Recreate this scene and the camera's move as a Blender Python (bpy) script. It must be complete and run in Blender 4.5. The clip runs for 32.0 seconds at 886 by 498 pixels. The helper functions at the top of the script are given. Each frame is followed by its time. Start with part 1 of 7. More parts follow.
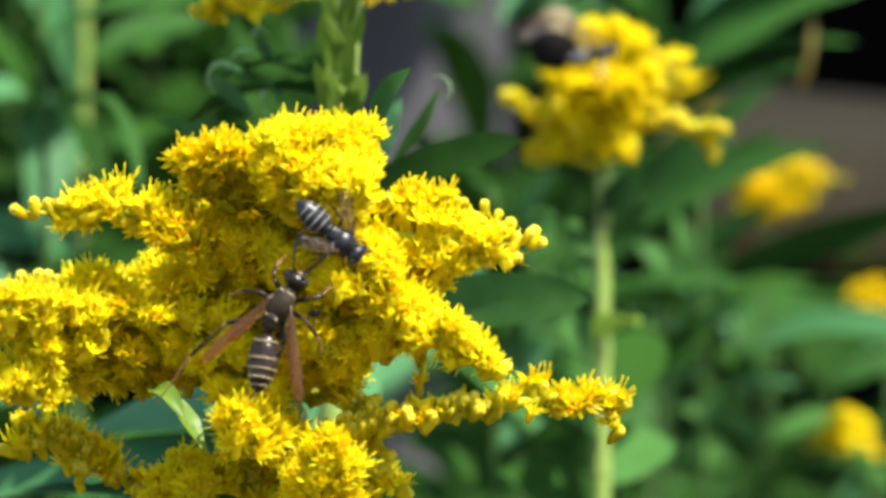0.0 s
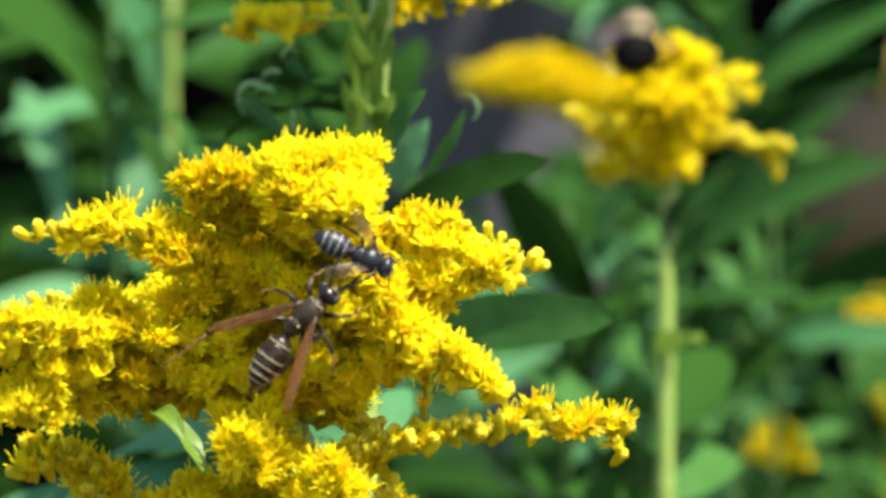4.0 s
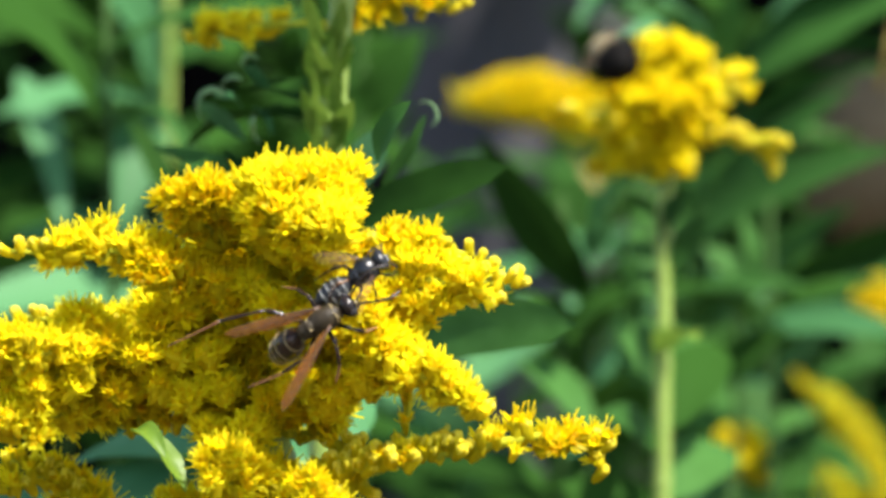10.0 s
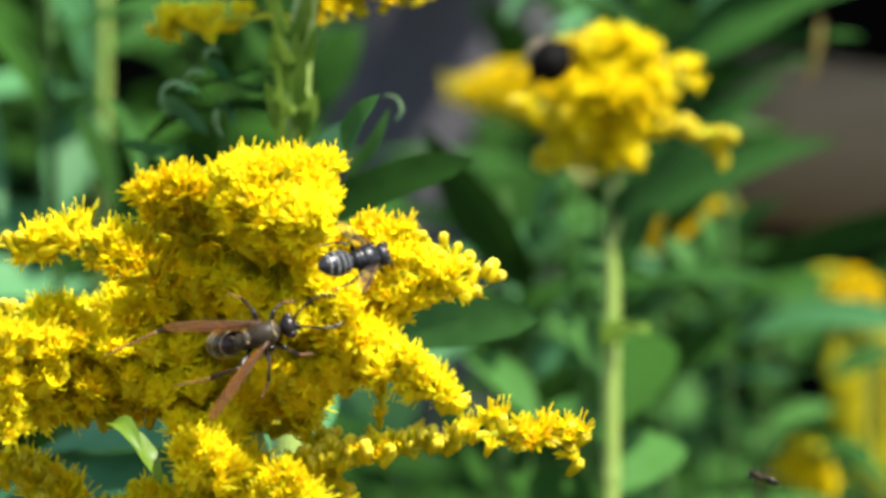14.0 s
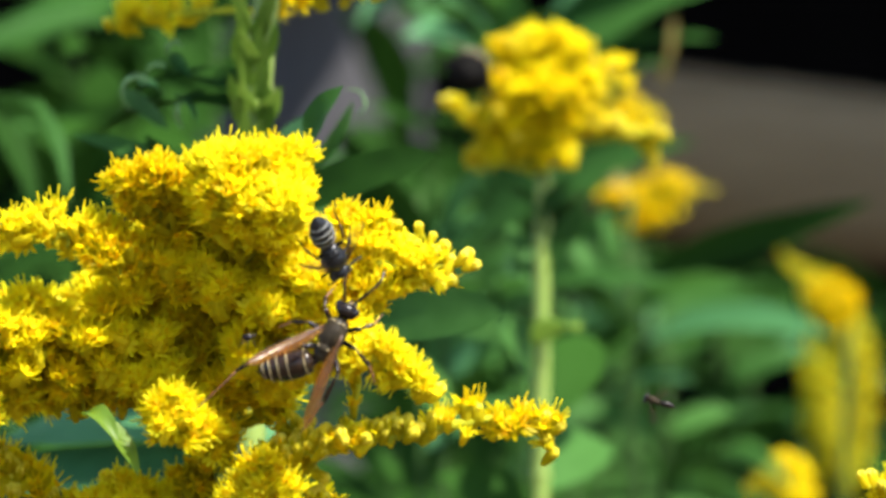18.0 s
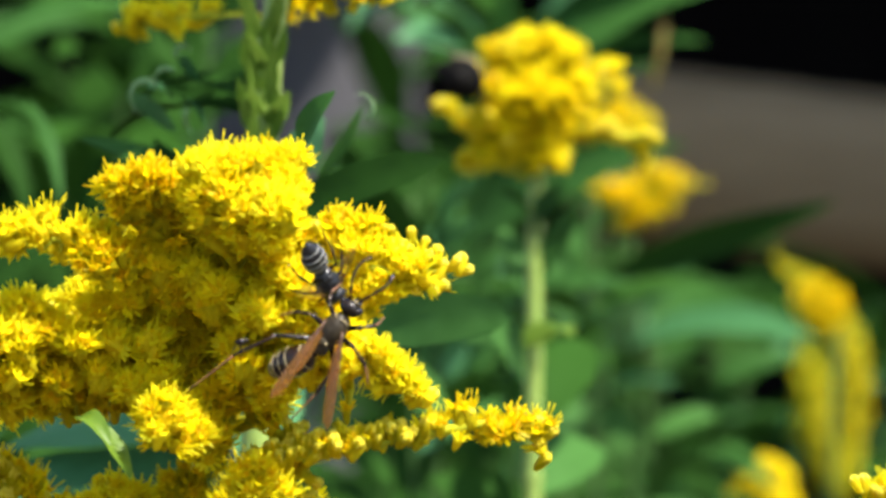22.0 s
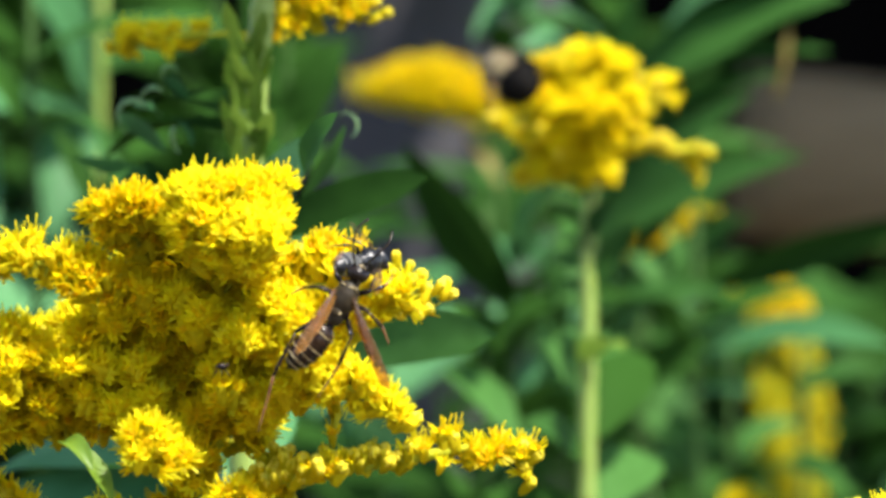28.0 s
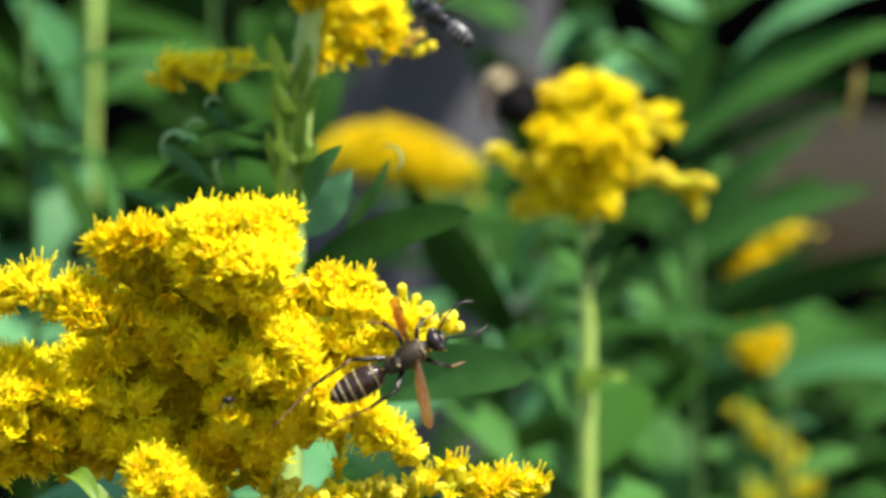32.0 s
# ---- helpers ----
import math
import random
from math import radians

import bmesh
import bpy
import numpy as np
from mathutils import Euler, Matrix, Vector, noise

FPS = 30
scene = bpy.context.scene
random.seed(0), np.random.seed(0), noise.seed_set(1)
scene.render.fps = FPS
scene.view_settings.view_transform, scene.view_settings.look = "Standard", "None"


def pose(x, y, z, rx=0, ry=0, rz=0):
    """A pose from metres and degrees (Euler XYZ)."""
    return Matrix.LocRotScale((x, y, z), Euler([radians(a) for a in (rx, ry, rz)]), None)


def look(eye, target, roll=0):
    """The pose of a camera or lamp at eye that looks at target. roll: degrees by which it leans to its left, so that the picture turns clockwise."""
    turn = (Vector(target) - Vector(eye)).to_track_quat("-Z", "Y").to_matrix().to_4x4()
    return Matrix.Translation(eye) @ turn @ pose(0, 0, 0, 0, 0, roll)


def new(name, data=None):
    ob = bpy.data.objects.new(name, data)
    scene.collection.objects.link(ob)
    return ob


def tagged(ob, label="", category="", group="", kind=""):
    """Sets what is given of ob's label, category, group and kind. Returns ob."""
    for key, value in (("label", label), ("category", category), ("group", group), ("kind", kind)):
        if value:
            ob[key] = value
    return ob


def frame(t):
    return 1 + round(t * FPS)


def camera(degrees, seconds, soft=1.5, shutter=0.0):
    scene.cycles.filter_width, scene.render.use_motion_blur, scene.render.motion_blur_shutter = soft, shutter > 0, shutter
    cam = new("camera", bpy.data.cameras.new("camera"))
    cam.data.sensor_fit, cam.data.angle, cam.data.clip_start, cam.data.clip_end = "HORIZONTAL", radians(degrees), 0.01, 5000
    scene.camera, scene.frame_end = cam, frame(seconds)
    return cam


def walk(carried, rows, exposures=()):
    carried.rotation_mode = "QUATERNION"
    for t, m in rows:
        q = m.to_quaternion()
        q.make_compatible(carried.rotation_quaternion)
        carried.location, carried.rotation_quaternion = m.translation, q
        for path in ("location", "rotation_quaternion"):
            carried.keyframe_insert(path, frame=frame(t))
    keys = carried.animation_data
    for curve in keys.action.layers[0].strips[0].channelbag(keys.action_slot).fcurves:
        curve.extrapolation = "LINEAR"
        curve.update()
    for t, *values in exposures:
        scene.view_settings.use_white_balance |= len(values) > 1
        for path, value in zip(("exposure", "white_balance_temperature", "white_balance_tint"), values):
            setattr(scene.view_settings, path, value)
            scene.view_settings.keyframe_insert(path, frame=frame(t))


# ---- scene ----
cam = camera(8.95, 32.0, soft=3.4)
cam.data.dof.use_dof = True
cam.data.dof.focus_distance = 0.795
cam.data.dof.aperture_fstop = 36

# seconds, sideways and upward shift in mm, turn to the right and upward in thousandths
PATH = [
    (0, -31.0, -5.2, 38.71, 0.88), (0.5, -29.5, -5.9, 36.47, 1.74), (1, -26.9, -6.2, 33.08, 2.32),
    (1.5, -24.0, -6.2, 29.20, 2.63), (2, -21.4, -5.7, 25.57, 2.61), (2.5, -18.5, -5.1, 21.73, 2.53),
    (3, -15.0, -4.5, 17.30, 2.49), (3.5, -11.4, -3.7, 12.81, 2.25), (5.5, 0.1, -1.1, -0.11, 1.05),
    (6, 0.0, -0.0, -0.00, 0.00), (6.5, 0.9, 1.3, -0.93, -1.15), (7, 0.8, 2.2, -0.54, -1.89),
    (7.5, 0.1, 3.2, 0.48, -2.90), (8, -1.0, 4.2, 1.95, -4.01), (8.5, -2.3, 4.9, 3.75, -4.87),
    (9, -3.1, 5.4, 5.05, -5.44), (9.5, -3.2, 5.3, 5.57, -5.35), (10, -3.0, 4.9, 5.83, -5.12),
    (10.5, -3.1, 4.8, 6.20, -5.22), (11, -3.0, 4.8, 6.63, -5.53), (11.5, -3.2, 4.7, 7.51, -5.82),
    (12, -4.5, 5.0, 9.47, -6.31), (12.5, -6.6, 5.5, 12.49, -6.83), (13, -8.9, 5.2, 16.03, -6.66),
    (13.5, -11.3, 5.0, 19.85, -6.35), (14, -13.5, 5.3, 23.66, -6.69), (14.5, -15.4, 6.1, 27.16, -7.70),
    (16.5, -27.5, 3.2, 45.53, -5.67), (17, -30.9, 2.8, 49.94, -5.04), (17.5, -33.0, 2.0, 52.74, -4.22),
    (18, -33.7, 1.6, 53.81, -3.87), (18.5, -33.7, 1.7, 53.90, -3.99), (19, -33.5, 1.9, 53.75, -4.15),
    (19.5, -33.2, 2.1, 53.63, -4.34), (20, -33.2, 2.0, 53.79, -4.26), (20.5, -33.7, 2.1, 54.46, -4.30),
    (21, -34.0, 2.5, 55.05, -4.59), (21.5, -34.0, 2.1, 55.28, -4.04), (22, -33.8, 2.1, 55.21, -3.65),
    (22.5, -32.8, 2.9, 54.22, -4.12), (23, -30.2, 3.3, 51.46, -4.19), (23.5, -26.6, 3.4, 47.00, -4.09),
    (24, -22.4, 4.2, 41.76, -4.70), (24.5, -17.9, 5.2, 36.23, -5.49), (25, -13.5, 5.5, 31.02, -5.83),
    (25.5, -10.1, 6.2, 26.67, -6.42), (27.5, -4.3, 6.7, 20.35, -5.49), (28, -3.9, 6.1, 19.82, -4.49),
    (28.5, -3.0, 5.1, 18.95, -2.46), (29, -2.7, 4.5, 18.58, -0.33), (29.5, -3.1, 4.1, 19.04, 1.57),
    (30, -3.6, 4.1, 19.60, 2.91), (30.5, -4.1, 4.8, 20.15, 2.92), (31, -5.0, 5.4, 21.02, 2.39),
    (31.5, -5.8, 5.8, 21.74, 1.74), (32, -6.4, 6.7, 21.96, 0.63),
]
walk(cam, [(t, look((x / 1000, -0.8, 1 + z / 1000), (x / 1000 + a / 1000, 0.2, 1 + z / 1000 + b / 1000)))
           for t, x, z, a, b in PATH])

# ---- daylight ----
SUN_FROM = Vector((0.38, -0.36, 0.85)).normalized()
world = bpy.data.worlds.new("world")
scene.world = world
world.use_nodes = True
sky = world.node_tree.nodes.new("ShaderNodeTexSky")
sky.sky_type = "NISHITA"
sky.sun_disc = False
sky.sun_elevation = math.asin(SUN_FROM.z)
sky.sun_rotation = math.atan2(SUN_FROM.x, SUN_FROM.y)
background = world.node_tree.nodes["Background"]
background.inputs["Strength"].default_value = 0.125
world.node_tree.links.new(sky.outputs["Color"], background.inputs["Color"])
sun_data = bpy.data.lights.new("sun", "SUN")
sun_data.energy = 4.8
sun_data.angle = radians(0.53)
sun_data.color = (1.0, 0.95, 0.87)
sun = new("sun", sun_data)
sun.matrix_world = look(SUN_FROM * 6, (0, 0, 0))
scene.view_settings.exposure = 1.31


# ---- materials ----
def material(name, colours, rough=0.6, metal=0.0, scale=60.0, detail=4.0, bump=0.15, through_light=0.0, alpha=1.0,
             spread=0.0, sheen=0.0, specular=0.5, stretch=(1, 1, 1), fine=9.0, tint=(1, 1, 1)):
    """A surface whose colour wanders between the given ones, at two sizes, with a fine relief."""
    m = bpy.data.materials.new(name)
    m.use_nodes = True
    nt = m.node_tree
    n, link = nt.nodes, nt.links.new
    b = n["Principled BSDF"]
    out = n["Material Output"]
    co = n.new("ShaderNodeTexCoord")
    mp = n.new("ShaderNodeMapping")
    mp.inputs["Scale"].default_value = stretch
    link(co.outputs["Object"], mp.inputs["Vector"])
    n1 = n.new("ShaderNodeTexNoise")
    n1.inputs["Scale"].default_value = scale
    n1.inputs["Detail"].default_value = detail
    n2 = n.new("ShaderNodeTexNoise")
    n2.inputs["Scale"].default_value = scale * fine
    n2.inputs["Detail"].default_value = 2
    link(mp.outputs["Vector"], n1.inputs["Vector"])
    link(mp.outputs["Vector"], n2.inputs["Vector"])
    mixf = n.new("ShaderNodeMath")
    mixf.operation = "MULTIPLY_ADD"
    mixf.inputs[1].default_value = 0.35
    link(n2.outputs["Fac"], mixf.inputs[0])
    sub = n.new("ShaderNodeMath")
    sub.operation = "MULTIPLY_ADD"
    sub.inputs[1].default_value = 0.65
    link(n1.outputs["Fac"], sub.inputs[0])
    info = n.new("ShaderNodeObjectInfo")
    rnd = n.new("ShaderNodeMath")
    rnd.operation = "MULTIPLY_ADD"
    rnd.inputs[1].default_value = spread
    rnd.inputs[2].default_value = -spread / 2
    link(info.outputs["Random"], rnd.inputs[0])
    link(rnd.outputs[0], sub.inputs[2])
    link(sub.outputs[0], mixf.inputs[2])
    ramp = n.new("ShaderNodeValToRGB")
    ramp.color_ramp.elements[0].position = 0.3
    ramp.color_ramp.elements[1].position = 0.7
    ramp.color_ramp.elements[0].color = (*colours[0], 1)
    ramp.color_ramp.elements[1].color = (*colours[-1], 1)
    for i, c in enumerate(colours[1:-1]):
        e = ramp.color_ramp.elements.new(0.3 + 0.4 * (i + 1) / (len(colours) - 1))
        e.color = (*c, 1)
    link(mixf.outputs[0], ramp.inputs["Fac"])
    link(ramp.outputs["Color"], b.inputs["Base Color"])
    b.inputs["Roughness"].default_value = rough
    b.inputs["Metallic"].default_value = metal
    b.inputs["Specular IOR Level"].default_value = specular
    if sheen:
        b.inputs["Sheen Weight"].default_value = sheen
    if bump:
        bp = n.new("ShaderNodeBump")
        bp.inputs["Strength"].default_value = bump
        bp.inputs["Distance"].default_value = 0.0005
        link(n2.outputs["Fac"], bp.inputs["Height"])
        link(bp.outputs["Normal"], b.inputs["Normal"])
    last = b.outputs["BSDF"]
    if through_light:
        tl = n.new("ShaderNodeBsdfTranslucent")
        link(ramp.outputs["Color"], tl.inputs["Color"])
        mx = n.new("ShaderNodeMixShader")
        mx.inputs["Fac"].default_value = through_light
        link(last, mx.inputs[1])
        link(tl.outputs["BSDF"], mx.inputs[2])
        last = mx.outputs[0]
    if alpha < 1:
        tr = n.new("ShaderNodeBsdfTransparent")
        tr.inputs["Color"].default_value = (*tint, 1)
        mx = n.new("ShaderNodeMixShader")
        mx.inputs["Fac"].default_value = alpha
        link(tr.outputs[0], mx.inputs[1])
        link(last, mx.inputs[2])
        last = mx.outputs[0]
    link(last, out.inputs["Surface"])
    return m


PETAL = material("ray_petal", [(0.89, 0.745, 0.004), (0.93, 0.835, 0.008), (0.95, 0.885, 0.02)], rough=0.5, scale=90, through_light=0.72, spread=0.7, bump=0.05, specular=0.25)
DISC = material("disc_floret", [(0.90, 0.66, 0.003), (0.94, 0.77, 0.006)], rough=0.5, scale=90, through_light=0.72, spread=0.7, bump=0.05, specular=0.25)
RIPE = material("ripe_golden_petal", [(0.92, 0.69, 0.003), (0.95, 0.77, 0.005), (0.96, 0.84, 0.012)], rough=0.6, scale=90, through_light=0.5, spread=0.7, bump=0.05, specular=0.1)
CUP = material("flower_cup", [(0.60, 0.52, 0.010), (0.84, 0.70, 0.015)], rough=0.65, scale=120, through_light=0.6, spread=0.6, specular=0.06)
YOUNG = material("young_yellow_green_floret", [(0.40, 0.46, 0.02), (0.52, 0.56, 0.03), (0.66, 0.64, 0.04)], rough=0.6, scale=90, through_light=0.5, spread=0.7, bump=0.05, specular=0.1)
BUD = material("flower_bud", [(0.86, 0.74, 0.03), (0.92, 0.83, 0.08)], rough=0.45, scale=120, through_light=0.5, spread=0.6, specular=0.4)
STALK = material("flower_stalk", [(0.40, 0.42, 0.02), (0.56, 0.54, 0.035)], rough=0.7, scale=150, bump=0.3, specular=0.04, through_light=0.3)
LEAF_STEM = material("leafy_stem", [(0.022, 0.055, 0.012), (0.038, 0.08, 0.018)], rough=0.8, specular=0.1, scale=40, bump=0.3, stretch=(1, 1, 0.2))
STEM = material("plant_stem", [(0.15, 0.24, 0.035), (0.22, 0.31, 0.055), (0.29, 0.37, 0.085)], rough=0.5, scale=40, bump=0.3, stretch=(1, 1, 0.2))
LEAF = material("leaf_green", [(0.026, 0.082, 0.014), (0.038, 0.114, 0.020), (0.054, 0.148, 0.030)], rough=0.62, scale=25, through_light=0.25, spread=0.7, bump=0.3, specular=0.1)
# darker copy of the leaf green, with shade put into its colour
LEAF_SHADED = material("leaf_green_shaded", [(0.013, 0.041, 0.006), (0.022, 0.068, 0.009)], rough=0.7, scale=25, through_light=0.22, spread=0.7, bump=0.3, specular=0.04)
LEAF_BLUE = material("leaf_blue_green", [(0.044, 0.138, 0.046), (0.060, 0.178, 0.064), (0.082, 0.215, 0.086)], rough=0.55, scale=22, through_light=0.2, spread=0.7, bump=0.3, specular=0.16)
LEAF_YELLOW = material("leaf_yellow_green", [(0.095, 0.185, 0.020), (0.17, 0.27, 0.040)], rough=0.5, scale=40, through_light=0.35, spread=0.4, bump=0.3, specular=0.2)
PALE_LEAF = material("pale_rolled_leaf", [(0.14, 0.26, 0.10), (0.24, 0.38, 0.17)], rough=0.6, scale=60, through_light=0.2, bump=0.3, specular=0.3)
WITHERED = material("withered_leaf", [(0.20, 0.15, 0.03), (0.34, 0.26, 0.06)], rough=0.7, scale=60, through_light=0.3, bump=0.3)
FRESH = material("fresh_leaf", [(0.10, 0.19, 0.012), (0.18, 0.29, 0.025)], rough=0.5, scale=60, through_light=0.4, bump=0.3)
GREY_WOOD = material("weathered_grey_wood", [(0.032, 0.0305, 0.034), (0.047, 0.0445, 0.050), (0.066, 0.0625, 0.069)], rough=0.85, scale=14, bump=0.6, stretch=(1, 1, 0.12))
RAIL_WOOD = material("weathered_brown_wood", [(0.115, 0.084, 0.047), (0.16, 0.120, 0.069), (0.205, 0.157, 0.094)], rough=0.85, scale=14, bump=0.6, stretch=(0.12, 1, 1), specular=0.08)
# near-black in place of deep shade, for the added wall and roof
SHADE_BOARD = material("shade_black_board", [(0.0015, 0.0013, 0.0013), (0.0028, 0.0025, 0.0025)], rough=0.9, scale=8, bump=0.3, specular=0.02)
SOIL = material("garden_soil", [(0.03, 0.022, 0.015), (0.07, 0.05, 0.035), (0.10, 0.08, 0.05)], rough=0.95, scale=5, bump=0.8)
CHITIN = material("black_chitin", [(0.006, 0.0035, 0.002), (0.017, 0.010, 0.006)], rough=0.26, scale=700, bump=0.05, specular=0.3)
FUZZ_GREY = material("dusty_thorax", [(0.016, 0.011, 0.005), (0.050, 0.036, 0.018)], rough=0.45, scale=900, bump=0.08, specular=0.22)
BROWN = material("brown_chitin", [(0.010, 0.005, 0.002), (0.030, 0.014, 0.005)], rough=0.26, scale=600, bump=0.04, specular=0.35)
BAND = material("cream_band", [(0.24, 0.18, 0.075), (0.42, 0.33, 0.16)], rough=0.5, scale=600, bump=0.1)
WHITE_BAND = material("white_band", [(0.17, 0.17, 0.15), (0.31, 0.31, 0.28)], rough=0.6, scale=900, bump=0.2)
AMBER_WING = material("amber_wing", [(0.26, 0.135, 0.03), (0.42, 0.235, 0.065)], rough=0.22, scale=300, bump=0.04, alpha=0.32, tint=(0.93, 0.70, 0.36), through_light=0.5, stretch=(0.2, 1, 1))
SMOKE_WING = material("smoky_wing", [(0.14, 0.10, 0.08), (0.28, 0.22, 0.18)], rough=0.25, scale=300, bump=0.2, alpha=0.06, tint=(0.97, 0.95, 0.93), through_light=0.2)
CLEAR_WING = material("clear_wing", [(0.12, 0.10, 0.09), (0.24, 0.20, 0.18)], rough=0.25, scale=300, bump=0.2, alpha=0.04, tint=(0.97, 0.96, 0.95))
VEIN = material("wing_vein", [(0.05, 0.022, 0.008), (0.11, 0.05, 0.02)], rough=0.4, scale=400)
LEG_RED = material("rusty_leg", [(0.13, 0.05, 0.015), (0.24, 0.10, 0.03)], rough=0.4, scale=500)
BEE_BLACK = material("bee_black", [(0.004, 0.004, 0.005), (0.012, 0.012, 0.013)], rough=0.34, scale=900, bump=0.06, specular=0.45)
EYE = material("insect_eye", [(0.012, 0.010, 0.010), (0.03, 0.022, 0.02)], rough=0.15, scale=900)
BLACK_FUR = material("black_fur", [(0.002, 0.0018, 0.0015), (0.006, 0.005, 0.004)], rough=0.7, scale=500, specular=0.08)
TAN_FUR = material("tan_fur", [(0.15, 0.115, 0.05), (0.27, 0.21, 0.10)], rough=0.8, scale=500, sheen=0.3)


# ---- shape helpers ----
class Geo:
    """Collects faces for one mesh; a face keeps the number of its material."""

    def __init__(self):
        self.v, self.f, self.m = [], [], []

    def tube(self, path, radii, sides=6, mat=0, flat=1.0, cap=True):
        path = [Vector(p) for p in path]
        start, side = len(self.v), None
        for i, p in enumerate(path):
            d = (path[min(i + 1, len(path) - 1)] - path[max(i - 1, 0)]).normalized()
            if side is None:
                side = d.orthogonal().normalized()
            side = (side - d * side.dot(d)).normalized()
            other = d.cross(side)
            r = radii[i] if hasattr(radii, "__len__") else radii
            for k in range(sides):
                a = 2 * math.pi * k / sides
                self.v.append(p + side * (r * math.cos(a)) + other * (r * flat * math.sin(a)))
        for i in range(len(path) - 1):
            for k in range(sides):
                a, b = start + i * sides + k, start + i * sides + (k + 1) % sides
                self.f.append((a, b, b + sides, a + sides))
                self.m.append(mat)
        if cap:
            self.f.append(tuple(start + k for k in reversed(range(sides))))
            self.f.append(tuple(start + (len(path) - 1) * sides + k for k in range(sides)))
            self.m += [mat, mat]
        return self

    def ball(self, centre, radii, seg=12, rings=8, mat=0, turn=None, squeeze=None):
        """An ellipsoid; squeeze(u) scales its girth along its own x from -1 to 1."""
        turn = turn or Matrix.Identity(3)
        start = len(self.v)
        centre = Vector(centre)
        for i in range(rings + 1):
            th = math.pi * i / rings
            u = -math.cos(th)
            g = math.sin(th) * (squeeze(u) if squeeze else 1)
            for k in range(seg):
                a = 2 * math.pi * k / seg
                p = Vector((radii[0] * u, radii[1] * g * math.cos(a), radii[2] * g * math.sin(a)))
                self.v.append(centre + turn @ p)
        for i in range(rings):
            for k in range(seg):
                a, b = start + i * seg + k, start + i * seg + (k + 1) % seg
                self.f.append((a, a + seg, b + seg, b))
                self.m.append(mat)
        return self

    def add(self, other, m, shift=0):
        start = len(self.v)
        self.v += [m @ v for v in other.v]
        self.f += [tuple(start + i for i in f) for f in other.f]
        self.m += [k + shift for k in other.m]
        return self

    def mesh(self, name, mats, smooth=True):
        me = bpy.data.meshes.new(name)
        me.from_pydata([tuple(v) for v in self.v], [], self.f)
        for m in mats if isinstance(mats, (list, tuple)) else [mats]:
            me.materials.append(m)
        me.polygons.foreach_set("material_index", self.m)
        me.polygons.foreach_set("use_smooth", [smooth] * len(self.f))
        me.update()
        return me


def part(name, geo, mats, parent, label="", place=None):
    """One mesh object under a thing or a part."""
    ob = new(name, geo if isinstance(geo, bpy.types.Mesh) else geo.mesh(name, mats))
    ob.parent = parent
    if parent.data is None:
        ob.matrix_parent_inverse = Matrix.Translation(-parent.location)
    if place is not None:
        ob.matrix_basis = place
    if label:
        ob["label"] = label
    return ob


def smooth_path(points, n):
    """Catmull-Rom through the points."""
    p = [Vector(q) for q in points]
    p = [p[0] * 2 - p[1]] + p + [p[-1] * 2 - p[-2]]
    out = []
    for j in range(n + 1):
        s = j / n * (len(p) - 3)
        i = min(int(s), len(p) - 4)
        t = s - i
        a, b, c, d = p[i:i + 4]
        out.append(0.5 * ((2 * b) + (c - a) * t + (2 * a - 5 * b + 4 * c - d) * t * t + (3 * b - a - 3 * c + d) * t ** 3))
    return out


def blade(base, tip, width, facing=(0, -0.6, 0.8), sag=0.12, fold=0.25, wave=0.03, twist=0.0, seed=0, n=10, round_=0.42, blunt=0.85):
    """A lance-shaped leaf from base to tip with a sunken midrib, drooping by sag; facing is its upper side."""
    rng = random.Random(seed)
    base, tip, facing = Vector(base), Vector(tip), Vector(facing).normalized()
    axis = tip - base
    length = axis.length
    up = (facing - axis.normalized() * facing.dot(axis.normalized())).normalized()
    g = Geo()
    ph = rng.uniform(0, 6)
    cols = (-1.0, -0.55, 0.0, 0.55, 1.0)
    for i in range(n + 1):
        s = i / n
        w = width / 2 * (math.sin(math.pi * min(1, s ** (round_ * 2) * 0.985 + 0.015))) ** blunt + width * 0.012
        centre = base + axis * s + up * (length * sag * 4 * s * (1 - s) * 0.5) - Vector((0, 0, length * sag * s * s * 0.6))
        ang = twist * s
        d = axis.normalized()
        side = d.cross(up)
        sd = side * math.cos(ang) + up * math.sin(ang)
        nn = up * math.cos(ang) - side * math.sin(ang)
        for c in cols:
            lift = abs(c) * w * fold + math.sin(s * 14 + ph + c) * width * wave * abs(c)
            g.v.append(centre + sd * (c * w) + nn * lift)
    k = len(cols)
    for i in range(n):
        for c in range(k - 1):
            a = i * k + c
            g.f.append((a, a + 1, a + k + 1, a + k))
            g.m.append(0)
    # raised midrib below the sheet
    rib = [g.v[i * k + 2] - up * (width * 0.012) for i in range(n)]
    g.tube(rib, [width * 0.022 * (1 - 0.8 * i / n) for i in range(n)], 4, 0)
    return g


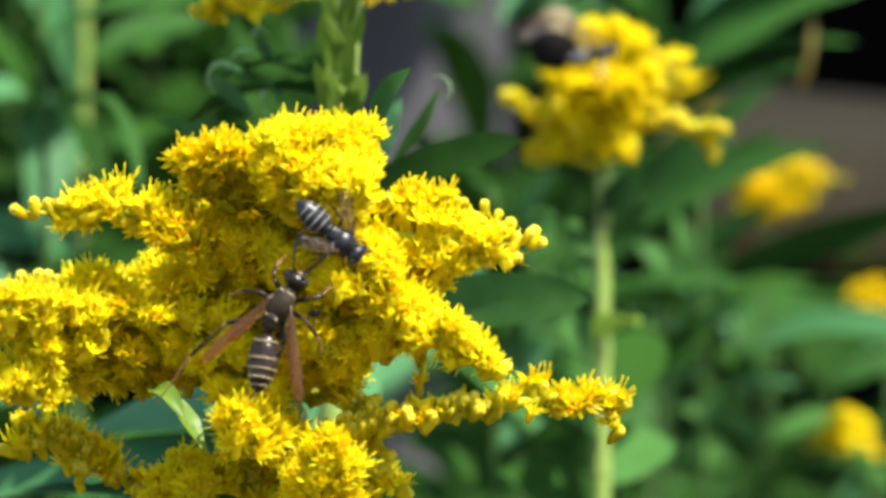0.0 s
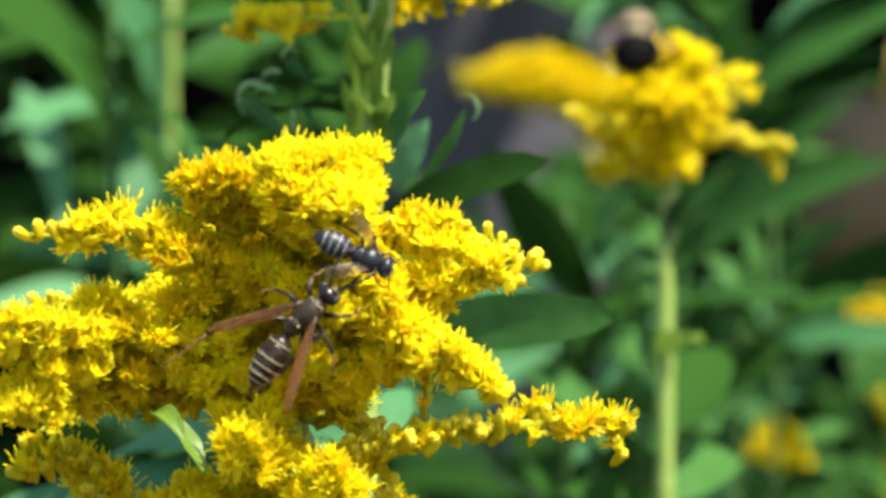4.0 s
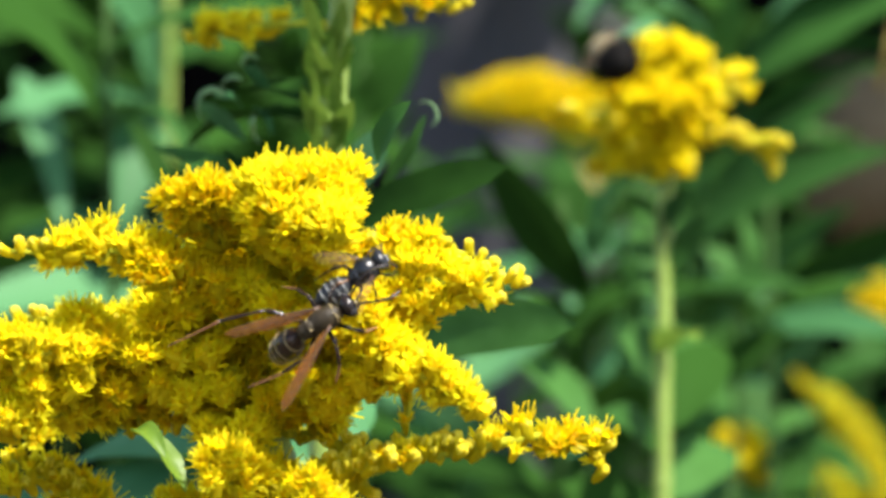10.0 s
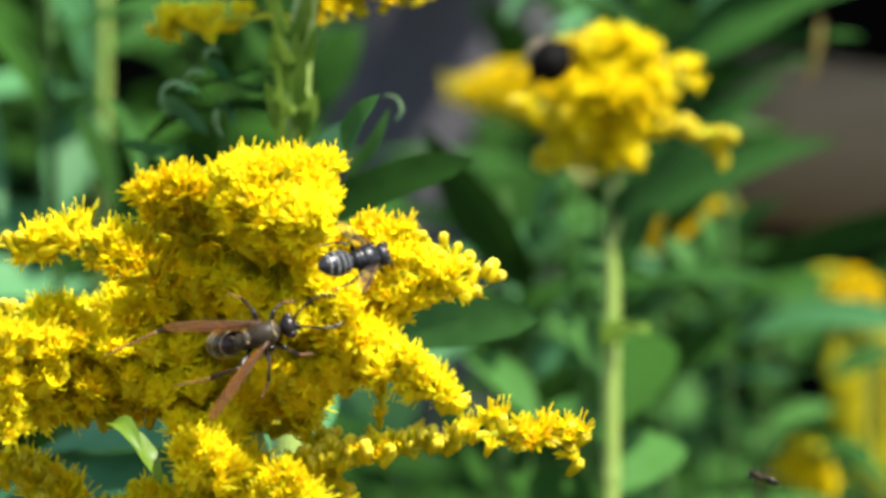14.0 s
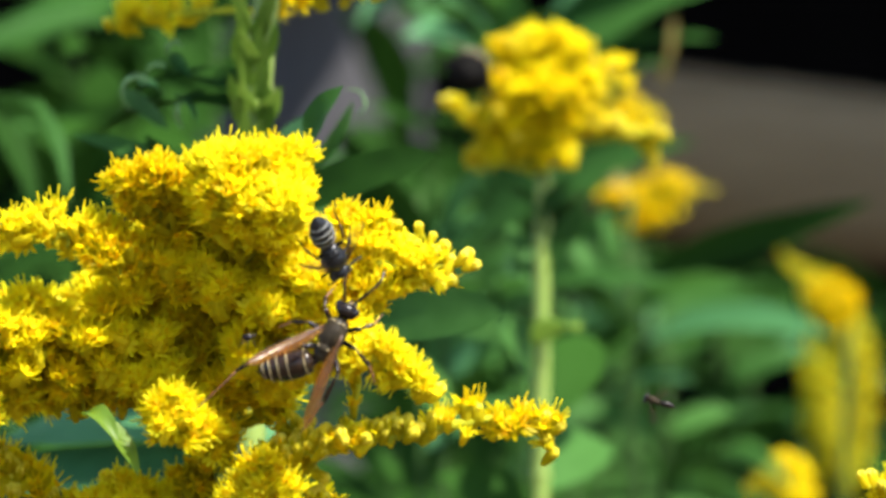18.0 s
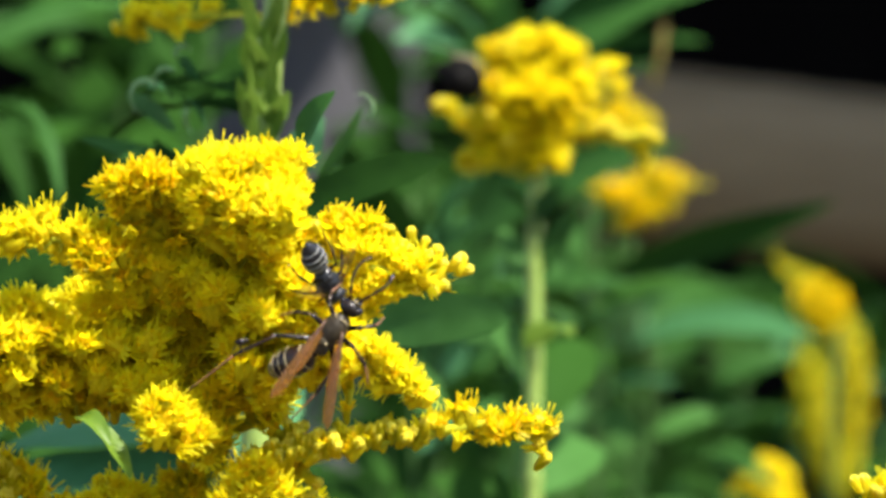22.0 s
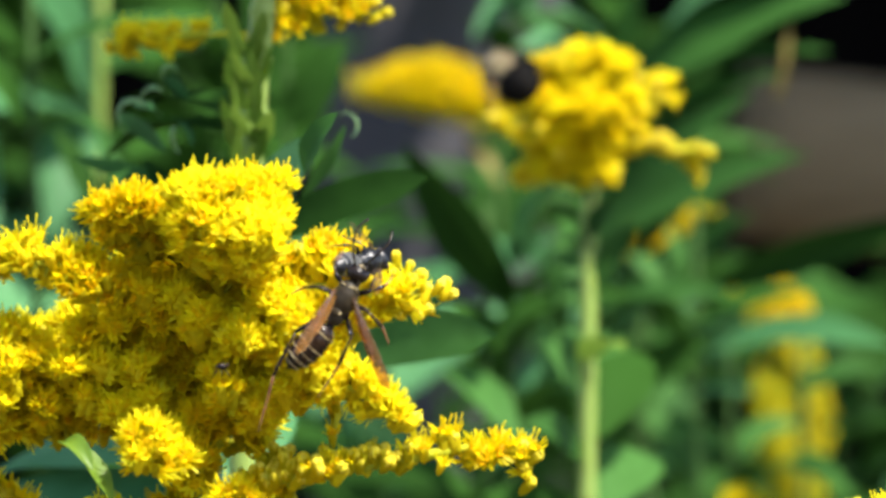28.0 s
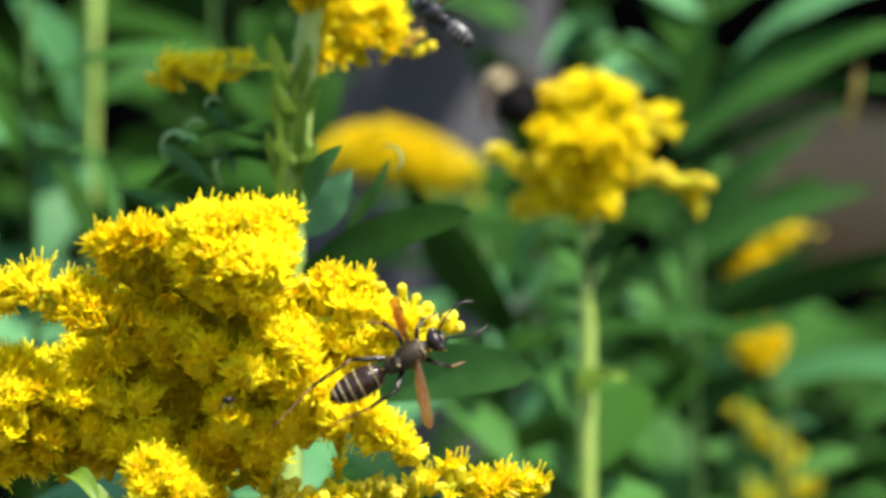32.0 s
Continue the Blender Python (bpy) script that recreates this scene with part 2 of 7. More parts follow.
# ---- flower heads, built once and shared ----
def head_geo(kind, seed):
    rng = random.Random(seed)
    g = Geo()
    mm = 0.001
    if kind == "bud":
        g.tube([(0, 0, 0), (0, 0, 0.9 * mm), (0, 0, 2.2 * mm), (0, 0, 3.0 * mm), (0, 0, 3.5 * mm)],
               [0.4 * mm, 0.8 * mm, 0.98 * mm, 0.9 * mm, 0.5 * mm], 8, 1)
        for k in range(5):
            a = k * 1.2566 + rng.uniform(-0.2, 0.2)
            d = Vector((math.cos(a), math.sin(a), 0))
            g.tube([d * 0.62 * mm + Vector((0, 0, 2.4 * mm)), d * 0.66 * mm + Vector((0, 0, 3.1 * mm)), d * 0.3 * mm + Vector((0, 0, 3.8 * mm))],
                   [0.38 * mm, 0.42 * mm, 0.16 * mm], 5, 3)
        return g
    half = kind == "half"
    g.tube([(0, 0, 0), (0, 0, 0.7 * mm), (0, 0, 2.0 * mm), (0, 0, 2.8 * mm)], [0.3 * mm, 0.66 * mm, 0.84 * mm, 0.92 * mm], 6, 1)
    rays = 7 if half else 10
    for k in range(rays):
        a = 2 * math.pi * k / rays + rng.uniform(-0.2, 0.2)
        d = Vector((math.cos(a), math.sin(a), 0))
        side = Vector((-d.y, d.x, 0))
        lean = rng.uniform(0.1, 0.45) if half else rng.uniform(0.3, 1.15)
        ln = rng.uniform(1.1, 1.7) * mm if half else rng.uniform(1.5, 2.4) * mm
        w = rng.uniform(0.26, 0.36) * mm
        b0 = d * 0.62 * mm + Vector((0, 0, 2.6 * mm))
        way = d * math.sin(lean) + Vector((0, 0, math.cos(lean)))
        mid = b0 + way * ln * 0.5
        end = b0 + way * ln + Vector((0, 0, rng.uniform(-0.35, 0.2) * mm))
        far = mid.lerp(end, 0.75)
        up = side.cross(way) * (0.1 * mm)
        s = len(g.v)
        g.v += [b0 - side * w * 0.6, b0 + side * w * 0.6, mid - side * w + up, mid + side * w + up, far - side * w * 0.7, far + side * w * 0.7, end]
        g.f += [(s, s + 1, s + 3, s + 2), (s + 2, s + 3, s + 5, s + 4), (s + 4, s + 5, s + 6)]
        g.m += [0] * 3
    for k in range(4 if half else 7):
        a = k * 2.4 + rng.uniform(-0.4, 0.4)
        d = Vector((math.cos(a), math.sin(a), 0))
        tilt = 0 if k == 0 else rng.uniform(0.15, 0.55)
        b0 = d * ((0.0 if k == 0 else 0.42) * mm) + Vector((0, 0, 2.5 * mm))
        way = d * math.sin(tilt) + Vector((0, 0, math.cos(tilt)))
        e = b0 + way * rng.uniform(0.9, 1.35) * mm
        g.tube([b0, b0.lerp(e, 0.7), e], [0.15 * mm, 0.26 * mm, 0.2 * mm], 5, 2)
        # now and then a style stands out above its floret
        if rng.random() < (0.5 if half else 0.6):
            f = e + way * rng.uniform(0.6, 2.2) * mm + d * rng.uniform(-0.2, 0.3) * mm
            g.tube([e, f], [0.13 * mm, 0.09 * mm], 4, 0)
    return g


def coarse_head(seed):
    """A simpler head for blooms far from the lens's focus: cup and two tiers of rays."""
    rng = random.Random(seed)
    g = Geo()
    mm = 0.001
    g.tube([(0, 0, 0), (0, 0, 1.2 * mm), (0, 0, 2.9 * mm)], [0.3 * mm, 0.7 * mm, 0.9 * mm], 5, 1, cap=False)
    for k in range(12):
        a = k * 0.5236 * (1 if k < 6 else 2) + rng.uniform(-0.3, 0.3)
        d = Vector((math.cos(a), math.sin(a), 0))
        side = Vector((-d.y, d.x, 0))
        lean = rng.uniform(0.6, 1.1) if k < 7 else rng.uniform(0.0, 0.5)
        b0 = d * 0.4 * mm + Vector((0, 0, 2.5 * mm))
        way = d * math.sin(lean) + Vector((0, 0, math.cos(lean)))
        e = b0 + way * rng.uniform(1.4, 2.6) * mm
        w = 0.42 * mm
        s = len(g.v)
        g.v += [b0, b0.lerp(e, 0.6) + side * w, e, b0.lerp(e, 0.6) - side * w]
        g.f.append((s, s + 1, s + 2, s + 3))
        g.m.append(0 if k % 3 else 2)
    return g


COARSE = {"open": [coarse_head(s) for s in (1, 2, 3)], "half": [coarse_head(s) for s in (4, 5)], "bud": [coarse_head(6)]}
HEAD_GEO = {"open": [head_geo("open", s) for s in (1, 2, 3, 4)], "half": [head_geo("half", s) for s in (5, 6)],
            "bud": [head_geo("bud", s) for s in (7, 8)]}
HEAD_MATS = [PETAL, CUP, DISC, BUD]
RIPE_MATS = [RIPE, CUP, RIPE, BUD]
YOUNG_MATS = [YOUNG, CUP, YOUNG, YOUNG]
HEAD_MESH = {k: [g.mesh("flower_head", HEAD_MATS) for g in gs] for k, gs in HEAD_GEO.items()}


def head_spots(path, thick, gap, rows, rng, buds, start=0.08, up=0.55, bud_from=0.72):
    """Poses of the heads on one branch: on all sides, most on the upper one, smaller to the tip."""
    n = len(path) - 1
    total = sum((path[i + 1] - path[i]).length for i in range(n))
    thick, rows = thick * 0.9, rows * 1.1
    count = max(3, int(total / gap))
    spots = []
    for j in range(count + 1):
        s = start + (1 - start) * j / count
        f = s * n
        i = min(int(f), n - 1)
        p = path[i].lerp(path[i + 1], f - i)
        d = (path[i + 1] - path[i]).normalized()
        taper = min(1.0, (1 - s) * 2.6 + 0.16) * min(1.0, 0.55 + s * 2)
        sparse = 0.2 if s > bud_from + 0.1 and buds else 1.0
        for r in range(max(1, round(rows * sparse * (0.45 + 0.55 * taper)))):
            a = rng.uniform(0, 2 * math.pi)
            o = d.orthogonal().normalized()
            o = (o * math.cos(a) + d.cross(o) * math.sin(a))
            o = (o + Vector((0, 0, up)) + d * rng.uniform(-0.1, 0.5)).normalized()
            if s > 0.97:
                o = (o * 0.4 + d).normalized()
            reach = thick * max(taper, 0.45 if sparse < 1 else 0) * rng.uniform(0.25, 1.25) ** 0.7
            at = p + o * reach + d * rng.uniform(-gap, gap) * 0.5
            way = (o * 0.75 + Vector((0, 0, 0.75)) + Vector((rng.gauss(0, 0.32), rng.gauss(0, 0.32), rng.gauss(0, 0.32)))).normalized()
            kind = "bud" if rng.random() < max(buds, (s - bud_from) * 3.2 * (buds > 0)) else ("half" if rng.random() < 0.22 else "open")
            size = rng.uniform(0.68, 0.95) if kind == "bud" else rng.uniform(0.72, 1.12) * (0.8 + 0.2 * taper)
            m = Matrix.Translation(at - way * 0.0022 * size) @ way.to_track_quat("Z", "Y").to_matrix().to_4x4()
            m = m @ Matrix.Rotation(rng.uniform(0, 6.28), 4, "Z") @ Matrix.Diagonal((size, size, size, 1))
            spots.append((kind, rng.randrange(8), m, p))
    return spots


def flower_branch(plant, points, thick, rows=4, gap=0.0019, buds=0.0, seed=1, single=True, up=0.55, label="", width=0.0009, bud_from=0.72, coarse=False, mats=None):
    """A green branch set with flower heads; its heads are parts of their own, or one joined part."""
    rng = random.Random(seed)
    path = smooth_path(points, 8 * (len(points) - 1))
    g = Geo()
    g.tube(path, [width * (1 - 0.7 * i / (len(path) - 1)) for i in range(len(path))], 6)
    spots = head_spots(path, thick, gap, rows, rng, buds, up=up, bud_from=bud_from)
    for kind, k, m, p in spots[::2]:
        e = m @ Vector((0, 0, 0.0004))
        g.tube([p, p.lerp(e, 0.5) - Vector((0, 0, 0.0004)), e], [0.00032, 0.0003, 0.00028], 4, cap=False)
    br = part("branch", g, STALK, plant, label)
    if single:
        for kind, k, m, p in spots:
            ob = part("flower_head", HEAD_MESH[kind][k % len(HEAD_MESH[kind])], None, br)
            ob.matrix_basis = m
    else:
        j = Geo()
        for kind, k, m, p in spots:
            kit = COARSE[kind] if coarse and kind != "bud" else HEAD_GEO[kind]
            j.add(kit[k % len(kit)], m)
        tagged(part("blossom", j, mats or HEAD_MATS, br, "dense mass of tiny yellow flower heads"), kind="stuff")
    return br


def thing(name, label, category, place=(0, 0, 0), group="", kind=""):
    ob = new(name)
    ob.empty_display_size = 0.02
    ob.location = place
    return tagged(ob, label, category, group, kind)


def stem_part(plant, points, r0, r1, mat=None, label="", name="stem", ribs=True):
    path = smooth_path(points, 10 * (len(points) - 1))
    g = Geo().tube(path, [r0 + (r1 - r0) * i / (len(path) - 1) for i in range(len(path))], 9)
    if ribs:
        for i in range(6, len(path) - 2, 7):
            d = (path[i + 1] - path[i]).normalized()
            r = r0 + (r1 - r0) * i / (len(path) - 1)
            g.tube([path[i] - d * r * 0.5, path[i], path[i] + d * r * 0.5], [r * 1.02, r * 1.2, r * 1.02], 9, cap=False)
    return part(name, g, mat or STEM, plant, label)


def leaf_part(plant, base, tip, width, mat=None, label="", **kw):
    return part("leaf", blade(base, tip, width, **kw), mat or LEAF, plant, label)


# ---- ground, fence, added shade wall and roof ----
def ground():
    g = Geo()
    rng = random.Random(3)
    xs = [-400, -60, -12, -5, -3, -2, -1.2, -0.6, 0, 0.6, 1.2, 2, 3, 5, 12, 60, 400]
    ys = [-400, -60, -12, -4, -2, -1.2, -0.6, 0, 0.5, 1, 1.5, 2, 3, 5, 12, 60, 400]
    for y in ys:
        for x in xs:
            g.v.append(Vector((x, y, rng.uniform(-0.03, 0.0))))
    k = len(xs)
    for j in range(len(ys) - 1):
        for i in range(k - 1):
            g.f.append((j * k + i, j * k + i + 1, (j + 1) * k + i + 1, (j + 1) * k + i))
            g.m.append(0)
    tagged(new("ground", g.mesh("ground", SOIL)), "dark bare garden soil under the plants", "ground", kind="structure")


ground()


def rounded_beam(a, b, w, h, seed, n=14, bevel=0.22):
    """A weathered beam from a to b with worn edges and a slight wander."""
    rng = random.Random(seed)
    a, b = Vector(a), Vector(b)
    d = (b - a).normalized()
    side = d.cross(Vector((0, 0, 1))) if abs(d.z) < 0.8 else Vector((1, 0, 0))
    side.normalize()
    up = side.cross(d)
    ring = []
    for cx, cy in ((1, 1), (-1, 1), (-1, -1), (1, -1)):
        for t in (0, 0.5, 1):
            ang = math.atan2(cy, cx) + (t - 0.5) * 1.2
            ring.append((cx * (1 - bevel) + math.cos(ang) * bevel * 1.3, cy * (1 - bevel) + math.sin(ang) * bevel * 1.3))
    g = Geo()
    k = len(ring)
    for i in range(n + 1):
        p = a.lerp(b, i / n)
        for x, y in ring:
            j = rng.uniform(-0.02, 0.02)
            g.v.append(p + side * ((x + j) * w / 2) + up * ((y + j) * h / 2))
    for i in range(n):
        for c in range(k):
            q, r = i * k + c, i * k + (c + 1) % k
            g.f.append((q, r, r + k, q + k))
            g.m.append(0)
    g.f += [tuple(reversed(range(k))), tuple(range(n * k, n * k + k))]
    g.m += [0, 0]
    return g


post = thing("fence_post", "weathered grey wooden fence post behind the flowers", "post", (0.0394, 2.1000, 0))
def round_post(foot, head, radius, seed, n=24, sides=40):
    """A weathered round post with shallow drying cracks down its length."""
    rng = random.Random(seed)
    cracks = [rng.uniform(0.985, 1.01) for _ in range(sides)]
    foot, head = Vector(foot), Vector(head)
    g = Geo().tube([foot.lerp(head, i / n) for i in range(n + 1)], [radius * rng.uniform(0.99, 1.01) for _ in range(n + 1)], sides)
    for i in range(n + 1):
        c = foot.lerp(head, i / n)
        for k in range(sides):
            v = Vector(g.v[i * sides + k])
            g.v[i * sides + k] = c + (v - c) * cracks[k]
    return g


part("shaft", round_post(post.location, post.location + Vector((0.012, 0, 1.22)), 0.064, 5), GREY_WOOD, post)
part("cap", round_post(post.location + Vector((0.012, 0, 1.22)), post.location + Vector((0.012, 0, 1.245)), 0.072, 6, 3), GREY_WOOD, post)

rail = thing("fence_rail", "weathered grey-brown wooden rail of the fence", "fence rail", (0.37979, 2.50000, 1.03466))
part("bar", rounded_beam((0.23523, 2.5000, 1.04891), (1.02000, 2.5500, 0.95572), 0.09, 0.083, 8, 30, 0.75), RAIL_WOOD, rail)
rail_low = thing("fence_rail", "weathered brown lower rail of the fence", "fence rail", (0.37979, 2.50000, 0.63935))
part("bar", rounded_beam((0.24143, 2.50000, 0.63935), (1.02144, 2.55000, 0.63386), 0.09, 0.093, 9, 30), RAIL_WOOD, rail_low)
end_post = thing("fence_post", "weathered grey wooden post at the rail's end", "post", (1.0246, 2.5600, 0))
part("shaft", rounded_beam(end_post.location, Vector(end_post.location) + Vector((0, 0, 1.2)), 0.1, 0.1, 11, 12), GREY_WOOD, end_post)

# added wall far behind the fence, its near-black colour standing for deep shade
wall = tagged(new("wall_shade_black"), "added board wall, coloured near-black to stand for deep shade", "wall", kind="structure")
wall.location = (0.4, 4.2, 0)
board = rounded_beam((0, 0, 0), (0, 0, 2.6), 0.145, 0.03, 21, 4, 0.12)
board_mesh = board.mesh("plank", SHADE_BOARD)
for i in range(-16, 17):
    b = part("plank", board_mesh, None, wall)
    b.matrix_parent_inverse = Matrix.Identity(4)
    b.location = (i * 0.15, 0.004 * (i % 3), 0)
# unseen roof added to keep the sun off the wall and rail
shade_roof = tagged(new("roof_shed", rounded_beam((-2.4, 3.1, 2.64), (3.6, 3.1, 2.64), 2.9, 0.08, 22, 6, 0.05).mesh("roof_shed", SHADE_BOARD)),
              "added unseen dark roof that shades the wall and the rail", "roof", kind="structure")

# ---- the goldenrod in focus ----
main_rod = thing("goldenrod", "goldenrod plume in full yellow bloom with arching branches", "flower", (-0.0195, 0.0000, 0))
stem_part(main_rod, [main_rod.location, (-0.01789, 0.00000, 0.67585), (-0.01909, 0.00000, 0.92341), (-0.02068, 0.00000, 0.96334), (-0.02274, 0.00200, 0.97926), (-0.02234, 0.00200, 0.99368), (-0.02148, 0.00000, 1.00327)], 0.0034, 0.0011)
B = 0.001


def plume(seed, pts, thick, rows, **kw):
    kw.setdefault("single", False)
    return flower_branch(main_rod, pts, thick * B, rows, seed=seed, **kw)


# the top clump leans towards the sun and shades what lies under it
plume(11, [(-0.01989, 0.0020, 0.99879), (-0.02129, -0.0140, 1.00388), (-0.02332, -0.0210, 1.00759), (-0.02418, -0.0220, 1.00997)], 3.8, 6)
plume(12, [(-0.01989, 0.0020, 0.99879), (-0.02053, -0.0160, 1.00449), (-0.02101, -0.0230, 1.00806), (-0.02126, -0.0240, 1.01043)], 4.4, 6)
plume(13, [(-0.01989, 0.0020, 0.99879), (-0.01856, -0.0150, 1.00387), (-0.01768, -0.0230, 1.00768), (-0.01738, -0.0240, 1.01018)], 4.6, 6)
plume(14, [(-0.01989, 0.0020, 0.99879), (-0.01656, -0.0130, 1.00325), (-0.01502, -0.0200, 1.00710), (-0.01419, -0.0210, 1.00998)], 4.4, 6)
plume(15, [(-0.01989, 0.0020, 0.99879), (-0.01520, -0.0110, 1.00263), (-0.01298, -0.0160, 1.00608), (-0.01228, -0.0170, 1.00879)], 3.2, 6)
plume(16, [(-0.01989, 0.0020, 0.99879), (-0.01782, -0.0180, 1.00257), (-0.01601, -0.0250, 1.00427), (-0.01528, -0.0270, 1.00563)], 4.6, 6)
plume(17, [(-0.01989, 0.0020, 0.99879), (-0.01978, -0.0180, 1.00320), (-0.02026, -0.0250, 1.00534), (-0.02066, -0.0260, 1.00639)], 4.4, 6)
plume(18, [(-0.01989, 0.0020, 0.99719), (-0.01583, -0.0160, 0.99948), (-0.01401, -0.0220, 1.00139), (-0.01328, -0.0240, 1.00292)], 3.4, 6)
plume(19, [(-0.01989, 0.0020, 0.99879), (-0.02244, -0.0120, 1.00326), (-0.02461, -0.0170, 1.00575), (-0.02555, -0.0180, 1.00687)], 3.0, 6)
plume(20, [(-0.01986, 0.0040, 0.99880), (-0.01789, 0.0020, 1.00468), (-0.01672, 0.0000, 1.00822), (-0.01501, 0.0000, 1.01016)], 5.4, 6)
plume(150, [(-0.01912, 0.0000, 1.00038), (-0.01887, -0.0100, 1.00647), (-0.01878, -0.0140, 1.00960), (-0.01879, -0.0150, 1.01161)], 3.2, 5, single=True)
plume(151, [(-0.01792, 0.0000, 1.00117), (-0.01548, -0.0080, 1.00714), (-0.01480, -0.0110, 1.00997), (-0.01443, -0.0120, 1.01180)], 3.0, 5, single=True)
plume(152, [(-0.01952, 0.0000, 1.00038), (-0.02242, -0.0100, 1.00647), (-0.02285, -0.0130, 1.00930), (-0.02301, -0.0140, 1.01138)], 3.0, 5, single=True)
plume(153, [(-0.01511, -0.0060, 1.00267), (-0.01254, -0.0100, 1.00775), (-0.01156, -0.0110, 1.00997), (-0.01110, -0.0110, 1.01130)], 2.2, 5, single=True)
plume(154, [(-0.01799, -0.0040, 1.00035), (-0.01517, -0.0220, 1.00254), (-0.01435, -0.0270, 1.00344), (-0.01360, -0.0280, 1.00449)], 2.8, 5)
plume(155, [(-0.01918, -0.0040, 1.00114), (-0.01828, -0.0220, 1.00349), (-0.01822, -0.0280, 1.00449)], 3.0, 5)
plume(156, [(-0.02194, -0.0020, 1.00195), (-0.02290, -0.0180, 1.00435), (-0.02326, -0.0230, 1.00529)], 2.6, 5)
# upper arms on the shaded side
plume(21, [(-0.01989, 0.0020, 0.99879), (-0.02517, -0.0080, 1.00554), (-0.03070, -0.0140, 1.00756), (-0.03462, -0.0150, 1.00793), (-0.03650, -0.0150, 1.00781)], 2.3, 5)
plume(22, [(-0.02439, -0.0100, 1.00583), (-0.02835, -0.0150, 1.00736), (-0.03110, -0.0160, 1.00817), (-0.03344, -0.0160, 1.00855)], 2.2, 5)
plume(23, [(-0.02109, 0.0020, 0.99719), (-0.02753, -0.0060, 1.00267), (-0.03267, -0.0120, 1.00402), (-0.03525, -0.0140, 1.00426)], 2.7, 5)
plume(24, [(-0.01989, 0.0020, 0.99479), (-0.02832, -0.0040, 0.99637), (-0.03543, -0.0100, 0.99794), (-0.04092, -0.0130, 0.99997), (-0.04718, -0.0140, 1.00091), (-0.05346, -0.0140, 1.00043), (-0.05856, -0.0140, 1.00059)], 2.8, 5, buds=0.04, bud_from=0.74)
plume(25, [(-0.02832, -0.0040, 0.99558), (-0.03385, -0.0120, 0.99699), (-0.03777, -0.0140, 0.99777), (-0.04051, -0.0140, 0.99839)], 2.6, 5)
# the middle stands back in the shade of the top
plume(26, [(-0.01946, -0.0010, 0.99639), (-0.02505, 0.0030, 0.99962), (-0.02908, 0.0050, 1.00166), (-0.03150, 0.0050, 1.00271)], 5.0, 8)
plume(27, [(-0.01946, -0.0010, 0.99318), (-0.02666, 0.0030, 0.99559), (-0.03110, 0.0040, 0.99680), (-0.03393, 0.0040, 0.99519)], 5.0, 8)
plume(28, [(-0.01946, -0.0010, 0.98917), (-0.02747, 0.0030, 0.99156), (-0.03635, 0.0050, 0.99276), (-0.04201, 0.0050, 0.99196)], 5.0, 8)
plume(29, [(-0.01946, -0.0010, 0.98596), (-0.02828, 0.0030, 0.98753), (-0.03716, 0.0050, 0.98791), (-0.04363, 0.0050, 0.98791)], 5.0, 8)
plume(30, [(-0.01946, -0.0010, 0.98275), (-0.02828, 0.0010, 0.98272), (-0.03715, 0.0030, 0.98228), (-0.04683, 0.0030, 0.98148), (-0.05322, 0.0010, 0.98111)], 4.4, 8)
plume(31, [(-0.01946, -0.0010, 0.97873), (-0.02828, 0.0010, 0.97869), (-0.03634, 0.0030, 0.97865), (-0.04441, 0.0030, 0.97785), (-0.05005, 0.0030, 0.97769)], 3.4, 8)
plume(32, [(-0.01943, 0.0010, 0.99237), (-0.02267, -0.0010, 0.99438), (-0.02509, 0.0030, 0.99599), (-0.02629, 0.0030, 0.99639)], 4.6, 8)
plume(33, [(-0.01946, -0.0010, 0.98596), (-0.02351, 0.0000, 0.98720), (-0.02751, -0.0020, 0.98881), (-0.03030, -0.0020, 0.98841)], 3.6, 8)
plume(34, [(-0.01946, -0.0010, 0.97954), (-0.02349, 0.0020, 0.98118), (-0.02671, 0.0000, 0.98281), (-0.02910, 0.0000, 0.98360)], 4.0, 8)
plume(35, [(-0.01946, -0.0010, 0.97472), (-0.02349, 0.0020, 0.97557), (-0.02750, 0.0000, 0.97642), (-0.03070, 0.0000, 0.97722)], 3.6, 8)
# sprigs that reach out of the shade
plume(110, [(-0.02790, 0.0020, 0.99414), (-0.02944, -0.0120, 0.99541), (-0.02992, -0.0140, 0.99604)], 1.5, 4)
plume(111, [(-0.02612, 0.0040, 0.99109), (-0.02771, -0.0100, 0.99242), (-0.02819, -0.0120, 0.99305)], 1.5, 4)
plume(112, [(-0.02309, 0.0020, 0.99350), (-0.02472, -0.0120, 0.99479), (-0.02521, -0.0140, 0.99541)], 1.5, 4)
plume(113, [(-0.01899, -0.0020, 0.99112), (-0.02069, -0.0160, 0.99244), (-0.02118, -0.0180, 0.99307)], 1.5, 4)
plume(114, [(-0.02033, -0.0010, 0.98872), (-0.02201, -0.0150, 0.99008), (-0.02250, -0.0170, 0.99072)], 1.5, 4)
plume(115, [(-0.03271, 0.0050, 0.99029), (-0.03418, -0.0090, 0.99163), (-0.03464, -0.0110, 0.99227)], 1.5, 4)
plume(116, [(-0.03673, 0.0060, 0.98867), (-0.03813, -0.0080, 0.99004), (-0.03859, -0.0100, 0.99068)], 1.5, 4)
plume(117, [(-0.03977, 0.0040, 0.98371), (-0.04111, -0.0100, 0.98516), (-0.04156, -0.0120, 0.98582)], 1.5, 4)
plume(118, [(-0.04275, 0.0050, 0.98506), (-0.04405, -0.0090, 0.98649), (-0.04449, -0.0110, 0.98715)], 1.5, 4)
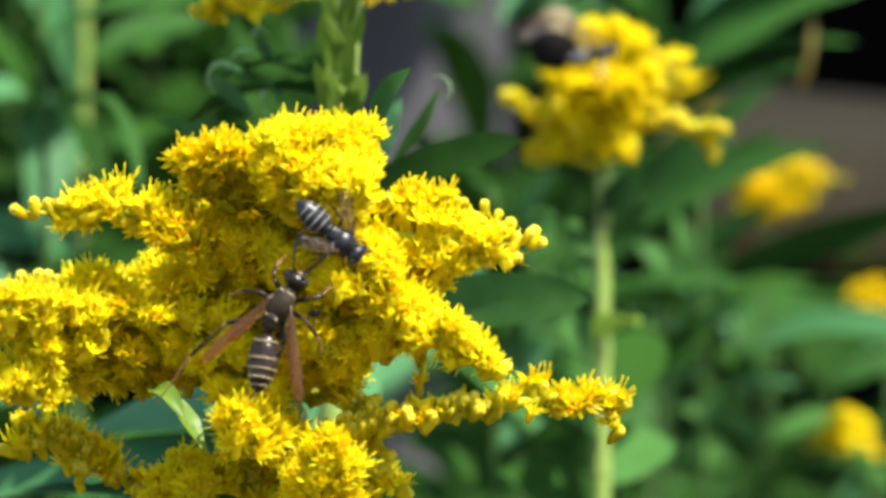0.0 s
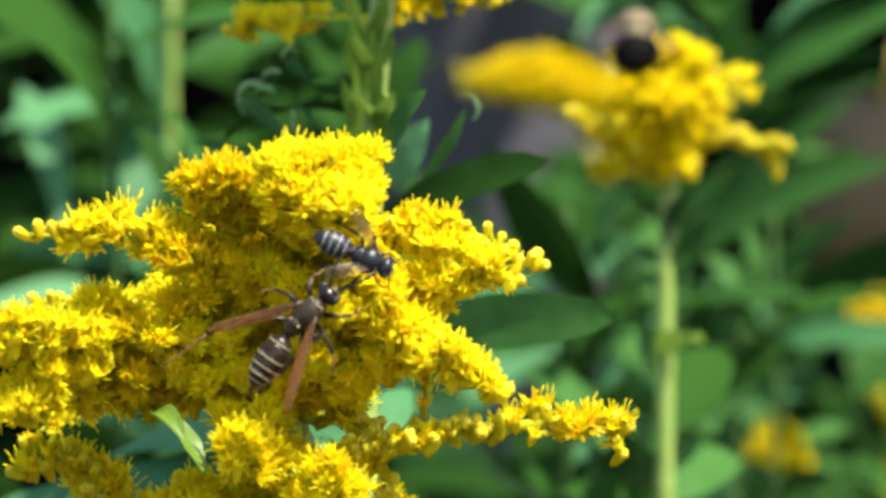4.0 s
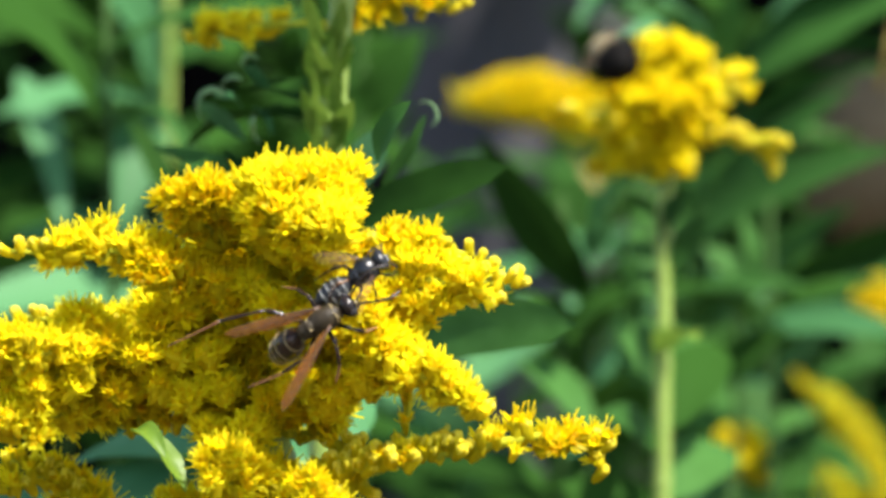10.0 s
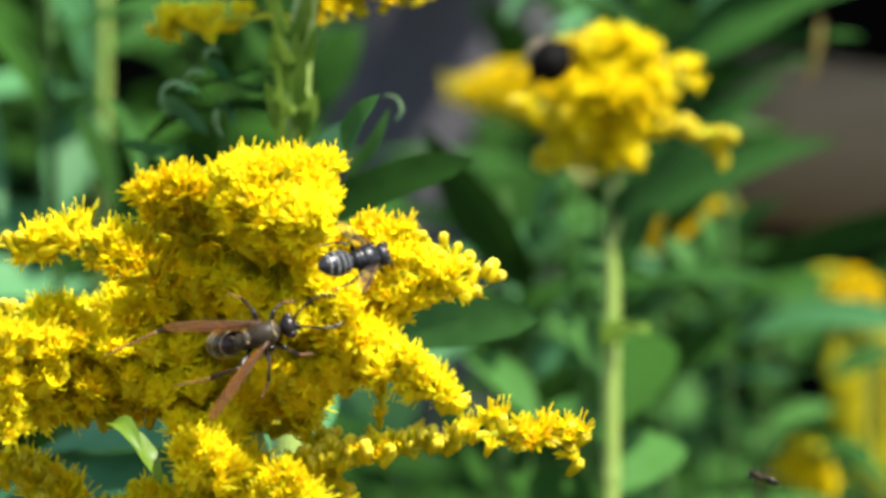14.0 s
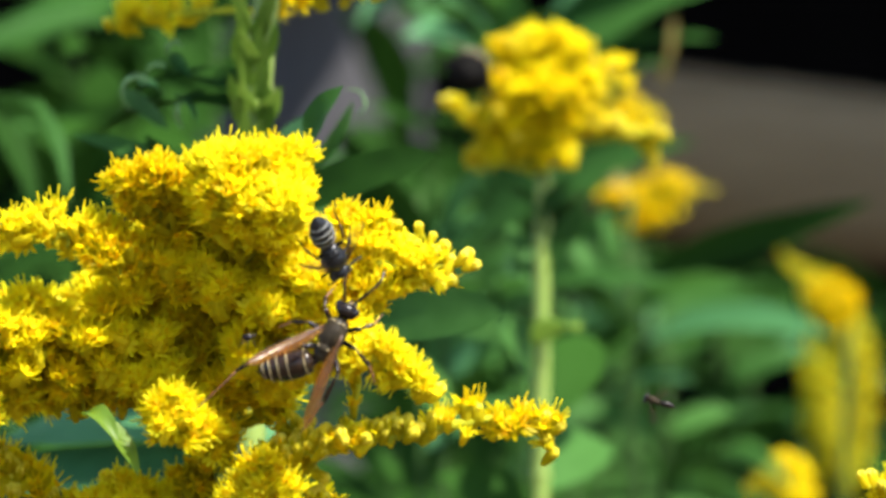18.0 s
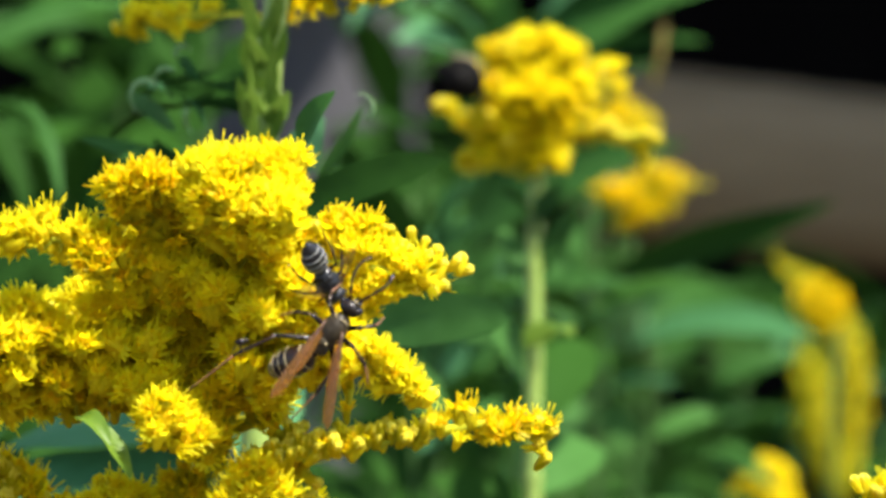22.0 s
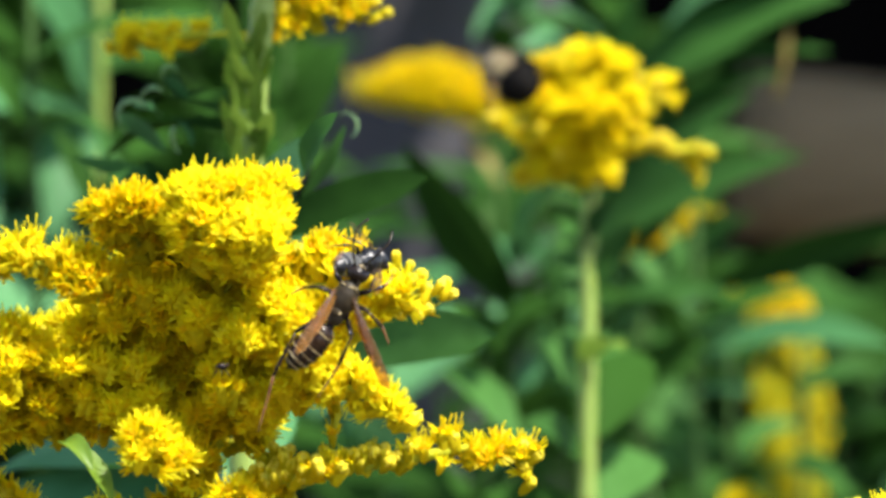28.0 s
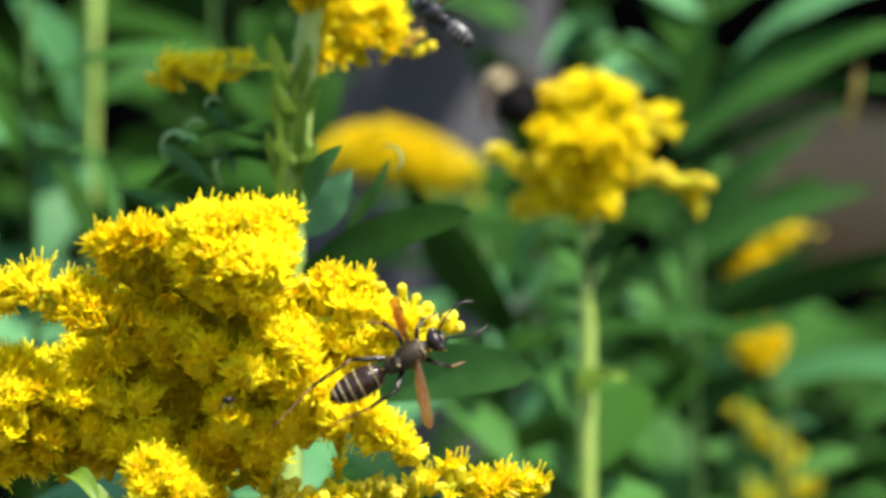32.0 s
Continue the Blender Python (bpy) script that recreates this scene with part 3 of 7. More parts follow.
plume(119, [(-0.04675, 0.0040, 0.98307), (-0.04797, -0.0100, 0.98453), (-0.04840, -0.0120, 0.98519)], 1.5, 4)
plume(120, [(-0.03432, 0.0060, 0.98384), (-0.03576, -0.0080, 0.98530), (-0.03622, -0.0100, 0.98595)], 1.5, 4)
plume(121, [(-0.02949, 0.0050, 0.98386), (-0.03102, -0.0090, 0.98531), (-0.03149, -0.0110, 0.98596)], 1.5, 4)
plume(122, [(-0.03674, 0.0070, 0.97900), (-0.03814, -0.0070, 0.98054), (-0.03860, -0.0090, 0.98120)], 1.5, 4)
plume(123, [(-0.04236, 0.0060, 0.97821), (-0.04367, -0.0080, 0.97976), (-0.04411, -0.0100, 0.98043)], 1.5, 4)
plume(124, [(-0.04878, 0.0050, 0.97903), (-0.04997, -0.0090, 0.98057), (-0.05039, -0.0110, 0.98124)], 1.5, 4)
plume(125, [(-0.02708, 0.0060, 0.97902), (-0.02865, -0.0080, 0.98055), (-0.02912, -0.0100, 0.98122)], 1.5, 4)
plume(126, [(-0.03190, 0.0060, 0.97741), (-0.03339, -0.0080, 0.97897), (-0.03386, -0.0100, 0.97964)], 1.5, 4)
plume(127, [(-0.02387, 0.0040, 0.97344), (-0.02550, -0.0100, 0.97507), (-0.02598, -0.0120, 0.97575)], 1.5, 4)
plume(128, [(-0.02869, 0.0040, 0.97263), (-0.03023, -0.0100, 0.97428), (-0.03070, -0.0120, 0.97496)], 1.5, 4)
plume(129, [(-0.01600, -0.0040, 0.98064), (-0.01775, -0.0180, 0.98214), (-0.01825, -0.0200, 0.98279)], 1.5, 4)
plume(130, [(-0.01113, 0.0000, 0.97977), (-0.01297, -0.0140, 0.98129), (-0.01349, -0.0160, 0.98195)], 1.5, 4)
plume(131, [(-0.00800, -0.0020, 0.98077), (-0.00989, -0.0160, 0.98226), (-0.01041, -0.0180, 0.98292)], 1.5, 4)
plume(132, [(-0.01264, 0.0040, 0.97705), (-0.01446, -0.0100, 0.97862), (-0.01497, -0.0120, 0.97929)], 1.5, 4)
plume(133, [(-0.01752, 0.0000, 0.98392), (-0.01925, -0.0140, 0.98537), (-0.01975, -0.0160, 0.98602)], 1.5, 4)
plume(134, [(-0.05354, 0.0030, 0.97907), (-0.05465, -0.0110, 0.98061), (-0.05506, -0.0130, 0.98127)], 1.5, 4)
plume(135, [(-0.02064, 0.0060, 0.97660), (-0.02232, -0.0080, 0.97818), (-0.02282, -0.0100, 0.97886)], 1.5, 4)
# left arms
plume(36, [(-0.03638, 0.0140, 0.98828), (-0.04294, 0.0180, 0.98891), (-0.04870, 0.0200, 0.98971), (-0.05367, 0.0220, 0.99027), (-0.05982, 0.0220, 0.99101)], 2.2, 5, buds=0.08, bud_from=0.5)
plume(37, [(-0.04354, 0.0040, 0.98596), (-0.04655, -0.0060, 0.98805), (-0.04926, -0.0090, 0.98965), (-0.05121, -0.0100, 0.98990)], 2.3, 5)
plume(38, [(-0.04354, 0.0040, 0.98596), (-0.04968, -0.0080, 0.98648), (-0.05503, -0.0140, 0.98655), (-0.06048, -0.0150, 0.98734), (-0.06675, -0.0150, 0.98812)], 2.9, 5)
plume(39, [(-0.03872, 0.0040, 0.98475), (-0.04061, -0.0060, 0.98543), (-0.04145, -0.0080, 0.98593)], 1.6, 4)
plume(40, [(-0.04354, 0.0040, 0.98435), (-0.04659, -0.0040, 0.98541), (-0.04853, -0.0060, 0.98591)], 1.6, 4)
plume(41, [(-0.04679, 0.0060, 0.98111), (-0.05295, -0.0040, 0.98350), (-0.05758, -0.0080, 0.98411), (-0.06233, -0.0080, 0.98356)], 2.4, 5)
plume(42, [(-0.04518, 0.0060, 0.97789), (-0.05289, -0.0060, 0.97695), (-0.05823, -0.0120, 0.97606), (-0.06366, -0.0140, 0.97533)], 2.7, 5)
plume(43, [(-0.05081, 0.0060, 0.97749), (-0.05606, -0.0060, 0.97909), (-0.05988, -0.0100, 0.97783), (-0.06461, -0.0100, 0.97822)], 2.6, 5)
plume(44, [(-0.01943, 0.0060, 0.96099), (-0.03231, 0.0100, 0.96002), (-0.04282, 0.0100, 0.96082), (-0.05005, 0.0080, 0.96655), (-0.05483, 0.0060, 0.96920), (-0.05966, 0.0060, 0.97065)], 2.2, 4, buds=0.45)
plume(45, [(-0.05005, 0.0080, 0.96655), (-0.05202, 0.0060, 0.96461), (-0.05162, 0.0060, 0.96260)], 1.8, 4, buds=0.5)
plume(46, [(-0.05483, 0.0060, 0.96864), (-0.05805, 0.0060, 0.96703), (-0.06167, 0.0060, 0.96662)], 2.2, 4, buds=0.5)
plume(47, [(-0.01946, 0.0040, 0.96027), (-0.02668, 0.0040, 0.96148), (-0.03310, 0.0020, 0.96212), (-0.03789, 0.0000, 0.96220), (-0.04108, 0.0000, 0.96061)], 4.0, 6)
plume(48, [(-0.01946, 0.0040, 0.96429), (-0.02429, 0.0020, 0.96580), (-0.02750, 0.0000, 0.96620)], 3.6, 6)
plume(49, [(-0.03628, -0.0020, 0.96013), (-0.03505, -0.0080, 0.96174), (-0.03425, -0.0090, 0.96225)], 1.8, 4)
# clumps that point to the viewer
plume(50, [(-0.01909, 0.0020, 0.95876), (-0.01815, -0.0140, 0.96199), (-0.01676, -0.0240, 0.96550), (-0.01641, -0.0260, 0.96852)], 3.8, 7, single=True)
plume(51, [(-0.01909, 0.0020, 0.95836), (-0.01580, -0.0140, 0.96065), (-0.01502, -0.0220, 0.96333), (-0.01475, -0.0240, 0.96612)], 3.0, 6, single=True)
plume(52, [(-0.01909, 0.0020, 0.95836), (-0.01818, -0.0160, 0.96113), (-0.01788, -0.0260, 0.96349)], 3.6, 6, single=True)
# right arms
plume(53, [(-0.01949, 0.0020, 0.99639), (-0.01331, -0.0080, 0.99904), (-0.00795, -0.0140, 1.00048), (-0.00249, -0.0150, 1.00066), (0.00221, -0.0150, 1.00047), (0.00581, -0.0150, 1.00028)], 2.4, 5, buds=0.06, bud_from=0.66)
plume(54, [(-0.01949, 0.0020, 0.99479), (-0.01256, -0.0100, 0.99684), (-0.00644, -0.0160, 0.99731), (-0.00100, -0.0170, 0.99666), (0.00447, -0.0170, 0.99572), (0.00838, -0.0170, 0.99619), (0.01166, -0.0170, 0.99635)], 2.7, 5, buds=0.06, bud_from=0.68)
plume(55, [(-0.00093, -0.0150, 0.99831), (0.00295, -0.0160, 0.99776), (0.00608, -0.0160, 0.99776), (0.00788, -0.0160, 0.99839)], 1.05, 3, buds=0.8, single=True)
plume(56, [(0.00451, -0.0160, 0.99541), (0.00760, -0.0170, 0.99432), (0.00931, -0.0170, 0.99400)], 0.9, 3, buds=0.9, single=True)
plume(57, [(-0.00783, -0.0100, 0.99986), (-0.00517, -0.0130, 1.00107), (-0.00360, -0.0130, 1.00175)], 1.7, 4)
plume(58, [(-0.01949, 0.0020, 0.99318), (-0.01340, -0.0120, 0.99439), (-0.00968, -0.0200, 0.99338), (-0.00818, -0.0220, 0.99230)], 3.1, 6)
plume(59, [(-0.01949, 0.0020, 0.99078), (-0.01423, -0.0140, 0.98969), (-0.01046, -0.0200, 0.98817), (-0.00618, -0.0200, 0.98762), (-0.00404, -0.0190, 0.98808)], 2.7, 5)
plume(60, [(-0.00716, -0.0140, 0.99596), (-0.00296, -0.0170, 0.99439), (-0.00061, -0.0170, 0.99307), (0.00150, -0.0170, 0.99291)], 2.2, 5)
plume(61, [(-0.01949, 0.0020, 0.99158), (-0.01662, -0.0160, 0.99048), (-0.01533, -0.0220, 0.98950)], 2.2, 5)
plume(62, [(-0.01094, -0.0080, 0.99202), (-0.00481, -0.0140, 0.99125), (-0.00132, -0.0150, 0.99048)], 2.0, 5)
plume(63, [(-0.01946, 0.0040, 0.99318), (-0.01308, 0.0020, 0.99519), (-0.00674, 0.0000, 0.99654), (-0.00355, 0.0000, 0.99439)], 4.6, 6)
plume(64, [(-0.01946, 0.0040, 0.99077), (-0.01308, 0.0020, 0.98878), (-0.00674, 0.0000, 0.98720)], 4.4, 6)
plume(65, [(-0.01949, 0.0020, 0.98718), (-0.01182, -0.0120, 0.98574), (-0.00572, -0.0180, 0.98495), (-0.00112, -0.0200, 0.98342), (0.00340, -0.0200, 0.98139), (0.00698, -0.0200, 0.97906)], 2.6, 5, buds=0.05, bud_from=0.85)
plume(66, [(0.00282, -0.0190, 0.98106), (0.00500, -0.0190, 0.97935), (0.00578, -0.0190, 0.97779)], 1.5, 4, buds=0.3)
plume(67, [(-0.01489, -0.0080, 0.98569), (-0.00873, -0.0140, 0.98364), (-0.00605, -0.0160, 0.98273)], 1.8, 4)
plume(68, [(-0.01949, 0.0020, 0.98438), (-0.01851, -0.0120, 0.98314), (-0.01803, -0.0160, 0.98273)], 1.7, 4)
plume(69, [(-0.01943, 0.0060, 0.98151), (-0.01462, 0.0050, 0.98153), (-0.00983, 0.0040, 0.98154)], 3.4, 6)
plume(70, [(-0.01943, 0.0060, 0.97628), (-0.01543, 0.0050, 0.97791), (-0.01302, 0.0050, 0.97952)], 3.2, 6)
plume(71, [(-0.01946, 0.0040, 0.97432), (-0.01552, 0.0000, 0.97522), (-0.01357, -0.0020, 0.97551)], 1.4, 2, buds=0.6)
plume(72, [(-0.00771, -0.0060, 0.98290), (-0.00363, -0.0070, 0.98093), (-0.00319, -0.0080, 0.97818), (-0.00401, -0.0090, 0.97505)], 0.9, 1, buds=0.6)
plume(73, [(-0.01949, 0.0020, 0.96756), (-0.01340, -0.0120, 0.96977), (-0.00726, -0.0170, 0.97134), (-0.00104, -0.0180, 0.97215), (0.00442, -0.0180, 0.97308), (0.00755, -0.0180, 0.97402)], 2.3, 3.6, buds=0.8, up=0.75, single=True)
plume(74, [(0.00598, -0.0180, 0.97340), (0.01067, -0.0180, 0.97433), (0.01619, -0.0170, 0.97509), (0.02095, -0.0160, 0.97459), (0.02446, -0.0150, 0.97363)], 2.4, 3, buds=0.16, bud_from=0.84, single=True)
plume(75, [(0.02017, -0.0160, 0.97459), (0.02297, -0.0150, 0.97206), (0.02368, -0.0150, 0.96955)], 0.8, 1.5, buds=0.95, single=True)
plume(76, [(-0.01709, 0.0020, 0.96917), (-0.01178, -0.0100, 0.96939), (-0.00868, -0.0120, 0.96741)], 1.8, 2.5, buds=0.7)
plume(77, [(-0.01789, 0.0020, 0.96676), (-0.01252, -0.0080, 0.97225), (-0.01020, -0.0100, 0.97389)], 1.6, 2.5, buds=0.7)
plume(78, [(-0.01949, 0.0020, 0.96116), (-0.01173, -0.0080, 0.96316), (-0.00783, -0.0100, 0.96308), (-0.00610, -0.0100, 0.96119)], 1.8, 3, buds=0.6)
# this clump springs up once the wasp has left it
spring_a = plume(79, [(-0.01949, 0.0020, 0.96676), (-0.02443, -0.0140, 0.96874), (-0.02838, -0.0220, 0.97087), (-0.03009, -0.0240, 0.97170)], 3.0, 7, single=True)
spring_b = plume(80, [(-0.02443, -0.0140, 0.96874), (-0.02838, -0.0220, 0.96900), (-0.02993, -0.0250, 0.96926)], 2.6, 6, single=True)
# small leaves among the branches
leaf_part(main_rod, (-0.03914, -0.0180, 0.97527), (-0.03381, -0.0240, 0.96829), 0.0036, FRESH, "fresh yellow-green leaf", facing=(0.5, -0.7, 0.5), sag=0.12, fold=0.35, seed=1, twist=0.2, blunt=0.6)
leaf_part(main_rod, (-0.04101, -0.0180, 0.97574), (-0.03652, -0.0240, 0.97372), 0.0030, FRESH, "fresh yellow-green leaf", facing=(0.2, -0.8, 0.6), sag=0.3, fold=0.6, seed=5, blunt=0.6)
leaf_part(main_rod, (-0.00794, 0.0600, 1.01364), (-0.00271, 0.0550, 1.02415), 0.0048, LEAF, "pointed green leaf rising behind the bloom", facing=(-0.6, -0.7, 0.4), sag=0.15, fold=0.35, seed=6)
leaf_part(main_rod, (-0.02108, 0.00000, 0.95536), (-0.04369, -0.01000, 0.95907), 0.008, LEAF, facing=(0, -0.5, 0.8), seed=3)
leaf_part(main_rod, (-0.02028, 0.00000, 0.93140), (0.00903, -0.02000, 0.94246), 0.011, LEAF, facing=(0, -0.5, 0.8), seed=4)
for i in range(16):
    z = 0.12 + i * 0.046
    a = i * 2.4
    b0 = Vector((main_rod.location.x, 0.0, z))
    leaf_part(main_rod, b0, b0 + Vector((math.cos(a) * 0.09, math.sin(a) * 0.09, 0.035)), 0.015, LEAF, facing=(0, 0, 1), seed=100 + i)

# ---- the second goldenrod, with the bumblebee ----
rod2 = thing("goldenrod", "rounded goldenrod head on a straight pale stem", "flower", (0.0498, 0.4000, 0))
stem_part(rod2, [rod2.location, (0.04983, 0.40000, 0.69346), (0.04959, 0.40000, 0.84918), (0.05007, 0.40000, 0.90309), (0.05043, 0.40000, 0.94502), (0.05067, 0.40000, 0.98095), (0.05127, 0.40000, 1.01330), (0.05283, 0.40000, 1.02887), (0.05403, 0.40000, 1.03606)], 0.0025, 0.0014)
def bloom_spray(j, pts, th, rows, buds):
    flower_branch(rod2, pts + [Vector(pts[-1]) * 1.12 - Vector(pts[-2]) * 0.12], th * B, rows, gap=0.0021, buds=buds, seed=200 + j, single=False, coarse=True)


bloom_spray(0, [(0.04941, 0.4000, 1.01677), (0.04752, 0.3900, 1.02556), (0.04444, 0.3850, 1.03315), (0.04325, 0.3850, 1.03824)], 4.8, 7, 0)
bloom_spray(1, [(0.04941, 0.4000, 1.01677), (0.04894, 0.3850, 1.02783), (0.04917, 0.3800, 1.03502), (0.04917, 0.3800, 1.03973)], 5.4, 8, 0)
bloom_spray(2, [(0.04941, 0.4000, 1.01677), (0.05131, 0.3850, 1.02664), (0.05424, 0.3800, 1.03384), (0.05518, 0.3800, 1.03808)], 4.9, 7, 0)
bloom_spray(3, [(0.04941, 0.4000, 1.01677), (0.05309, 0.3850, 1.02404), (0.05660, 0.3800, 1.02948), (0.05848, 0.3800, 1.03219)], 3.6, 6, 0)
bloom_spray(4, [(0.04941, 0.4000, 1.01677), (0.04564, 0.3850, 1.02404), (0.04200, 0.3800, 1.02831), (0.04081, 0.3800, 1.03125)], 3.8, 6, 0)
bloom_spray(5, [(0.04941, 0.4000, 1.01677), (0.04766, 0.3750, 1.02268), (0.04672, 0.3700, 1.02692), (0.04611, 0.3680, 1.02920)], 4.8, 7, 0)
bloom_spray(6, [(0.04941, 0.4000, 1.01677), (0.05118, 0.3750, 1.02268), (0.05183, 0.3680, 1.02606), (0.05226, 0.3660, 1.02834)], 4.3, 7, 0)
bloom_spray(7, [(0.04941, 0.4000, 1.01677), (0.05131, 0.4100, 1.02837), (0.05140, 0.4200, 1.03590), (0.05261, 0.4200, 1.04016)], 5.6, 7, 0)
bloom_spray(8, [(0.04942, 0.4000, 1.01498), (0.04708, 0.3750, 1.01881), (0.04556, 0.3700, 1.02026), (0.04381, 0.3700, 1.02143)], 2.3, 5, 0.05)
bloom_spray(9, [(0.04942, 0.4000, 1.01498), (0.05001, 0.3750, 1.01729), (0.05199, 0.3700, 1.01722), (0.05409, 0.3700, 1.01629)], 2.3, 5, 0.05)
bloom_spray(10, [(0.04942, 0.4000, 1.01498), (0.04495, 0.4050, 1.01840), (0.04044, 0.4100, 1.02112), (0.03682, 0.4100, 1.02451)], 2.6, 4, 0.5)
bloom_spray(11, [(0.04942, 0.4000, 1.01378), (0.04315, 0.4050, 1.01563), (0.03888, 0.4100, 1.01678), (0.03598, 0.4100, 1.01629)], 2.0, 4, 0.6)
bloom_spray(12, [(0.04941, 0.4000, 1.01677), (0.04066, 0.4000, 1.02312), (0.03467, 0.4000, 1.02648), (0.03155, 0.4000, 1.02767)], 1.4, 3, 0.85)
bloom_spray(13, [(0.04941, 0.4000, 1.01797), (0.05838, 0.4000, 1.02875), (0.06413, 0.4000, 1.03474), (0.06748, 0.4000, 1.03606)], 1.6, 4, 0.5)
bloom_spray(14, [(0.05919, 0.3950, 1.03043), (0.06491, 0.3950, 1.03234), (0.06789, 0.3950, 1.03258)], 1.1, 2, 0.7)
bloom_spray(15, [(0.04942, 0.4000, 1.01498), (0.05777, 0.3920, 1.02203), (0.06475, 0.3900, 1.02271), (0.07045, 0.3900, 1.02033), (0.07342, 0.3900, 1.01629)], 1.9, 4, 0.7)
bloom_spray(16, [(0.06415, 0.3900, 1.02271), (0.07027, 0.3880, 1.02172), (0.07442, 0.3880, 1.02101)], 1.4, 3, 0.8)
bloom_spray(17, [(0.04941, 0.4000, 1.01677), (0.04396, 0.3900, 1.01986), (0.04008, 0.3850, 1.02215)], 2.3, 5, 0.2)
bloom_spray(18, [(0.04941, 0.4000, 1.01677), (0.05524, 0.3900, 1.02176), (0.05912, 0.3850, 1.02475)], 2.4, 5, 0.2)
bloom_spray(19, [(0.04942, 0.4000, 1.01498), (0.04955, 0.3800, 1.01888), (0.04966, 0.3750, 1.02057)], 2.8, 6, 0.05)
bloom_spray(20, [(0.04941, 0.4000, 1.01677), (0.04401, 0.4000, 1.02396), (0.04018, 0.4000, 1.02636)], 2.2, 4, 0.3)
bloom_spray(21, [(0.04941, 0.4000, 1.01677), (0.05681, 0.3950, 1.02387), (0.06158, 0.3950, 1.02804)], 2.4, 4, 0.25)
# loose sprays that break up its outline
rng = random.Random(77)
mid = Vector((0.05048, 0.3950, 1.03282))
for j in range(22):
    a = radians(5 + 200 * j / 21 + rng.uniform(-6, 6))
    reach = rng.uniform(0.0078, 0.0115)
    tip = mid + Vector((math.cos(a) * reach * 0.95, rng.uniform(-0.018, 0.012), math.sin(a) * reach))
    flower_branch(rod2, [mid, mid.lerp(tip, 0.55) + Vector((0, 0, 0.001)), tip], 2.0 * B, 3, gap=0.0021, buds=0.15, seed=240 + j, single=False, coarse=True)
low = Vector((0.04965, 0.3950, 1.02506))
for j in range(12):
    a = radians(170 + 200 * j / 11 + rng.uniform(-8, 8))
    reach = rng.uniform(0.005, 0.0092)
    tip = low + Vector((math.cos(a) * reach * 1.15, rng.uniform(-0.02, 0.01), math.sin(a) * reach))
    flower_branch(rod2, [low, low.lerp(tip, 0.55) + Vector((0, 0, 0.001)), tip], 1.9 * B, 3, gap=0.0021, buds=0.4, seed=270 + j, single=False, coarse=True)


def bloom_leaf(j, b0, tip, w, mat):
    leaf_part(rod2, b0, tip, w * B * 1.5, mat, facing=(0.2, -0.7, 0.6), sag=0.15, seed=300 + j)


bloom_leaf(0, (0.04959, 0.40000, 0.97616), (0.05653, 0.37000, 0.98283), 5.2, LEAF_YELLOW)
bloom_leaf(1, (0.04983, 0.40500, 0.95939), (0.06545, 0.44000, 0.98111), 9, LEAF_SHADED)
bloom_leaf(2, (0.05025, 0.41000, 0.96872), (0.03905, 0.40000, 0.98575), 7, LEAF)
bloom_leaf(3, (0.05031, 0.40000, 0.99054), (0.06061, 0.40000, 1.00970), 3.6, LEAF)
bloom_leaf(4, (0.05073, 0.41000, 0.98563), (0.04457, 0.42000, 1.00499), 4.5, LEAF)
bloom_leaf(5, (0.05055, 0.40000, 1.00012), (0.04193, 0.38000, 1.01190), 4, LEAF_SHADED)
bloom_leaf(6, (0.05055, 0.40000, 1.00252), (0.05678, 0.39000, 1.01319), 3.2, LEAF)
bloom_leaf(7, (0.04983, 0.40000, 0.95460), (0.03604, 0.38000, 0.96714), 7, LEAF)
bloom_leaf(8, (0.04983, 0.40500, 0.94502), (0.06785, 0.44000, 0.95771), 9, LEAF)
bloom_leaf(9, (0.05067, 0.40000, 1.01090), (0.04547, 0.38000, 1.01661), 3, LEAF_YELLOW)
bloom_leaf(10, (0.04983, 0.40500, 0.93783), (0.02827, 0.40500, 0.95101), 9, LEAF_SHADED)
bloom_leaf(11, (0.04983, 0.40500, 0.92705), (0.07379, 0.40500, 0.94142), 10, LEAF_BLUE)
for i in range(12):
    z = 0.15 + i * 0.06
    a = i * 2.4 + 1
    b0 = Vector((rod2.location.x, rod2.location.y, z))
    leaf_part(rod2, b0, b0 + Vector((math.cos(a) * 0.1, math.sin(a) * 0.1, 0.04)), 0.018, LEAF, facing=(0, 0, 1), seed=320 + i)

# ---- the third goldenrod, behind the first, budding at its top ----
rod3 = thing("goldenrod", "goldenrod with curled leaves and a half-open top", "flower", (-0.0118, 0.1500, 0))
stem_part(rod3, [rod3.location, (-0.01271, 0.15000, 0.70990), (-0.01223, 0.15000, 0.95647), (-0.01157, 0.15000, 1.00389), (-0.01062, 0.15000, 1.02285), (-0.00929, 0.15000, 1.03613), (-0.00797, 0.15000, 1.04751), (-0.00607, 0.15000, 1.06269), (-0.00515, 0.15500, 1.10877)], 0.0032, 0.0016, label="pale green stem with short bracts")
def budding_spray(j, pts, th, rows, buds):
    flower_branch(rod3, pts, th * B, rows, buds=buds, seed=400 + j, single=False)


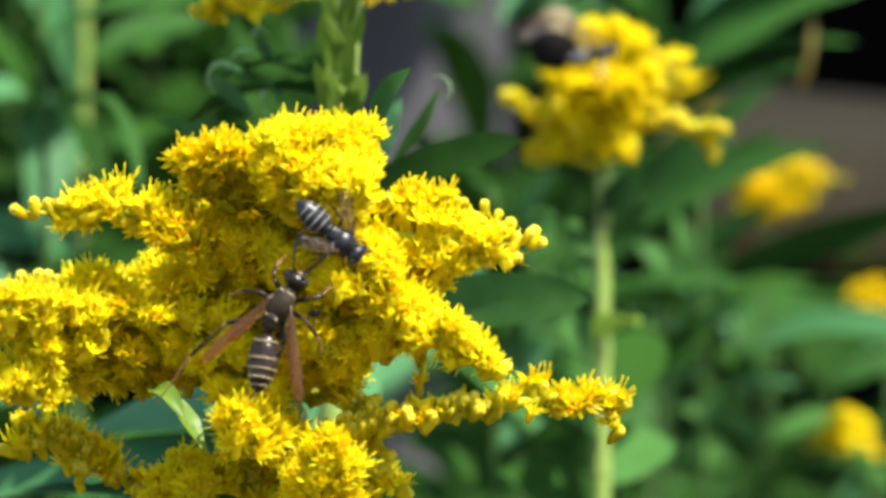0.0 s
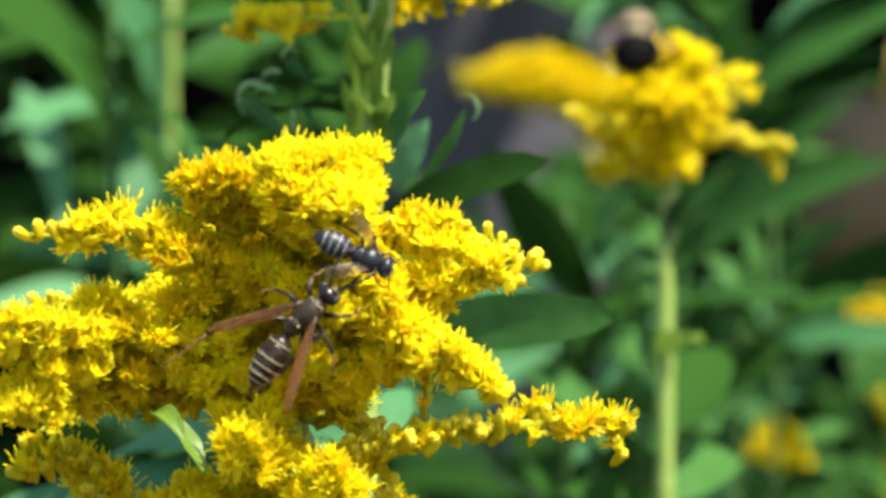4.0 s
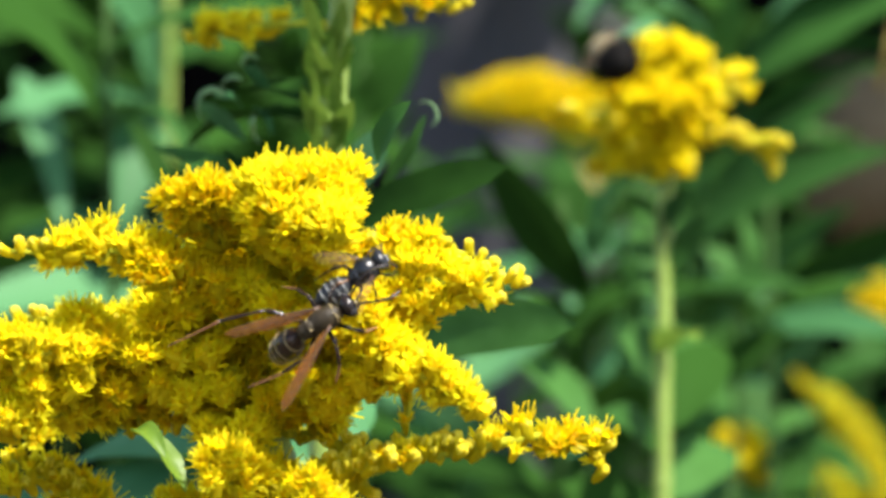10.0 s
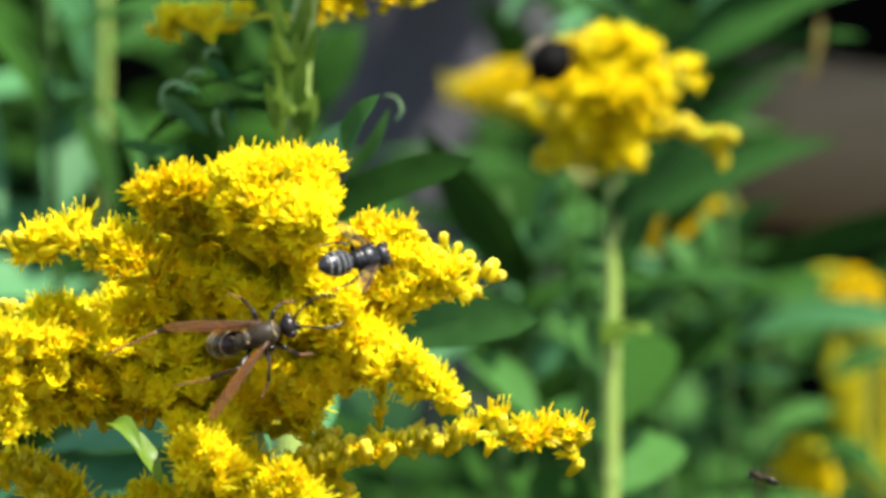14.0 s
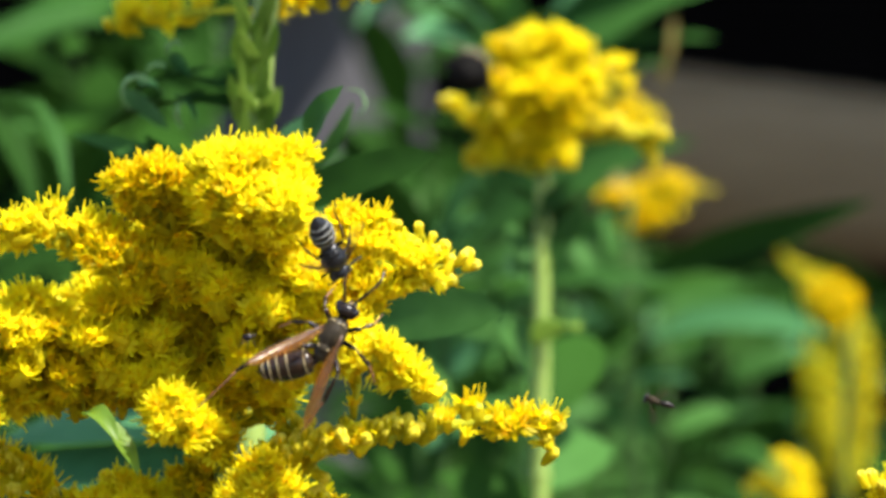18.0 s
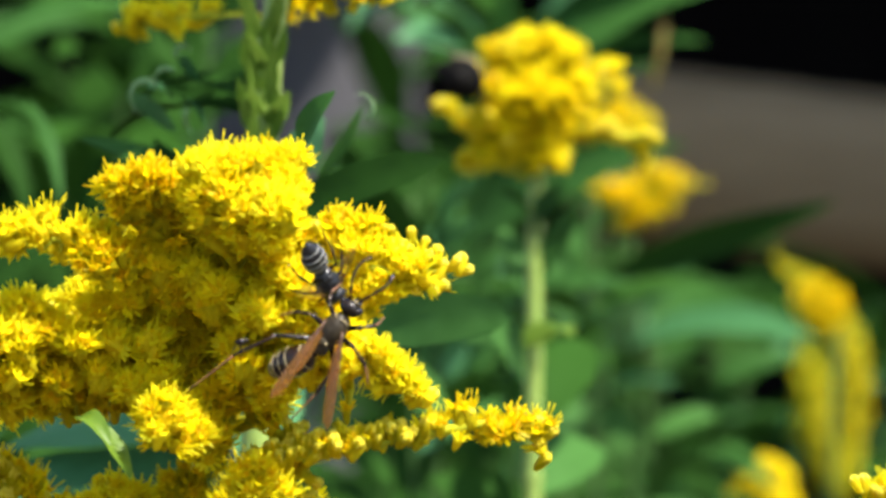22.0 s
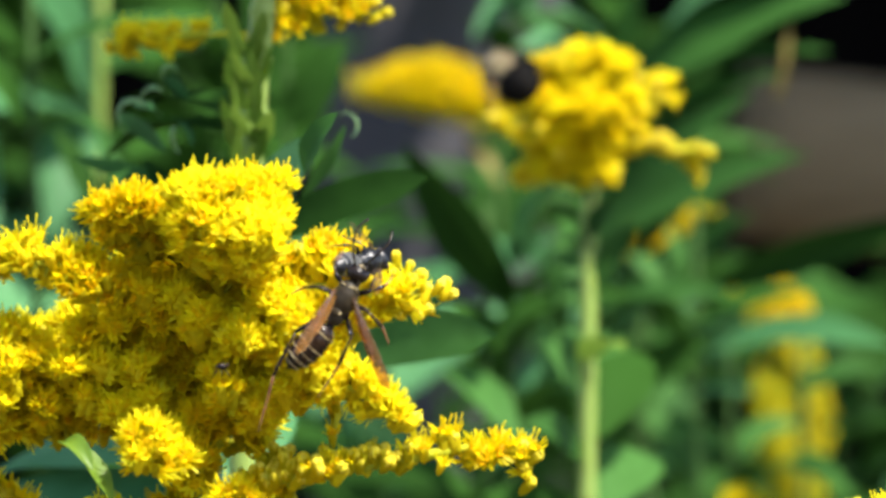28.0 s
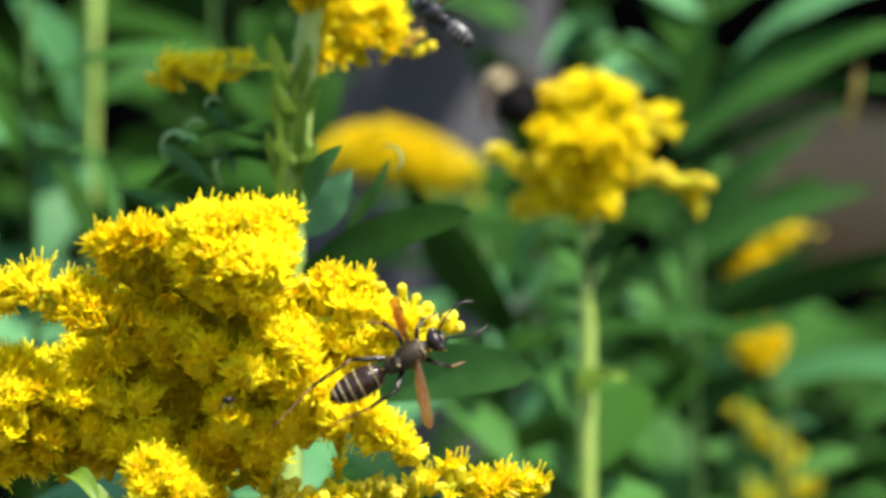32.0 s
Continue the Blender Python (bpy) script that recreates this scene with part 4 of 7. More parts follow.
budding_spray(0, [(-0.00891, 0.15000, 1.03992), (-0.00420, 0.15600, 1.04209), (0.00153, 0.16000, 1.04274), (0.00632, 0.16000, 1.04130), (0.01112, 0.16000, 1.04178)], 2.8, 4, 0.35)
budding_spray(1, [(-0.00891, 0.15000, 1.03613), (-0.00610, 0.15500, 1.04014), (-0.00230, 0.15800, 1.04122), (0.00057, 0.16000, 1.03939)], 2.4, 4, 0.3)
budding_spray(2, [(-0.00844, 0.15000, 1.04372), (-0.00229, 0.15600, 1.04686), (0.00441, 0.16000, 1.04610), (0.00920, 0.16000, 1.04418)], 4, 5, 0.1)
budding_spray(3, [(-0.00844, 0.15000, 1.04751), (-0.00604, 0.14500, 1.05198), (-0.00131, 0.14000, 1.05546), (0.00338, 0.14000, 1.05546)], 5, 6, 0)
budding_spray(4, [(-0.00844, 0.15000, 1.04751), (-0.01170, 0.14500, 1.05198), (-0.01539, 0.14000, 1.05358), (-0.01914, 0.14000, 1.05170)], 4, 6, 0)
budding_spray(5, [(-0.01875, 0.16800, 1.03856), (-0.02569, 0.17500, 1.03786), (-0.03170, 0.18000, 1.03747), (-0.03483, 0.18000, 1.03688)], 2.4, 4, 0.1)
budding_spray(6, [(-0.00797, 0.15000, 1.05130), (-0.00745, 0.14500, 1.05858), (-0.00601, 0.14000, 1.06390)], 6, 7, 0)
def budding_leaf(j, b0, tip, w, mat, face):
    leaf_part(rod3, b0, tip, w * B * 1.2, mat, facing=face, sag=0.12, seed=430 + j, round_=0.6 if j == 2 else 0.5 if j == 3 else 0.42, fold=0.12 if j in (2, 3) else 0.25, blunt=0.5 if j == 2 else 0.38 if j == 3 else 0.85)


budding_leaf(0, (-0.00858, 0.1450, 1.00947), (-0.00121, 0.1400, 1.02191), 5.4, LEAF_BLUE, (0.3, -0.85, 0.5))
budding_leaf(1, (-0.00226, 0.14500, 1.01047), (0.00507, 0.14000, 1.02355), 2.4, LEAF, (0.6, -0.6, 0.6))
budding_leaf(2, (-0.01100, 0.15000, 1.00199), (0.01866, 0.13000, 1.01643), 5.8, LEAF_SHADED, (0.3, -0.8, 0.4))
budding_leaf(3, (-0.00512, 0.15000, 0.98397), (0.02957, 0.12000, 0.99128), 7.6, LEAF, (-0.2, -0.9, 0.1))
# broad leaves 4 to 7 are added out of view to shade the flowers below
budding_leaf(4, (-0.00535, 0.15700, 1.08799), (0.01300, 0.15000, 1.08894), 28, LEAF_SHADED, (0, 0, 1))
budding_leaf(5, (-0.00535, 0.15700, 1.09181), (-0.01185, 0.15700, 1.09372), 30, LEAF_SHADED, (0, 0, 1))
budding_leaf(6, (-0.00525, 0.15700, 1.09563), (0.00248, 0.15700, 1.09658), 26, LEAF_SHADED, (0, 0, 1))
budding_leaf(7, (-0.00535, 0.15700, 1.08760), (0.00153, 0.15700, 1.08741), 18, LEAF, (0, 0, 1))
budding_leaf(8, (-0.01271, 0.15000, 0.98113), (-0.00417, 0.15000, 0.98350), 1.5, STALK, (0, -1, 0))
budding_leaf(9, (-0.01024, 0.15000, 1.02285), (-0.03103, 0.19000, 1.02876), 6.5, LEAF_SHADED, (0, -0.4, 0.8))
budding_leaf(10, (-0.01043, 0.15000, 1.02001), (-0.03733, 0.20000, 1.02156), 7.5, LEAF_SHADED, (0, -0.3, 0.9))
budding_leaf(11, (-0.02556, 0.17000, 1.01849), (-0.03356, 0.15500, 1.02631), 2.4, LEAF_BLUE, (-0.6, -0.5, 0.6))
budding_leaf(12, (-0.02653, 0.17000, 1.02430), (-0.03070, 0.15500, 1.02679), 2.0, LEAF_BLUE, (0.5, -0.5, 0.7))
budding_leaf(13, (-0.02169, 0.17000, 1.02721), (-0.02517, 0.15500, 1.03203), 1.8, LEAF_BLUE, (-0.5, -0.5, 0.7))
budding_leaf(14, (-0.02459, 0.17000, 1.02430), (-0.02078, 0.15500, 1.02031), 1.8, LEAF_BLUE, (0.5, -0.5, 0.7))
budding_leaf(15, (-0.00891, 0.15000, 1.03755), (-0.01894, 0.16800, 1.03952), 0.9, STALK, (0, -1, 0))
budding_leaf(16, (-0.01022, 0.14800, 1.03038), (-0.01093, 0.14400, 1.03779), 1.6, LEAF_YELLOW, (-0.2, -1, 0.2))
budding_leaf(17, (-0.00889, 0.14700, 1.02940), (-0.00753, 0.14300, 1.03681), 1.6, LEAF_YELLOW, (0.3, -1, 0.2))
budding_leaf(18, (-0.01059, 0.14700, 1.02278), (-0.00885, 0.14300, 1.03022), 1.8, LEAF_YELLOW, (0.1, -1, 0.1))
budding_leaf(19, (-0.00982, 0.14600, 1.03315), (-0.00922, 0.14200, 1.03959), 1.4, LEAF_YELLOW, (0, -1, 0.2))
budding_leaf(20, (-0.01136, 0.14800, 1.02470), (-0.01319, 0.14400, 1.03213), 1.6, LEAF_YELLOW, (-0.3, -1, 0.2))
budding_leaf(21, (-0.01116, 0.14700, 1.01049), (-0.01092, 0.14300, 1.01939), 3.2, LEAF_YELLOW, (0, -1, 0.1))
budding_leaf(22, (-0.01024, 0.15000, 1.01906), (-0.00694, 0.14000, 1.02590), 3.0, LEAF_YELLOW, (0.2, -0.9, 0.3))
budding_leaf(23, (-0.01062, 0.15000, 1.02001), (-0.01351, 0.14000, 1.02731), 2.6, LEAF_YELLOW, (-0.3, -0.9, 0.3))
budding_leaf(25, (-0.00967, 0.15000, 1.02760), (-0.01351, 0.14000, 1.03575), 2.2, LEAF_YELLOW, (-0.3, -0.8, 0.5))
budding_leaf(27, (-0.01176, 0.15000, 0.98871), (-0.02944, 0.17000, 1.02043), 6, LEAF_SHADED, (-0.2, -0.6, 0.7))
budding_leaf(28, (-0.01131, 0.16000, 1.00201), (-0.04246, 0.18000, 1.02064), 5, LEAF, (-0.2, -0.5, 0.8))
budding_leaf(29, (-0.01236, 0.16000, 0.96368), (-0.00430, 0.18000, 0.97662), 6, LEAF_BLUE, (0.3, -0.7, 0.6))
budding_leaf(30, (-0.01236, 0.16000, 0.95601), (-0.01800, 0.18000, 0.97466), 7, LEAF_BLUE, (0.1, -0.7, 0.6))
budding_leaf(31, (-0.01236, 0.16000, 0.96560), (-0.05830, 0.20000, 0.96616), 10, LEAF_BLUE, (0, -0.7, 0.6))
budding_leaf(32, (-0.01236, 0.16000, 0.95601), (-0.07227, 0.20000, 0.95618), 13, LEAF_BLUE, (0.2, -0.6, 0.7))
budding_leaf(33, (-0.01236, 0.16000, 0.95026), (-0.09205, 0.22000, 0.95326), 16, LEAF_BLUE, (0.2, -0.6, 0.7))
budding_leaf(34, (-0.01276, 0.1470, 1.03702), (-0.01473, 0.1420, 1.04389), 2.4, LEAF_YELLOW, (-0.4, -1, 0.2))
budding_leaf(35, (-0.01023, 0.1470, 1.03542), (-0.00849, 0.1420, 1.04229), 2.5, LEAF_YELLOW, (0.4, -1, 0.2))
budding_leaf(36, (-0.01208, 0.1470, 1.03381), (-0.01344, 0.1420, 1.04070), 2.5, LEAF_YELLOW, (-0.4, -1, 0.2))
budding_leaf(37, (-0.01056, 0.1470, 1.03220), (-0.00846, 0.1420, 1.03910), 1.6, LEAF_YELLOW, (0.4, -1, 0.2))
budding_leaf(38, (-0.01258, 0.1470, 1.03060), (-0.01344, 0.1420, 1.03750), 2.1, LEAF_YELLOW, (-0.4, -1, 0.2))
budding_leaf(39, (-0.01064, 0.1470, 1.02899), (-0.01055, 0.1420, 1.03590), 1.7, LEAF_YELLOW, (0.4, -1, 0.2))
budding_leaf(40, (-0.01237, 0.1470, 1.02738), (-0.01474, 0.1420, 1.03430), 2.3, LEAF_YELLOW, (-0.4, -1, 0.2))
budding_leaf(41, (-0.01111, 0.1470, 1.02577), (-0.00925, 0.1420, 1.03270), 1.7, LEAF_YELLOW, (0.4, -1, 0.2))
budding_leaf(42, (-0.01275, 0.1470, 1.02417), (-0.01334, 0.1420, 1.03110), 1.5, LEAF_YELLOW, (-0.4, -1, 0.2))
budding_leaf(43, (-0.01031, 0.1470, 1.02256), (-0.00977, 0.1420, 1.02951), 1.7, LEAF_YELLOW, (0.4, -1, 0.2))
budding_leaf(44, (-0.01317, 0.1470, 1.02095), (-0.01543, 0.1420, 1.02791), 1.8, LEAF_YELLOW, (-0.4, -1, 0.2))
budding_leaf(45, (-0.01020, 0.1470, 1.01935), (-0.00892, 0.1420, 1.02631), 2.2, LEAF_YELLOW, (0.4, -1, 0.2))
budding_leaf(46, (-0.01228, 0.1470, 1.01774), (-0.01471, 0.1420, 1.02471), 2.3, LEAF_YELLOW, (-0.4, -1, 0.2))
budding_leaf(47, (-0.01020, 0.1470, 1.01613), (-0.00812, 0.1420, 1.02311), 1.8, LEAF_YELLOW, (0.4, -1, 0.2))
budding_leaf(48, (-0.01246, 0.1470, 1.01453), (-0.01314, 0.1420, 1.02151), 1.7, LEAF_YELLOW, (-0.4, -1, 0.2))
budding_leaf(49, (-0.01122, 0.1470, 1.01292), (-0.01047, 0.1420, 1.01991), 2.2, LEAF_YELLOW, (0.4, -1, 0.2))
# leaf tips rolled into pale hooks
for j, (c, rad, a0, a1, w) in enumerate([((-0.03070, 0.15500, 1.02431), 0.0026, 40, 250, 1.2), ((-0.02443, 0.15600, 1.03140), 0.0013, 200, 20, 1.2), ((-0.02107, 0.15500, 1.02088), 0.0030, 150, 230, 1.2), ((-0.02713, 0.15700, 1.02684), 0.0022, 60, 170, 1.1),
                                         ((0.00507, 0.14000, 1.02215), 0.0020, -60, 120, 0.9)]):
    g = Geo()
    arc = [Vector(c) + Vector((rad * math.cos(radians(a0 + (a1 - a0) * i / 12)), -0.0006 * math.sin(i * 0.5), rad * (1 + 0.2 * i / 12) * math.sin(radians(a0 + (a1 - a0) * i / 12)))) for i in range(13)]
    g.tube(arc, [0.0005 * w * (0.35 + 0.65 * math.sin(math.pi * min(1, 0.2 + i / 13))) for i in range(13)], 6, 0, 0.45)
    part("leaf", g, PALE_LEAF, rod3, "pale rolled leaf tip")
for i in range(13):
    z = 0.12 + i * 0.062
    a = i * 2.4 + 2
    b0 = Vector((rod3.location.x, rod3.location.y, z))
    leaf_part(rod3, b0, b0 + Vector((math.cos(a) * 0.09, math.sin(a) * 0.09, 0.035)), 0.015, LEAF, facing=(0, 0, 1), seed=460 + i)


# ---- leafy garden plants behind ----
def leafy_plant(label, base, top, leaves, n=14, length=0.10, width=0.03, mats=(LEAF, LEAF_BLUE, LEAF_SHADED), seed=0, r=0.0015, lo=0.1, stem_mat=None):
    """A stem with leaves set round it up its height, and the given leaves as well."""
    rng = random.Random(seed)
    base, top = Vector(base), Vector(top)
    pl = thing("leafy_plant", label, "plant", base, "leafy plants in the bed")
    mid = base.lerp(top, 0.5) + Vector((rng.uniform(-0.01, 0.01), rng.uniform(-0.01, 0.01), 0))
    stem_part(pl, [base, mid, top], r, r * 0.6, stem_mat or LEAF_STEM)
    for i in range(n):
        s = lo + (1 - lo) * (i + rng.uniform(0, 0.6)) / n
        b0 = base.lerp(top, min(s, 1))
        a = i * 2.4 + rng.uniform(-0.4, 0.4) + seed
        d = Vector((math.cos(a), math.sin(a), rng.uniform(0.15, 0.9))).normalized()
        ln = length * rng.uniform(0.7, 1.2) * (1.1 - 0.35 * s)
        leaf_part(pl, b0, b0 + d * ln, width * rng.uniform(0.7, 1.15) * (1.1 - 0.35 * s), rng.choice(mats),
                  facing=Vector((-d.x * 0.4, -d.y * 0.4 - 0.2, 0.9)), sag=rng.uniform(0.08, 0.3), seed=seed * 50 + i)
    for j, (b0, tip, w, mat, face) in enumerate(leaves):
        leaf_part(pl, b0, tip, w * B, mat, facing=face, sag=0.14, seed=seed * 50 + 30 + j)
    return pl


# broad blue-green leaves on a pale stem
broad_plant = leafy_plant("tall plant with broad blue-green leaves on a pale stem", (-0.0722, 0.8200, 0), (-0.07095, 0.8200, 1.11302), [
    ((-0.07225, 0.8200, 1.03620), (-0.11905, 0.7800, 1.03845), 17.4, LEAF_BLUE, (-0.1, -0.5, 0.85)), ((-0.11619, 0.8400, 1.04730), (-0.10059, 0.8000, 1.00700), 10.4, LEAF_BLUE, (0.3, -0.8, 0.4)),
    ((-0.07482, 0.8300, 1.03887), (-0.09500, 0.8000, 1.08446), 24.4, LEAF_BLUE, (0.5, -0.6, 0.6)), ((-0.07921, 0.8300, 1.04131), (-0.08541, 0.8000, 1.00460), 17.4, LEAF_BLUE, (0.3, -0.75, 0.6)),
    ((-0.07160, 0.8200, 1.04994), (-0.02860, 0.8400, 1.06531), 13.9, LEAF, (0.1, -0.5, 0.8)), ((-0.07193, 0.8200, 1.01760), (-0.05028, 0.8000, 1.03335), 10.4, LEAF, (0.1, -0.5, 0.8)),
    ((-0.07225, 0.8200, 0.99497), (-0.11721, 0.8200, 1.00304), 18.6, LEAF_BLUE, (0, -0.6, 0.8)), ((-0.07225, 0.8200, 0.98041), (-0.13955, 0.7800, 0.98087), 20.9, LEAF_BLUE, (0, -0.6, 0.8)),
    ((-0.07225, 0.8200, 0.93836), (-0.09855, 0.7800, 0.95880), 20.9, LEAF_BLUE, (0, -0.6, 0.8)), ((-0.07225, 0.8200, 0.92542), (-0.05754, 0.7800, 0.94933), 20.9, LEAF_BLUE, (0, -0.6, 0.8))],
    n=3, length=0.13, width=0.045, seed=1, r=0.0026, lo=0.05, stem_mat=STEM)
leafy_plant("leafy stem with long arching green leaves", (-0.0731, 0.5000, 0), (-0.07311, 0.50000, 1.06672), [
    ((-0.06819, 0.4400, 1.02844), (-0.05532, 0.4200, 1.02864), 5.2, LEAF, (0.5, -0.6, 0.6)), ((-0.05629, 0.4200, 1.02950), (-0.04860, 0.4000, 1.00906), 4.4, LEAF, (0.6, -0.7, 0.3)),
    ((-0.07311, 0.50000, 1.04336), (-0.02650, 0.48000, 1.05550), 9, LEAF, (0, -0.4, 0.8)), ((-0.07311, 0.50000, 1.02389), (-0.05993, 0.49000, 1.03145), 7, LEAF_SHADED, (0, -0.5, 0.8)),
    ((-0.06650, 0.49000, 1.02752), (-0.05669, 0.48000, 1.00622), 7, LEAF_SHADED, (0.5, -0.7, 0.4)), ((-0.07311, 0.50000, 0.98626), (-0.04694, 0.48000, 0.99800), 9, LEAF_SHADED, (0, -0.6, 0.8))],
    n=12, length=0.12, width=0.03, mats=(LEAF_SHADED,), seed=2, lo=0.05)
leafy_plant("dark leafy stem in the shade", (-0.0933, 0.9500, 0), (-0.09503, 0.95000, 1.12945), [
    ((-0.09503, 0.95000, 1.06132), (-0.13644, 0.90000, 1.06211), 18, LEAF_SHADED, (0, -0.5, 0.8)), ((-0.09503, 0.95000, 1.02463), (-0.12286, 0.90000, 1.03411), 18, LEAF_SHADED, (0, -0.5, 0.8)),
    ((-0.09503, 0.95000, 1.00367), (-0.12965, 0.90000, 1.00356), 18, LEAF_SHADED, (0, -0.5, 0.8)), ((-0.09503, 0.95000, 1.02463), (-0.05159, 0.90000, 1.03072), 20, LEAF_SHADED, (0, -0.5, 0.8))],
    n=14, length=0.13, width=0.05, mats=(LEAF_SHADED,), seed=3, lo=0.05)
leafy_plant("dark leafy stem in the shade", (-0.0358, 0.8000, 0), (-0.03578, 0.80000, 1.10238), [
    ((-0.03578, 0.80000, 1.04169), (-0.05477, 0.75000, 1.05431), 16, LEAF_SHADED, (0, -0.5, 0.8)), ((-0.03578, 0.80000, 1.02891), (-0.05942, 0.75000, 1.02801), 16, LEAF_SHADED, (0, -0.5, 0.8)),
    ((-0.03578, 0.80000, 1.05127), (-0.02228, 0.75000, 1.06205), 14, LEAF_SHADED, (0, -0.5, 0.8))],
    n=10, length=0.10, width=0.035, mats=(LEAF_SHADED,), seed=4, lo=0.05)
leafy_plant("leafy green stem between the goldenrods", (0.0305, 0.5500, 0), (0.03322, 0.5500, 1.01056), [
    ((0.03929, 0.5500, 0.98765), (0.01340, 0.5200, 1.02948), 12.8, LEAF_SHADED, (-0.2, -0.93, -0.2)),
    ((0.04131, 0.5500, 1.00248), (0.04735, 0.5300, 1.01708), 6.1, LEAF_BLUE, (0.1, -0.55, 0.8)),
    ((0.03996, 0.5500, 0.99574), (0.04568, 0.5200, 1.00577), 8.1, LEAF_BLUE, (0.1, -0.55, 0.8)),
    ((0.03929, 0.5500, 0.98361), (0.02918, 0.5500, 1.00517), 6.1, LEAF_SHADED, (0.1, -0.8, 0.5)),
    ((0.02379, 0.5500, 0.97148), (0.04107, 0.5200, 0.95635), 10.1, LEAF, (0.1, -0.55, 0.8)),
    ((0.01301, 0.5500, 0.97283), (0.03053, 0.5500, 0.97822), 7.4, LEAF, (0.1, -0.55, 0.8)),
    ((0.03727, 0.5500, 0.97553), (0.02379, 0.5500, 0.98900), 8.1, LEAF_SHADED, (0.1, -0.8, 0.5)),
    ((0.04131, 0.5500, 0.96474), (0.04670, 0.5500, 0.97553), 5.4, LEAF_BLUE, (0.1, -0.55, 0.8)),
    ((0.03457, 0.5500, 0.94857), (0.04535, 0.5500, 0.95666), 6.7, LEAF_BLUE, (0.1, -0.55, 0.8)),
    ((0.02918, 0.5500, 0.94049), (0.01301, 0.5500, 0.95127), 8.1, LEAF_SHADED, (0.1, -0.55, 0.8)),
    ((0.04939, 0.5500, 0.97822), (0.05209, 0.5500, 0.99170), 4.9, LEAF, (0.1, -0.8, 0.5)),
    ((0.04805, 0.5500, 0.98900), (0.05479, 0.5500, 0.99978), 5.4, LEAF, (0.4, -0.6, 0.7)),
    ((0.02109, 0.5500, 1.01191), (0.02716, 0.5500, 1.00517), 4.0, LEAF_BLUE, (0.1, -0.55, 0.8))],
    n=12, length=0.07, width=0.02, mats=(LEAF_SHADED, LEAF_SHADED, LEAF), seed=5, lo=0.4)
